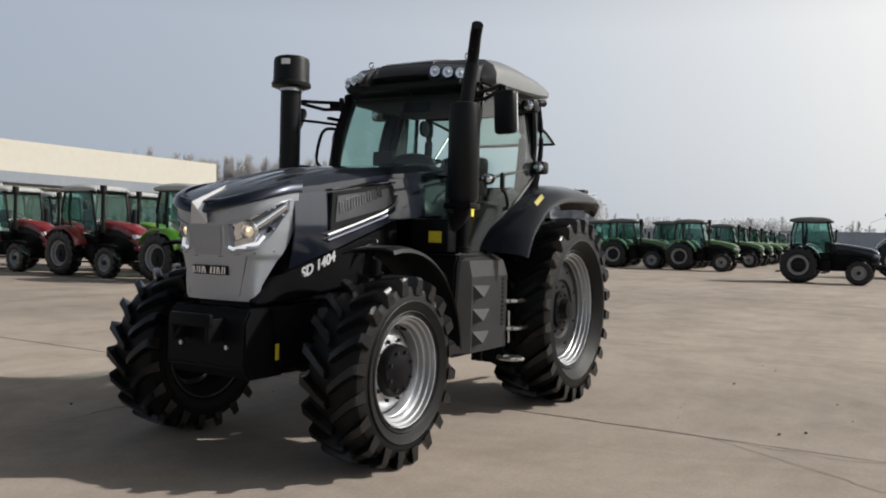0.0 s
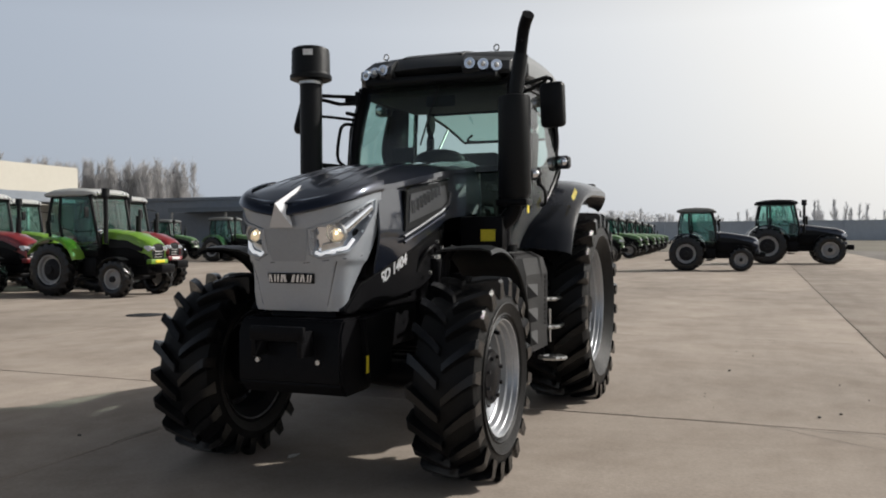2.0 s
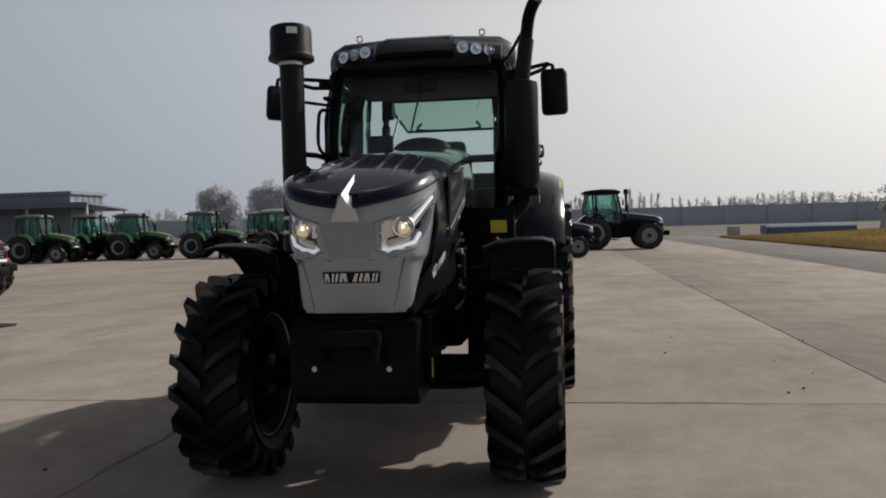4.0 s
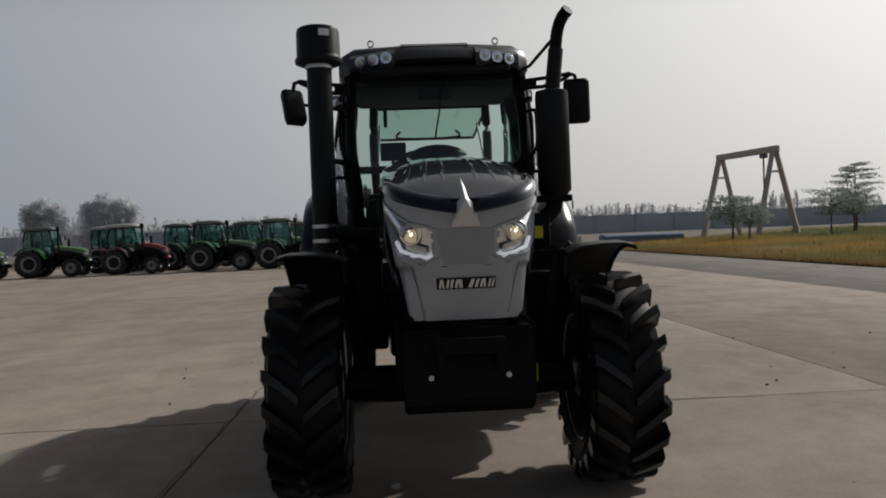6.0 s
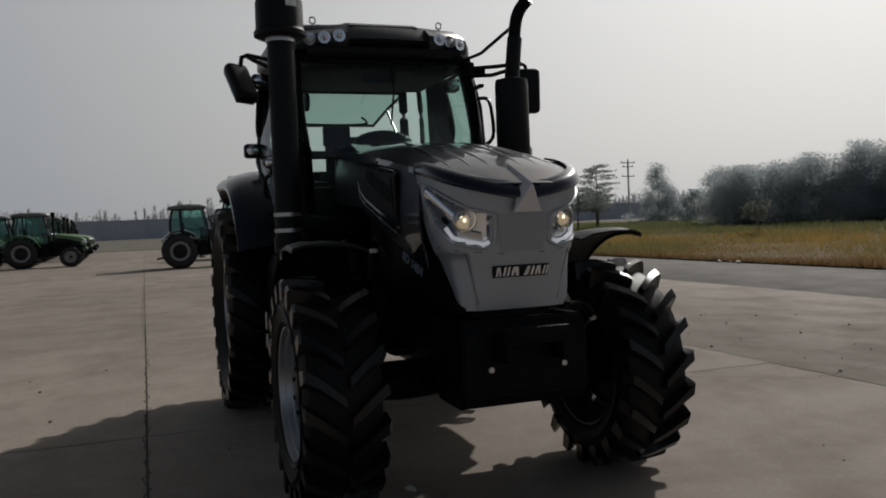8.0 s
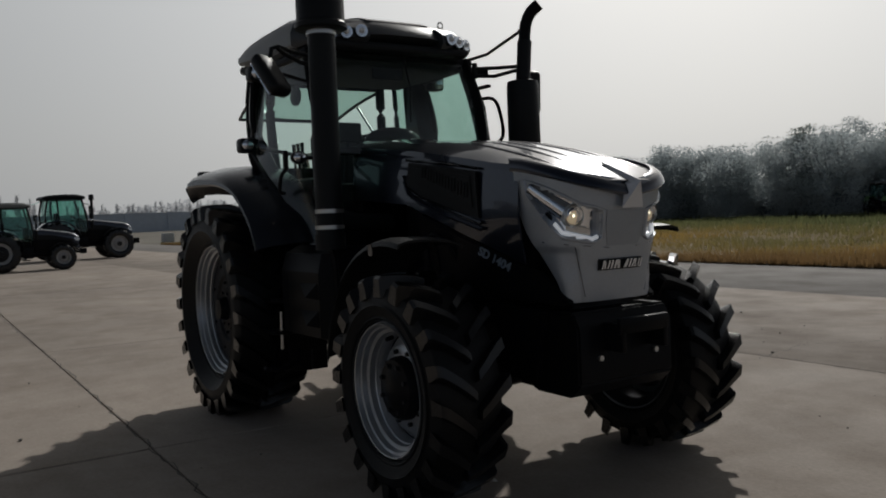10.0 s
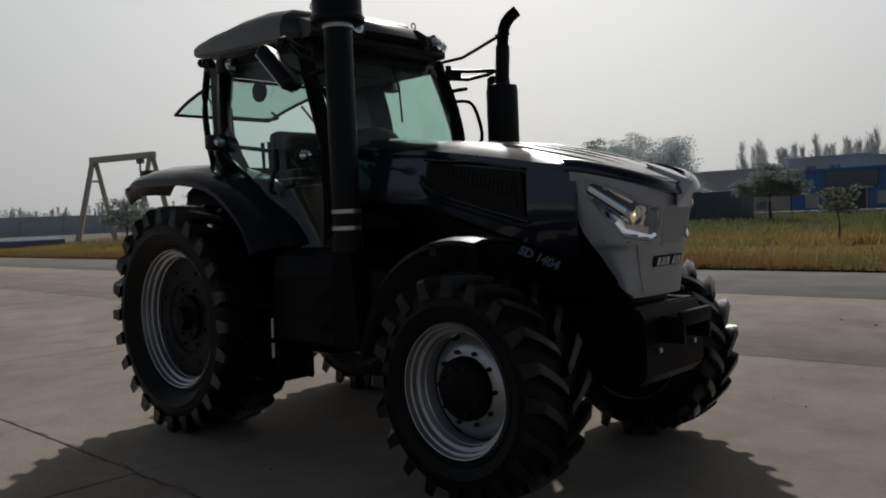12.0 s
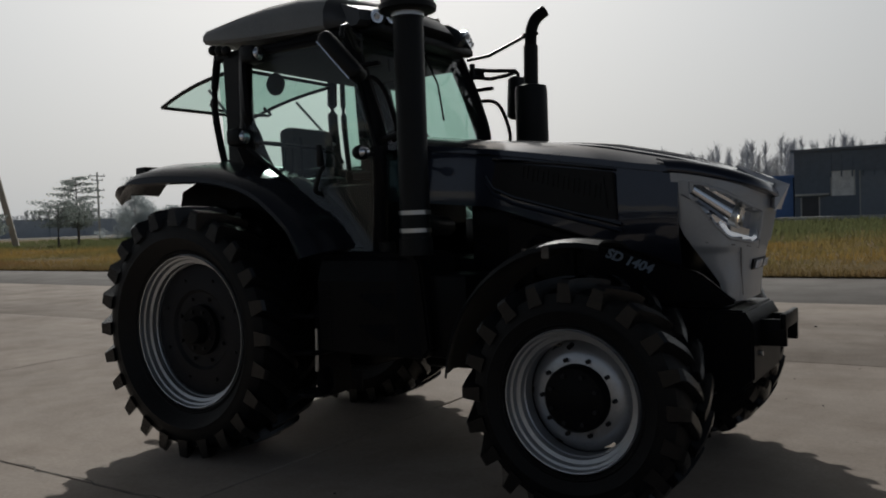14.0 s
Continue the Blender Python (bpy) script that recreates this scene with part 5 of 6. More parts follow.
def parked(paint, label, stack="drum", roof_mat=GREYROOF, k=1.0, base=2.10, rear_R=0.74, front_R=0.50, open_rear=False):
    """A smaller cab tractor; x ahead, rear axle over the origin."""
    t = tagged(root("parked_tractor"), label, "tractor", "parked tractors")
    for sd in (1, -1):
        for name, x, R, hw, rr, lugs, y in (("rear_wheel", 0, rear_R, 0.19, rear_R * 0.56, 18, 0.74), ("front_wheel", base, front_R, 0.14, front_R * 0.55, 15, 0.72)):
            e = root(name, pose(x, sd * y, R - 0.01))
            e.parent = t
            part("tyre", far_tyre(R, hw, rr, lugs), RUBBER, e, "", 30)
            yo = sd * hw * 0.88
            part("rim", lathe(B(), [(rr, yo), (rr - 0.03, yo - sd * 0.01), (rr - 0.05, yo - sd * 0.09), (rr * 0.72, yo - sd * 0.10)], (0, 0, 0), 28), RIMGREY, e, "grey rim")
            part("disc", lathe(B(), [(rr * 0.74, yo - sd * 0.10), (rr * 0.55, yo - sd * 0.06), (rr * 0.4, yo - sd * 0.03), (0, yo - sd * 0.025)], (0, 0, 0), 24), RIMGREY if front_R == R else HUBGREY, e)
            part("hub", lathe(B(), [(rr * 0.30, yo - sd * 0.03), (rr * 0.28, yo + sd * 0.03), (0, yo + sd * 0.035)], (0, 0, 0), 14), HUBGREY, e)
        # fender over the rear wheel
        grid = []
        for i in range(12):
            a = radians(72 - 132 * i / 11)
            r = rear_R + 0.13
            grid.append([(r * math.sin(a) + 0.02, sd * y, rear_R + (r + h) * math.cos(a)) for y, h in ((0.52, 0.02), (0.75, 0.02), (0.92, 0.0), (0.94, -0.06))])
        part("rear_fender", sheet(B(), grid, 0.02), paint, t)
        hl = part("headlight", prism(B(), [(base + 0.40, 1.27), (base + 0.66, 1.245), (base + 0.71, 1.17), (base + 0.66, 1.10), (base + 0.46, 1.19)], sd * 0.14, sd * 0.315, 0.012), CHROME, t, "bright headlight cluster")
        part("lens", ball(B(), (base + 0.70, sd * 0.22, 1.175), 0.045, 0.5, 1, 1, 10, 8), LENS, hl)
        part("hood_stripe", prism(B(), [(1.5, 1.475), (2.0, 1.435), (base + 0.42, 1.335), (base + 0.42, 1.315), (2.0, 1.405), (1.5, 1.445)], sd * 0.345, sd * 0.378, 0.004), paint, t)
        part("window_rail", tube(B(), [(1.16, sd * 0.665, 1.62), (0.7, sd * 0.69, 1.60), (0.16, sd * 0.69, 1.70)], 0.014, 6), TRIM, t)
        part("work_light", ball(B(), (1.12, sd * 0.42, 2.56), 0.05, 0.5, 1, 1, 10, 8), CHROME, t)
        mi = part("mirror", box(B(), 1.20, 1.26, sd * 0.88, sd * 1.0, 1.95, 2.20, 0.02), TRIM, t)
        part("mirror_arm", tube(B(), [(1.05, sd * 0.66, 2.30), (1.22, sd * 0.90, 2.25)], 0.014, 6), TRIM, mi)
        for name, pts in (("front_pillar", [(1.22, sd * 0.50, 1.20), (1.20, sd * 0.58, 1.65), (1.02, sd * 0.60, 2.50)]), ("middle_pillar", [(0.15, sd * 0.62, 1.45), (0.12, sd * 0.68, 1.9), (0.10, sd * 0.60, 2.5)]), ("rear_pillar", [(-0.30, sd * 0.55, 1.35), (-0.34, sd * 0.58, 1.9), (-0.22, sd * 0.56, 2.5)])):
            part(name, tube(B(), bend(pts, 3), 0.04, 6), TRIM, t)
        bm = B()
        slab(bm, [(1.18, sd * 0.56, 1.15), (1.19, sd * 0.60, 1.65), (1.02, sd * 0.61, 2.48), (0.11, sd * 0.62, 2.48), (0.13, sd * 0.66, 1.75), (0.6, sd * 0.64, 1.5), (0.85, sd * 0.58, 1.15)], 0.006)
        part("door", bm, DARKGLASS, t, "green-tinted glass door")
        bm = B()
        slab(bm, [(0.11, sd * 0.66, 1.60), (0.10, sd * 0.61, 2.48), (-0.22, sd * 0.57, 2.48), (-0.33, sd * 0.58, 1.60)], 0.006)
        part("quarter_window", bm, DARKGLASS, t)
        part("side_lamp", ball(B(), (1.35, sd * 0.62, 1.62), 0.055, u=10, v=8), CHROME, t)
        part("hood_vent", prism(B(), [(1.35, 1.20), (2.0, 1.20), (base + 0.45, 1.10), (base + 0.50, 1.18), (1.95, 1.38), (1.4, 1.44)], sd * 0.34, sd * 0.375, 0.01), TRIM, t, "black side panel of the hood")
        part("step", box(B(), 0.78, 1.05, sd * 0.50, sd * 0.80, 0.42, 0.46, 0.008), BLACK, t)
        part("step_panel", box(B(), 0.80, 1.20, sd * 0.42, sd * 0.62, 0.50, 0.95, 0.02), BLACK, t)
        part("front_fender", sheet(B(), [[(base + (front_R + 0.07) * math.sin(radians(a)), sd * y, front_R + (front_R + 0.07) * math.cos(radians(a))) for y in (0.58, 0.72, 0.86)] for a in range(-60, 31, 15)], 0.012), TRIM, t)
    bm = B()
    slab(bm, [(1.22, -0.52, 1.55), (1.22, 0.52, 1.55), (1.03, 0.58, 2.46), (1.03, -0.58, 2.46)], 0.006)
    part("windshield", bm, DARKGLASS, t)
    bm = B()
    if open_rear:
        slab(bm, [(-0.26, -0.5, 2.48), (-0.26, 0.5, 2.48), (-0.95, 0.45, 2.20), (-0.95, -0.45, 2.20)], 0.02)
        part("rear_window", bm, DARKGLASS, t, "rear window swung open")
    else:
        slab(bm, [(-0.34, -0.52, 1.5), (-0.34, 0.52, 1.5), (-0.24, 0.54, 2.46), (-0.24, -0.54, 2.46)], 0.006)
        part("rear_window", bm, DARKGLASS, t)
    # roof with a bowed top and rounded corners
    grid = []
    for x, z, w in ((-0.42, 2.53, 0.60), (-0.40, 2.60, 0.66), (-0.1, 2.66, 0.70), (0.4, 2.69, 0.71), (0.9, 2.67, 0.69), (1.12, 2.62, 0.64), (1.18, 2.56, 0.58), (1.17, 2.52, 0.55)):
        half = [(w - 0.03, 2.49), (w, 2.52), (w - 0.01, (z + 2.5) / 2 + 0.02), (w - 0.10, z), (0, z + 0.015)]
        grid.append([(x, y, zz) for y, zz in half + [(-y, zz) for y, zz in half[-2::-1]]])
    bm = sheet(B(), grid, 0.02)
    part("roof", bm, roof_mat, t, "moulded cab roof")
    part("roof_band", box(B(), -0.36, 1.14, -0.655, 0.655, 2.475, 2.525, 0.02), TRIM, t, "black band under the roof")
    for y in (-0.5, -0.38, 0.38, 0.5):
        part("roof_lamp", ball(B(), (1.165, y, 2.555), 0.042, 0.6, 1, 1, 10, 8), CHROME, t)
    part("headliner", box(B(), -0.25, 1.05, -0.56, 0.56, 2.44, 2.50, 0.02), TRIM, t)
    # hood: a loft with a dropped, rounded nose
    hz = [(1.15, 1.66, 0.36), (1.6, 1.62, 0.36), (2.1, 1.55, 0.35), (base + 0.35, 1.47, 0.33), (base + 0.55, 1.40, 0.30), (base + 0.68, 1.30, 0.25)]
    grid = []
    for x, z, w in hz:
        half = [(w, z - 0.36), (w + 0.01, z - 0.16), (w - 0.03, z - 0.05), (w - 0.12, z), (0, z + 0.015)]
        grid.append([(x, y, zz) for y, zz in half + [(-y, zz) for y, zz in half[-2::-1]]])
    bm = sheet(B(), grid, 0.02)
    part("hood", bm, paint, t, "painted hood")
    part("grille", prism(B(), [(base + 0.40, 1.40), (base + 0.64, 1.30), (base + 0.69, 1.18), (base + 0.62, 0.88), (base + 0.40, 0.86)], -0.25, 0.25, 0.03), TRIM, t, "black front grille")
    for z in (0.96, 1.03, 1.10):
        part("grille_bar", box(B(), base + 0.655, base + 0.675 + (z - 0.96) * 0.1, -0.12, 0.12, z, z + 0.018, 0.003), STEEL, t)
    part("number_plate", box(B(), base + 0.725, base + 0.735, -0.16, 0.16, 0.83, 0.90, 0.003), YELLOW if paint is LIME else WHITE, t, "blank plate on the bumper")
    part("front_weight", box(B(), base + 0.74, base + 0.98, -0.24, 0.24, 0.58, 0.80, 0.03), BLACK, t, "black front weight")
    part("weight_arm", box(B(), base + 0.5, base + 0.76, -0.06, 0.06, 0.62, 0.72, 0.01), BLACK, t)
    part("bumper", box(B(), base + 0.55, base + 0.72, -0.30, 0.30, 0.80, 0.92, 0.03), paint, t)
    part("engine", box(B(), 1.15, base + 0.45, -0.27, 0.27, 0.75, 1.40, 0.04), BLACK, t)
    part("chassis", box(B(), -0.35, base + 0.55, -0.22, 0.22, 0.52, 0.85, 0.05), BLACK, t)
    part("front_axle", cyl(B(), (base, -0.62, front_R), (base, 0.62, front_R), 0.07, seg=12), BLACK, t)
    part("rear_axle", cyl(B(), (0, -0.7, rear_R), (0, 0.7, rear_R), 0.12, seg=14), BLACK, t)
    part("cab_floor", box(B(), -0.30, 1.15, -0.48, 0.48, 0.95, 1.25, 0.03), BLACK, t)
    part("bulkhead", box(B(), 1.10, 1.18, -0.44, 0.44, 1.2, 1.62, 0.02), TRIM, t)
    seat = part("driver_seat", box(B(), 0.15, 0.55, -0.22, 0.22, 1.35, 1.50, 0.05), SEAT, t)
    part("seat_back", box(B(), 0.10, 0.24, -0.22, 0.22, 1.48, 1.95, 0.05), SEAT, seat)
    part("dashboard", box(B(), 0.90, 1.12, -0.25, 0.25, 1.25, 1.72, 0.05), TRIM, t)
    part("steering_wheel", tube(B(), [pose(0.82, 0, 1.74, 0, 30) @ Vector((0.17 * math.cos(q), 0.17 * math.sin(q), 0)) for q in np.linspace(0, 6.283, 17)], 0.016, 6), TRIM, t)
    part("linkage", tube(B(), [(-0.3, 0.3, 0.6), (-0.75, 0.35, 0.45), (-0.95, 0.36, 0.42)], 0.035, 6), BLACK, t)
    part("linkage", tube(B(), [(-0.3, -0.3, 0.6), (-0.75, -0.35, 0.45), (-0.95, -0.36, 0.42)], 0.035, 6), BLACK, t)
    if stack == "drum":
        st = part("air_intake", cyl(B(), (1.42, -0.50, 1.3), (1.42, -0.50, 2.45), 0.055, seg=14), TRIM, t, "black air intake stack")
        part("filter_drum", lathe(B(), [(0, 0), (0.10, 0), (0.11, 0.03), (0.10, 0.06), (0.095, 0.22), (0, 0.23)], (1.42, -0.50, 2.44), 18, "Z"), TRIM, st)
        part("muffler", cyl(B(), (1.60, 0.44, 1.35), (1.60, 0.44, 2.0), 0.07, seg=14), TRIM, t)
    else:
        part("exhaust", tube(B(), bend([(1.35, -0.48, 1.3), (1.35, -0.48, 1.9), (1.36, -0.48, 2.12), (1.40, -0.48, 2.18)], 3), 0.04, 10), TRIM, t)
    t.scale = (k, k, k)
    return t


def stand(x, y, turn=90):
    return pose(x, y, 0, 0, 0, turn)


lime = parked(LIME, "lime green cab tractor parked in a row on concrete", base=1.92, rear_R=0.67, front_R=0.46)
lime.matrix_basis = stand(-9.1, -14.0)
red = parked(RED, "red cab tractor parked in a row on concrete", base=1.95, rear_R=0.67, front_R=0.46)
red.matrix_basis = stand(-9.1, -18.1)
DARKROOF = material("dark_grey_roof", (0.13, 0.135, 0.13), 0.4, 0, 0.1, 5, dust=0.1)
green = parked(GREEN, "dark green cab tractor parked in a row on concrete", roof_mat=DARKROOF, base=2.14)
green.matrix_basis = stand(-37.4, -7.2)
for x, y in ((-9.1, -22.3), (-12.0, -15.9), (-12.0, -24.3)):
    copy_thing(red, stand(x, y))
for x, y in ((-12.0, -20.1),):
    copy_thing(lime, stand(x, y))
copy_thing(red, stand(-37.4, -15.25))
for x, y in ((-37.4, -10.8), (-37.4, -19.6), (-37.4, -24.0), (-41.2, -9.4), (-41.2, -13.4), (-47.0, -7.5), (-52.0, -7.7), (-58.0, -7.9), (-65.0, -8.3), (-74.0, -8.9), (-85.0, -9.6),
             (-34.6, -28.2), (-38.0, -27.0), (-40.5, -25.6), (-38.2, -35.6), (-49.5, -11.6), (-28.9, 60.0)):
    copy_thing(green, stand(x, y))
for x, y in ((-41.2, -17.5), (-45.0, -13.0)):
    copy_thing(red, stand(x, y))
small = parked(PAINT, "small black cab tractor standing alone in the yard", "pipe", DARKROOF, 1.0, 2.25, open_rear=False)
small.matrix_basis = stand(-28.4, -0.35) @ Matrix.Diagonal((0.94, 0.94, 0.96, 1))
large = parked(PAINT, "large black cab tractor with its rear window open", "drum", BLACK, 1.22, 2.35, 0.76, 0.60, True)
large.matrix_basis = stand(-37.8, 2.75, 94) @ Matrix.Diagonal((1.22, 1.2, 1.2, 1))

# ---- buildings ----
CREAM = material("cream_wall_panels", (0.52, 0.49, 0.42), 0.6, 0, 0.05, 0.15, dust=0.15)
GREYSHED = material("grey_steel_cladding", (0.21, 0.24, 0.28), 0.55, 0, 0.12, 0.2, dust=0.2)
# cladding blue lightened, some distance haze put into it
BLUESHED = material("blue_steel_cladding", (0.08, 0.19, 0.46), 0.5, 0, 0.12, 0.2, dust=0.12)
PALE = material("pale_render", (0.50, 0.50, 0.48), 0.7, 0, 0.12, 0.3, dust=0.2)
SLATE = material("dark_slate_cladding", (0.13, 0.16, 0.20), 0.5, 0, 0.15, 0.2, dust=0.2)

# near-black fill: the open gateway's inner shade put into a panel colour
GATE = material("shaded_gate_boards", (0.05, 0.055, 0.065), 0.6, 0, 0.15, 0.4, dust=0.2)
# pale tone of the blocks far back is painted haze
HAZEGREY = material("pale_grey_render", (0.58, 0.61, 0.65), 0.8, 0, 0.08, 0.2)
# pale mottled sheet paints the brightness seen in the opening
BRIGHTPANE = material("milky_window_sheet", (0.74, 0.74, 0.72), 0.4, 0, 0.35, 1.2)


def ribbed(bm, x0, x1, y, z0, z1, out, step=0.9):
    """Upright ribs along a wall that faces +y or -y."""
    x = x0
    while x < x1:
        box(bm, x, x + 0.12, y, y + out, z0, z1)
        x += step
    return bm


def building(name, label, x0, x1, y0, y1, h, wall, roof, openings=(), face="y1", parapet=0.0):
    """A hall with thick walls, a shallow roof and openings let into the front."""
    t = tagged(root(name, pose((x0 + x1) / 2, (y0 + y1) / 2, 0)), label, "building")
    cx, cy = (x0 + x1) / 2, (y0 + y1) / 2

    def b(n, a, mat, parent=t, lab="", bev=0.0):
        return part(n, box(B(), a[0] - cx, a[1] - cx, a[2] - cy, a[3] - cy, a[4], a[5], bev), mat, parent, lab)

    w = 0.3
    b("wall", (x0, x0 + w, y0, y1, 0, h), wall)
    b("wall", (x1 - w, x1, y0, y1, 0, h), wall)
    b("wall", (x0 + w, x1 - w, y0 if face == "y1" else y1 - w, y0 + w if face == "y1" else y1, 0, h), wall)
    ya, yz = (y1 - w, y1) if face == "y1" else (y0, y0 + w)
    cuts = sorted(openings)
    at = x0 + w
    for (a, c, z0, z1, mat) in cuts:
        if a > at:
            b("wall", (at, a, ya, yz, 0, h), wall)
        if z0 > 0:
            b("wall", (a, c, ya, yz, 0, z0), wall)
        b("wall", (a, c, ya, yz, z1, h), wall)
        if mat:
            o = b("door" if z0 == 0 else "window", (a, c, ya + 0.1, yz - 0.12, z0, z1), mat)
            b("frame", (a, a + 0.12, ya + 0.05, yz - 0.02, z0, z1), PALE, o)
            b("frame", (c - 0.12, c, ya + 0.05, yz - 0.02, z0, z1), PALE, o)
        at = c
    b("wall", (at, x1 - w, ya, yz, 0, h), wall)
    b("roof", (x0 - 0.25, x1 + 0.25, y0 - 0.25, y1 + 0.25, h, h + 0.25 + parapet), roof)
    out = (yz if face == "y1" else ya)
    bm = B()
    ribbed(bm, x0 - cx + 0.4, x1 - cx - 0.4, out - cy, h * 0.62, h, 0.05 if face == "y1" else -0.05)
    tagged(part("cladding_rib", bm, wall, t), kind="stuff")
    return t


building("hall", "long white factory hall with a cream parapet", -56, 14, -85, -61.2, 5.7, CREAM, CREAM, [(-50, -46, 0, 3.6, GREYSHED), (-40, -36, 0, 3.6, SLATE), (-30, -26, 0, 3.6, GREYSHED), (-20, -16, 0, 3.6, GREYSHED)], parapet=2.5)
canopy = tagged(root("canopy", pose(-22, -59, 0)), "grey steel canopy along the white hall", "canopy")
part("roof", prism(B(), [(-34, 4.7), (34, 4.7), (34, 4.85), (-34, 4.85)], -2.0, 2.0), GREYSHED, canopy)
part("fascia", box(B(), -34, 34, 1.95, 2.05, 4.75, 5.6), GREYSHED, canopy)
post = None
for i in range(9):
    m = Matrix.Translation((-33 + 8.2 * i, 1.8, 0))
    if post is None:
        post = part("post", box(B(), -0.1, 0.1, -0.1, 0.1, 0, 4.7), PALE, canopy)
        post.matrix_basis = m
    else:
        again(post, m)
building("shed", "low dark grey steel shed", -61, -56, -70, -39.2, 4.95, GREYSHED, GREYSHED, [(-59.5, -57.5, 0, 2.6, SLATE)])
lean = tagged(root("carport", pose(-54.6, -41.5, 0)), "open dark steel carport against the grey shed", "carport")
part("roof", prism(B(), [(-5.0, 3.55), (1.2, 4.0), (1.2, 4.15), (-5.0, 3.7)], -6.0, 5.4), SLATE, lean)
part("fascia", box(B(), 1.15, 1.3, -6.0, 5.4, 3.75, 4.15), SLATE, lean)
for y in (-5.8, 0.0, 5.2):
    part("post", box(B(), 0.9, 1.06, y - 0.08, y + 0.08, 0, 3.95), PALE, lean)
part("post", box(B(), -4.8, -4.64, 5.12, 5.28, 0, 3.6), PALE, lean)
wall = tagged(root("perimeter_wall", pose(-240, 0, 0)), "long grey perimeter wall in the distance", "wall", kind="structure")
# wall colour lifted and blued to paint in distance haze
HAZED_WALL = material("pale_grey_concrete_wall", (0.46, 0.50, 0.55), 0.8, 0, 0.1, 0.1)
part("wall", box(B(), -0.3, 0.3, -180, 260, 0, 5.2), HAZED_WALL, wall)
part("coping", box(B(), -0.5, 0.5, -180, 260, 5.2, 5.5), HAZED_WALL, wall)
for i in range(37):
    part("pier", box(B(), 0.3, 0.7, -180 + 12 * i, -179.2 + 12 * i, 0, 5.25), HAZED_WALL, wall)
building("blue_hall", "low blue steel workshop with a dark gateway and pale windows", -25.3, -10.7, 80, 96, 4.2, BLUESHED, BLUESHED, [(-24.0, -22.7, 0.7, 2.1, PALE), (-22.4, -18.3, 0, 2.4, GATE), (-17.5, -16.1, 0.9, 2.1, PALE), (-15.6, -14.0, 0.9, 2.1, PALE)], face="y0")
sign = tagged(root("fascia_panel", pose(-19.6, 79.9, 0)), "dark blank panel over the workshop gateway", "panel")
part("board", box(B(), -2.3, 2.3, -0.08, 0.04, 2.62, 4.15, 0.02), SLATE, sign)
part("ledge", box(B(), -2.6, 1.9, -0.35, 0.04, 2.42, 2.58, 0.02), PALE, sign)
building("dark_hall", "dark steel hall with a bright window over a pale ledge", -10.4, 30, 79, 110, 6.5, SLATE, SLATE, [(-9.9, -8.2, 0, 2.25, GATE), (-7.3, -5.2, 2.3, 4.6, BRIGHTPANE), (-4.9, 10, 0, 4.5, GREYSHED)], face="y0")
ledge = tagged(root("ledge", pose(-8.8, 78.8, 0)), "pale ledge along the dark hall", "ledge")
part("slab", box(B(), -1.5, 1.4, -0.2, 0.2, 2.38, 2.58, 0.02), PALE, ledge)
building("annex", "low pale outbuilding beside the blue workshop", -30.2, -25.6, 80.5, 88, 2.0, PALE, SLATE, [(-29.2, -27.9, 0.7, 1.5, GREYSHED)], face="y0")
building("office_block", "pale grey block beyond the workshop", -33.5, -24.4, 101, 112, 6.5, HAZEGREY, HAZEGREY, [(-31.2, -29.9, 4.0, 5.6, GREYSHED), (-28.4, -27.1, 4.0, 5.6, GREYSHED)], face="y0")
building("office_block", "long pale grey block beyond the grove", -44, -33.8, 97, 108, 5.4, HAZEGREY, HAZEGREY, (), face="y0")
kerb = tagged(part("kerb", box(B(), -30, 40, 73.8, 74.4, 0, 0.5, 0.05), PALE), "pale concrete kerb before the halls", "kerb", kind="structure")
for x0, x1, mat in ((-28.2, -22.2, SLATE), (-34.6, -28.6, SLATE), (-41.0, -35.0, SLATE)):
    c = tagged(root("container", pose((x0 + x1) / 2, 62, 0)), "dark steel shipping container in the grass", "container")
    hw = (x1 - x0) / 2
    part("body", box(B(), -hw, hw, -1.2, 1.2, 0.1, 2.5, 0.04), mat, c)
    bm = B()
    for i in range(int(hw * 2 / 0.3)):
        box(bm, -hw + 0.1 + 0.3 * i, -hw + 0.22 + 0.3 * i, -1.24, -1.18, 0.2, 2.4)
    tagged(part("corrugation", bm, mat, c), kind="stuff")
pv = tagged(root("white_box", pose(-70.5, 16.6, 0)), "white crate and blue tarpaulin by the far grass", "crate")
part("crate", box(B(), -0.45, 0.45, -0.5, 0.5, 0, 0.85, 0.05), PALE, pv)
tp = tagged(root("tarpaulin_stack", pose(-74, 24, 0)), "stack under a blue tarpaulin", "stack")
part("cover", prism(B(), [(-1.2, 0), (-1.2, 0.6), (-0.9, 0.85), (0.9, 0.8), (1.2, 0.6), (1.2, 0)], -4, 4, 0.05), material("faded_blue_tarpaulin", (0.12, 0.19, 0.30), 0.6, 0, 0.2, 1, dust=0.3), tp)

car = tagged(root("car", pose(-55, 81, 0, 0, 0, 20)), "small pale car parked beyond the grass", "car")
CARPAINT = material("pale_car_paint", (0.62, 0.64, 0.66), 0.25, 0, 0.05, 2, coat=0.5)
part("body", prism(B(), [(-2.1, 0.35), (-2.15, 0.75), (-1.5, 0.92), (-0.7, 1.42), (1.2, 1.45), (1.85, 0.98), (2.1, 0.8), (2.1, 0.35)], -0.8, 0.8, 0.08), CARPAINT, car)
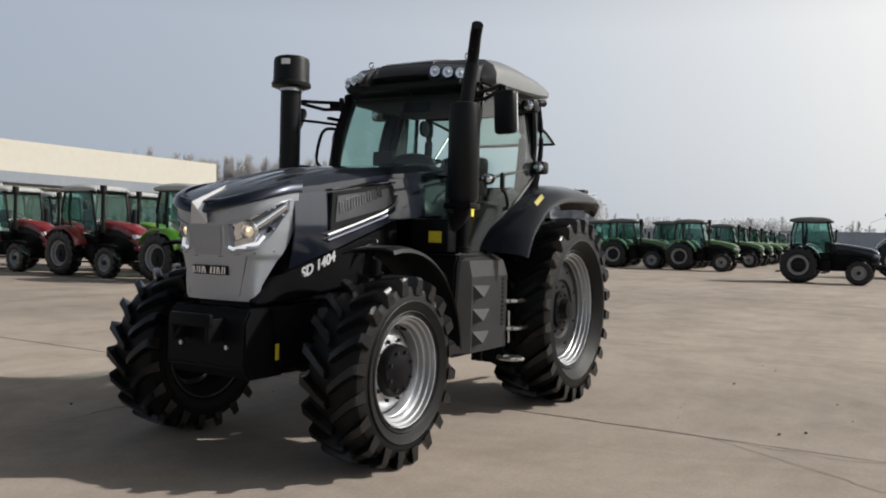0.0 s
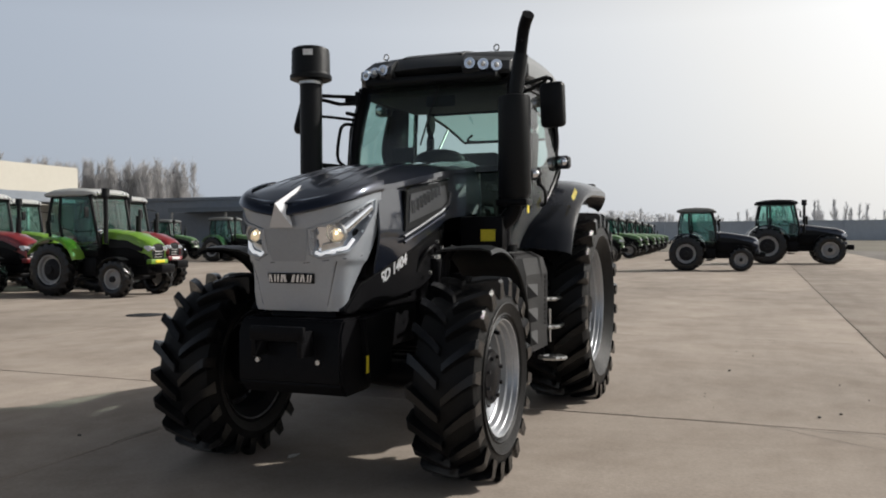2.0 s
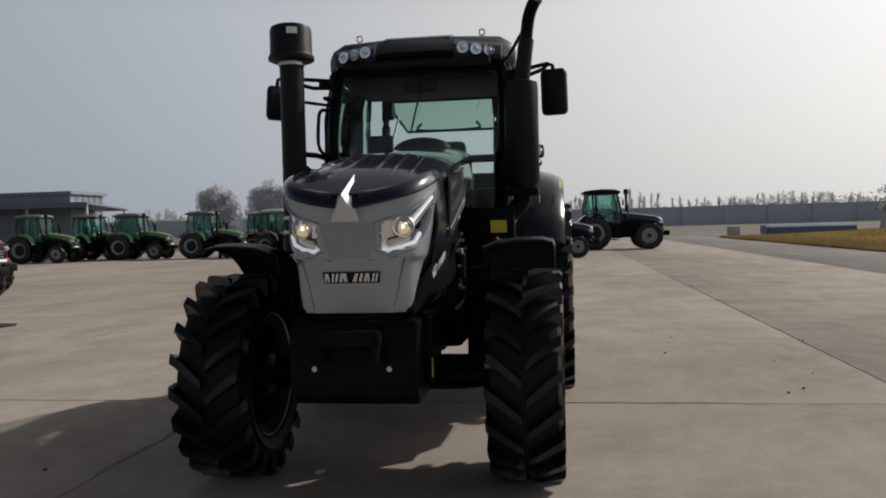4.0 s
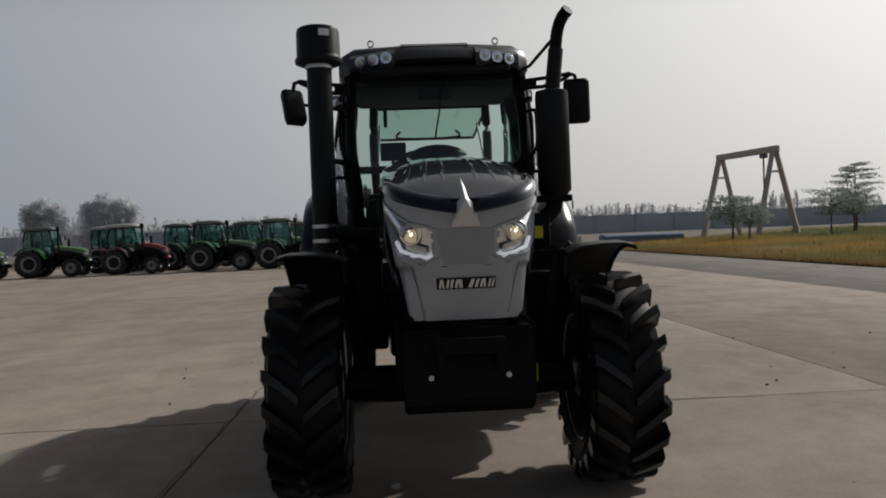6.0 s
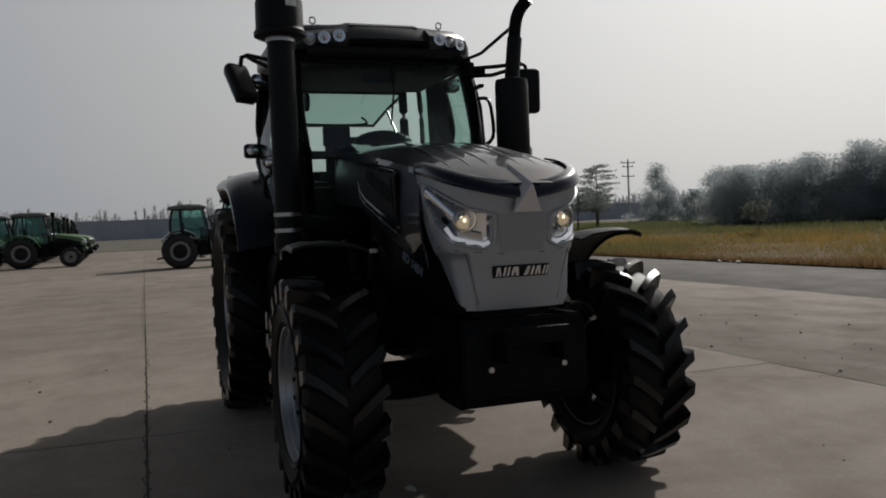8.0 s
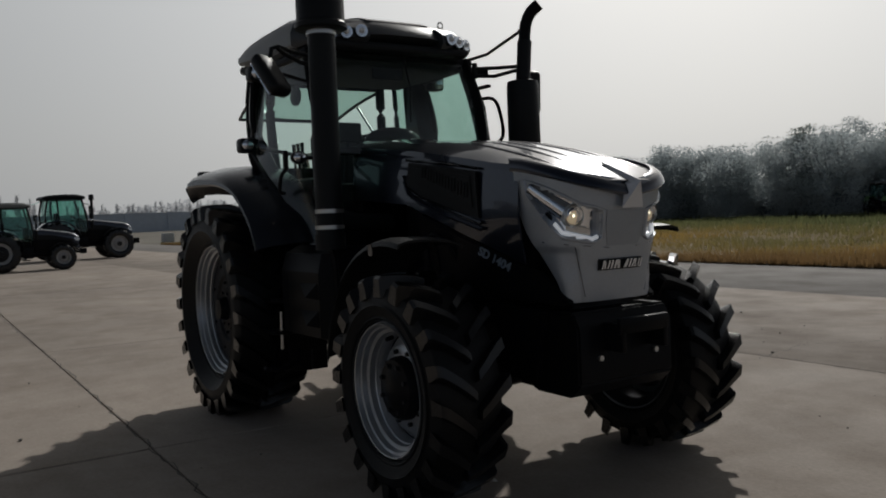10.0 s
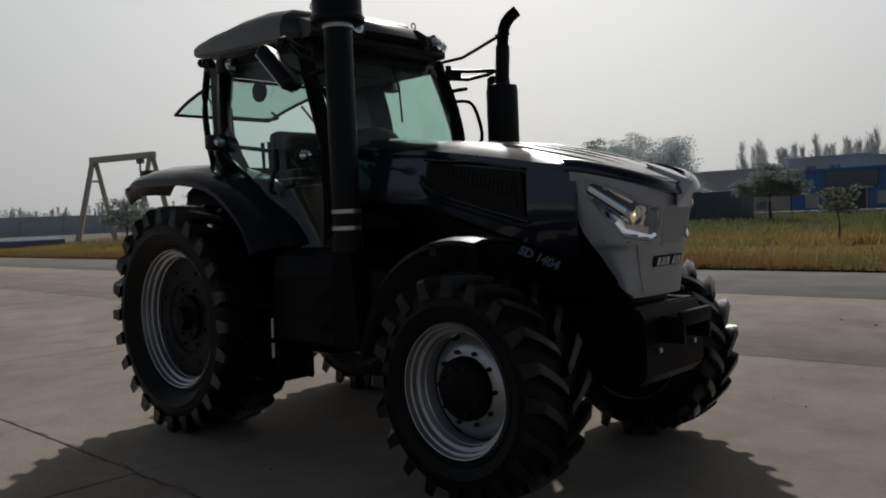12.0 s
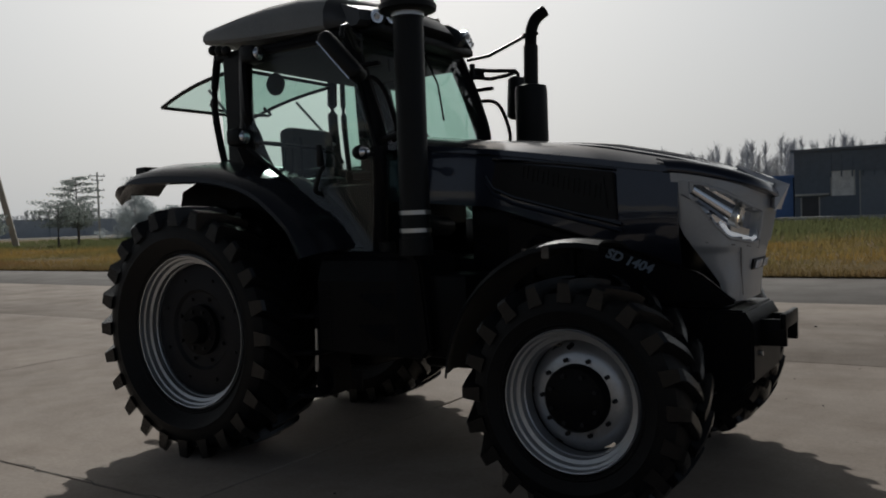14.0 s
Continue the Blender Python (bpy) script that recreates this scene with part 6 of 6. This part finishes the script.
for sd in (1, -1):
    part("side_window", prism(B(), [(-1.2, 0.98), (-0.65, 1.34), (1.1, 1.37), (1.55, 1.0)], sd * 0.795, sd * 0.81), TRIM, car)
    for x in (-1.35, 1.3):
        part("wheel", cyl(B(), (x, sd * 0.62, 0.31), (x, sd * 0.83, 0.31), 0.31, seg=18), RUBBER, car)
part("windshield", slab(B(), [(-1.46, -0.68, 0.96), (-1.46, 0.68, 0.96), (-0.76, 0.62, 1.40), (-0.76, -0.62, 1.40)], 0.02), TRIM, car)

# gantry crane frame
RUST = material("faded_yellow_steel", (0.56, 0.52, 0.46), 0.6, 0.2, 0.2, 2, dust=0.3)
g = tagged(root("gantry", pose(-85.6, 40.1, 0, 0, 0, 14.6)), "weathered steel gantry frame on splayed legs", "gantry")
part("beam", box(B(), -5.2, 5.2, -0.32, 0.32, 9.1, 9.8, 0.04), RUST, g)
for sd in (1, -1):
    for q in (1, -1):
        part("leg", tube(B(), [(sd * 4.7, q * 0.25, 9.2), (sd * 4.9, q * 2.6, 0.0)], [0.36, 0.42], 4), RUST, g)
    part("cross_tie", tube(B(), [(sd * 4.75, -0.85, 7.0), (sd * 4.75, 0.85, 7.0)], 0.12, 4), RUST, g)
part("hoist", box(B(), 2.6, 3.3, -0.3, 0.3, 8.6, 9.1, 0.04), SLATE, g)
part("cable", cyl(B(), (2.9, 0, 4.6), (2.9, 0, 8.7), 0.10, seg=8), SLATE, g)

# pole
p = tagged(root("utility_pole", pose(-120, 80, 0)), "concrete utility pole with crossarms", "pole")
part("shaft", cyl(B(), (0, 0, 0), (0, 0, 11.3), 0.2, 0.13, 12), PALE, p)
for z, w in ((10.6, 1.5), (9.9, 1.1), (8.2, 1.3)):
    part("crossarm", box(B(), -0.08, 0.08, -w, w, z, z + 0.14), SLATE, p)
    for q in (-0.85, 0, 0.85):
        part("insulator", cyl(B(), (0, q * w, z + 0.12), (0, q * w, z + 0.4), 0.06, seg=8), PALE, p)

# ---- trees ----
# bark lightened for the grove, haze put into its colour
HAZED_BARK = material("pale_grey_bark", (0.26, 0.255, 0.25), 0.9, 0, 0.25, 3, 0.4, 20)
BARK = material("grey_brown_bark", (0.11, 0.095, 0.08), 0.9, 0, 0.25, 3, 0.4, 20)


# needles painted paler than real, distance haze in the colour
NEEDLE = foliage("dark_pine_needles", (0.24, 0.275, 0.255), 0.20, 0.8)
LEAF = foliage("dull_green_leaves", (0.14, 0.155, 0.125), 0.4, 0.4)
# leaf colours raised far above real foliage to carry distance haze
HAZED_LEAF = foliage("pale_dusty_leaves", (0.47, 0.515, 0.525), 0.08, 0.3, 0.6)
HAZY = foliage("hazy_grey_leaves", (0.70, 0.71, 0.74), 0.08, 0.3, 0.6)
TWIG = material("bare_grey_twigs", (0.43, 0.42, 0.42), 0.9, 0, 0.25, 0.5)


def leaves(name, centres, spread, count, size, mat, parent, seed):
    """Many small leaf faces in clumps round the given centres."""
    r = np.random.default_rng(seed)
    c = np.array(centres)
    idx = r.integers(0, len(c), count)
    sp = np.array(spread)
    p = c[idx] + np.clip(r.normal(0, 1, (count, 3)), -1.5, 1.5) * sp
    d1 = r.normal(0, 1, (count, 3))
    d1 /= np.linalg.norm(d1, axis=1)[:, None]
    d2 = r.normal(0, 1, (count, 3))
    d2 /= np.linalg.norm(d2, axis=1)[:, None]
    s = size * r.uniform(0.5, 1.4, (count, 1))
    v = np.stack([p - d1 * s, p + d2 * s * 0.6, p + d1 * s, p - d2 * s * 0.6], 1).reshape(-1, 3)
    v[:, 2] = np.maximum(v[:, 2], 0.05)
    me = bpy.data.meshes.new(name)
    me.from_pydata(v.tolist(), [], np.arange(count * 4).reshape(-1, 4).tolist())
    me.materials.append(mat)
    ob = new(name, me)
    ob.parent = parent
    ob["kind"] = "stuff"
    return ob


def tree(x, y, h, crown, label, seed, name="tree", mat=None, spread=0.5, trunk=None, count=1500, size=0.16, low=0.35, flat=0.45, clumps=0, bark=None):
    """Trunk, limbs and a crown of small leaves; crown gives the half width at a height share."""
    r = random.Random(seed)
    t = tagged(root(name, pose(x, y, 0)), label, "tree")
    tr = trunk or h * 0.025
    part("trunk", tube(B(), bend([(0, 0, -0.05), (r.uniform(-.1, .1), r.uniform(-.1, .1), h * 0.35), (r.uniform(-.2, .2), r.uniform(-.2, .2), h * 0.7), (0, 0, h * 0.95)], 3), [tr * (1 - 0.85 * i / 9) for i in range(10)], 8), bark or BARK, t)
    ends = []
    bm = B()
    n = int(14 + h * 2)
    for i in range(n):
        f = low + (0.97 - low) * (i + r.random() * 0.7) / n
        a = i * 2.4 + r.uniform(-0.5, 0.5)
        w = crown(f) * h * r.uniform(0.65, 1.1)
        e = Vector((w * math.cos(a), w * math.sin(a), f * h + w * r.uniform(-0.05, 0.25)))
        s = Vector((0, 0, f * h - 0.08 * h * (1 - f)))
        tube(bm, [s, (s + e) / 2 + Vector((0, 0, 0.03 * h)), e], [tr * 0.3, tr * 0.2, tr * 0.06], 5)
        ends += [e, s + (e - s) * 0.7, s + (e - s) * 0.45]
    part("branchwork", bm, bark or BARK, t)["kind"] = "stuff"
    # a full crown: clumps of leaves throughout the outline, with gaps between them
    if clumps:
        ends = []
    most = max(crown(low + (0.98 - low) * i / 20) for i in range(21))
    while len(ends) < clumps:
        f = low + (0.98 - low) * r.random()
        if r.random() > (crown(f) / most) ** 1.4 + 0.03:
            continue
        a, w = r.uniform(0, 6.28), crown(f) * h * math.sqrt(r.random()) * r.uniform(0.85, 1.12)
        ends.append(Vector((w * math.cos(a), w * math.sin(a), f * h)))
    leaves("crown", [tuple(e) for e in ends], (spread, spread, spread * flat), count, size, mat or LEAF, t, seed)
    return t


tree(-75.2, 47, 7.4, lambda f: 0.36 * max(0.15, 1 - abs(f - 0.62) * 1.5), "tall pine with layered branches in dry grass", 1, "pine", NEEDLE, 0.42, 0.14, 3600, 0.11, 0.30, 0.22)
for k, (x, y, h) in enumerate(((-70, 41.5, 4.4), (-72.5, 45.2, 4.0), (-58, 26.8, 3.6), (-61, 29.5, 3.0))):
    tree(x, y, h, lambda f: 0.62 * max(0.2, 1 - abs(f - 0.7) * 1.2), "low spreading pine in dry grass", 11 + k, "pine", NEEDLE, 0.40, 0.12, 2600, 0.10, 0.45, 0.3)
tree(-17.0, 53.4, 3.95, lambda f: 0.64 * max(0.25, 1 - abs(f - 0.66) * 1.6), "spreading pine with a flat crown", 21, "pine", NEEDLE, 0.34, 0.13, 12000, 0.085, 0.52, 0.5, 60)
tree(-50, 55, 4.0, lambda f: 0.7 * max(0.2, 1 - abs(f - 0.75) * 1.2), "spreading pine with a flat crown", 22, "pine", NEEDLE, 0.36, 0.12, 4200, 0.085, 0.5, 0.3)
tree(-29.5, 29.8, 1.85, lambda f: 0.40, "young sapling with a small round crown", 23, "sapling", LEAF, 0.18, 0.04, 700, 0.08, 0.55)
tree(-3.9, 25.8, 1.9, lambda f: 0.36, "young sapling with a small round crown", 24, "sapling", LEAF, 0.16, 0.04, 600, 0.08, 0.55)


def dome(q):
    """Half width of a broad crown at a height share."""
    return 0.46 * math.sqrt(max(0.02, 1 - ((q - 0.42) / 0.60) ** 2))


tree(-36.6, 62.0, 7.8, lambda f: float(np.interp(f, [0.2, 0.36, 0.55, 0.66, 0.76, 0.88, 1.0], [0.28, 0.33, 0.27, 0.13, 0.20, 0.17, 0.05])), "tall dark pine with cloud-like boughs before the grove", 31, "pine", NEEDLE, 0.36, 0.14, 16000, 0.09, 0.22, 0.6, 85)
tree(-41.7, 78.6, 9.9, lambda f: 0.26 * (1.25 - f), "tall tree that rises from the grove", 32, "tree", HAZED_LEAF, 0.46, 0.10, 15000, 0.10, 0.1, 0.8, 80, HAZED_BARK)
tree(-38, 80, 8.4, lambda f: 0.26 * (1.25 - f), "tall tree that rises from the grove", 33, "tree", HAZED_LEAF, 0.46, 0.10, 13000, 0.10, 0.1, 0.8, 70, HAZED_BARK)
tree(-101, 73, 8.8, lambda f: 0.50 * (1.12 - f), "broad cone-shaped tree beyond the grass", 25, "tree", HAZED_LEAF, 0.55, 0.12, 22000, 0.11, 0.04, 0.8, 130, HAZED_BARK)
tree(-96, 76, 4.6, dome, "low round tree beyond the grass", 26, "tree", HAZED_LEAF, 0.42, 0.15, 6000, 0.16, 0.05, 0.7, 50)
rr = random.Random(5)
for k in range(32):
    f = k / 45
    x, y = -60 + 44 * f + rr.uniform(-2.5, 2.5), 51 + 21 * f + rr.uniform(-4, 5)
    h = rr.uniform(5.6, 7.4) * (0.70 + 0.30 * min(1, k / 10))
    tree(x, y, h, dome, "leafy tree of a dense grove", 40 + k, "tree", HAZED_LEAF, 0.52, 0.08, 13000, 0.095, 0.04, 0.8, 80, HAZED_BARK)
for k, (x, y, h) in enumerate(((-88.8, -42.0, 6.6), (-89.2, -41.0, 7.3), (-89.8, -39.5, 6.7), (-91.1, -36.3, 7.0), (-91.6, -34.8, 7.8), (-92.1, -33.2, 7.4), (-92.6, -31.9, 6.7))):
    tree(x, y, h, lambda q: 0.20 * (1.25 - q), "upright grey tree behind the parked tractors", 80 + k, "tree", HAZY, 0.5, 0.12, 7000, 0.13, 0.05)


def bare_wood(name, label, spots, seed, mat=None, twigs=26, stout=1.0):
    """Leafless poplars: upright trunks with steep thin branches, as one far wood."""
    r = random.Random(seed)
    vs, fs = [], []

    def stick(p, q, a, b):
        n = len(vs)
        for c, w in ((p, a * stout), (q, b * stout)):
            for i in range(3):
                t = 2.1 * i
                vs.append((c[0] + w * math.cos(t), c[1] + w * math.sin(t), c[2]))
        fs.extend([(n, n + 1, n + 4, n + 3), (n + 1, n + 2, n + 5, n + 4), (n + 2, n, n + 3, n + 5)])

    for x, y, h in spots:
        stick((x, y, -0.05), (x + r.uniform(-.2, .2), y + r.uniform(-.2, .2), h), h * 0.014, 0.02)
        for k in range(twigs):
            f = r.uniform(0.18, 0.95)
            a = r.uniform(0, 6.28)
            l = h * 0.30 * (1.1 - f) * r.uniform(0.6, 1.2)
            e = (x + l * 0.55 * math.cos(a), y + l * 0.55 * math.sin(a), f * h + l)
            stick((x, y, f * h), e, h * 0.005, 0.012)
            for q in range(3):
                g2 = r.uniform(0.3, 0.9)
                s = (x + (e[0] - x) * g2, y + (e[1] - y) * g2, f * h + l * g2)
                stick(s, (s[0] + r.uniform(-.5, .5), s[1] + r.uniform(-.5, .5), s[2] + r.uniform(0.3, 1.1)), 0.03, 0.01)
    me = bpy.data.meshes.new(name)
    me.from_pydata(vs, [], fs)
    me.materials.append(mat or TWIG)
    return tagged(new(name, me), label, "trees", kind="stuff")


rp = random.Random(8)
# twigs paled and made translucent, haze put into the colour
HAZED_TWIG = foliage("pale_leafy_twigs", (0.74, 0.74, 0.75), 0.10, 0.5, 0.5)
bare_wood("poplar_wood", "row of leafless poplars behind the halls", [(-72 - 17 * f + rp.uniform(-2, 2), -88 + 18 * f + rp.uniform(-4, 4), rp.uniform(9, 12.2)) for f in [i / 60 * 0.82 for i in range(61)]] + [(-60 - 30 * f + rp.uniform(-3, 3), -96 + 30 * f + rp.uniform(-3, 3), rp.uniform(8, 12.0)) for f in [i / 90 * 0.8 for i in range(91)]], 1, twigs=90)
bare_wood("poplar_wood", "leafless poplars beyond the blue workshop", [(-45 + 75 * f + rp.uniform(-1, 1), 116 + rp.uniform(-6, 6), rp.uniform(7, 10.8)) for f in [i / 170 for i in range(171)]], 2, HAZED_TWIG, 60, 1.4)
# horizon belt coloured pale grey in place of aerial haze
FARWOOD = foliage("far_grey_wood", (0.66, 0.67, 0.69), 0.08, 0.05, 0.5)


def far_wood(name, label, pts, hmin, hmax, seed, mat):
    """A distant belt of trees as a dense crowd of leaf clumps."""
    r = np.random.default_rng(seed)
    cs = []
    for (x0, y0), (x1, y1) in zip(pts, pts[1:]):
        L = math.hypot(x1 - x0, y1 - y0)
        for i in range(int(L / 1.1)):
            f = r.random()
            h = r.uniform(hmin, hmax) * (0.80 + 0.24 * math.sin(f * L * 0.085) * math.sin(f * L * 0.031 + 1))
            x, y = x0 + (x1 - x0) * f + r.normal(0, 2), y0 + (y1 - y0) * f + r.normal(0, 2)
            for q in np.linspace(0.05, 0.93, 9):
                cs.append((x, y, h * q))
    return tagged(leaves(name, cs, (1.1, 1.1, 0.6), len(cs) * 20, 0.45, mat, None, seed), label, "trees", kind="stuff")


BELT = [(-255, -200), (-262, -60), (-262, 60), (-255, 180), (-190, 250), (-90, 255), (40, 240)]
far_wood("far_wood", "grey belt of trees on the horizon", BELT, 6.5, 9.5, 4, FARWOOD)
spots = []
for (x0, y0), (x1, y1) in zip(BELT, BELT[1:]):
    for i in range(int(math.hypot(x1 - x0, y1 - y0) / 1.15)):
        f = rp.random()
        y = y0 + (y1 - y0) * f
        spots.append((x0 + (x1 - x0) * f + rp.uniform(-6, 6), y, rp.uniform(8.0, 12.0) * (0.84 + 0.20 * math.sin(y * 0.085) * math.sin(y * 0.031 + 1))))
bare_wood("far_poplars", "hazy row of tall poplars on the horizon", spots, 6, HAZED_TWIG, 34, 2.6)

# ---- small things on the yard ----
CRACK = material("dark_crack", (0.12, 0.105, 0.09), 0.95, 0, 0.3, 8)
rc = random.Random(12)


def crack(pts, w):
    """A jagged open crack lying in the concrete."""
    line = []
    for (x0, y0), (x1, y1) in zip(pts, pts[1:]):
        n = max(3, int(math.hypot(x1 - x0, y1 - y0) / 0.12))
        for i in range(n):
            f = i / n
            line.append((x0 + (x1 - x0) * f + rc.uniform(-0.03, 0.03), y0 + (y1 - y0) * f + rc.uniform(-0.03, 0.03)))
    bm = B()
    rows = []
    for i, (x, y) in enumerate(line):
        q = w * rc.uniform(0.4, 1.2)
        dx, dy = line[min(i + 1, len(line) - 1)][0] - line[max(i - 1, 0)][0], line[min(i + 1, len(line) - 1)][1] - line[max(i - 1, 0)][1]
        l = math.hypot(dx, dy) or 1
        rows.append([(x - dy / l * q, y + dx / l * q, 0.0045), (x + dy / l * q, y - dx / l * q, 0.0045)])
    sheet(bm, rows)
    tagged(part("crack", bm, CRACK, yard), kind="stuff")


crack([(0.72, 1.1), (0.74, 2.4), (0.85, 3.3), (0.74, 3.9)], 0.0050)
crack([(0.75, 2.45), (1.5, 3.6), (1.3, 4.6), (1.9, 5.6)], 0.0040)
crack([(-4.66, -1.7), (-4.70, 1.2), (-4.62, 3.8)], 0.0070)
crack([(-20, -1.76), (-9, -1.80), (-3, -1.74), (3.0, -1.76)], 0.0070)
crack([(-18, 3.8), (-7, 3.83), (3, 3.8)], 0.0060)
crack([(-4.2, 0.0), (-4.1, 1.5), (-4.6, 3.0)], 0.0035)
STONE = material("small_stones", (0.10, 0.09, 0.08), 0.9, 0, 0.3, 20)
for k in range(70):
    bm = B()
    x, y, s = rc.uniform(-4, 4.6), rc.uniform(1.6, 7.0), rc.choice((0.005, 0.006, 0.008, 0.010, 0.016))
    if k < 12:
        x, y = rc.uniform(-4, 3.0), rc.uniform(-3.4, -1.2)
    bmesh.ops.create_icosphere(bm, subdivisions=1, radius=s, matrix=Matrix.Translation((0, 0, 0.003 + s * 0.5)) @ Matrix.Diagonal((rc.uniform(0.8, 1.6), 1, 0.6, 1)))
    tagged(part("pebble", bm, STONE), "small dark stone lying on the concrete", "stone", "pebbles").matrix_basis = Matrix.Translation((x, y, 0.002))
bm = B()
cyl(bm, (0, 0, 0), (0, 0, 0.012), 0.33, seg=24)
tagged(part("manhole_cover", bm, HUBGREY), "dark iron manhole cover in the concrete", "manhole").matrix_basis = Matrix.Translation((-4.9, -8.2, 0.003))

SPLASH = material("white_paint_spot", (0.70, 0.69, 0.66), 0.8, 0, 0.2, 30)
for x, y, r in ((2.71, -0.40, 0.055),):
    bm = B()
    ring = [bm.verts.new((r * (1 + 0.25 * math.sin(3 * q) + 0.15 * math.cos(5 * q)) * math.cos(q), 0.5 * r * math.sin(q), 0.0)) for q in np.linspace(0, 6.0, 18)]
    bm.faces.new(ring)
    tagged(part("paint_spot", bm, SPLASH, yard), kind="stuff").matrix_basis = Matrix.Translation((x, y, 0.0065))
for x, y, s in ((-12.3, 13.62, 0.06), (-11.9, 13.66, 0.04), (-11.5, 13.60, 0.07)):
    bm = B()
    bmesh.ops.create_icosphere(bm, subdivisions=1, radius=s, matrix=Matrix.Diagonal((1.3, 1, 0.6, 1)))
    tagged(part("pale_stone", bm, SPLASH), "pale broken stone at the edge of the grass", "stone", "pale stones").matrix_basis = Matrix.Translation((x, y, s * 0.55))
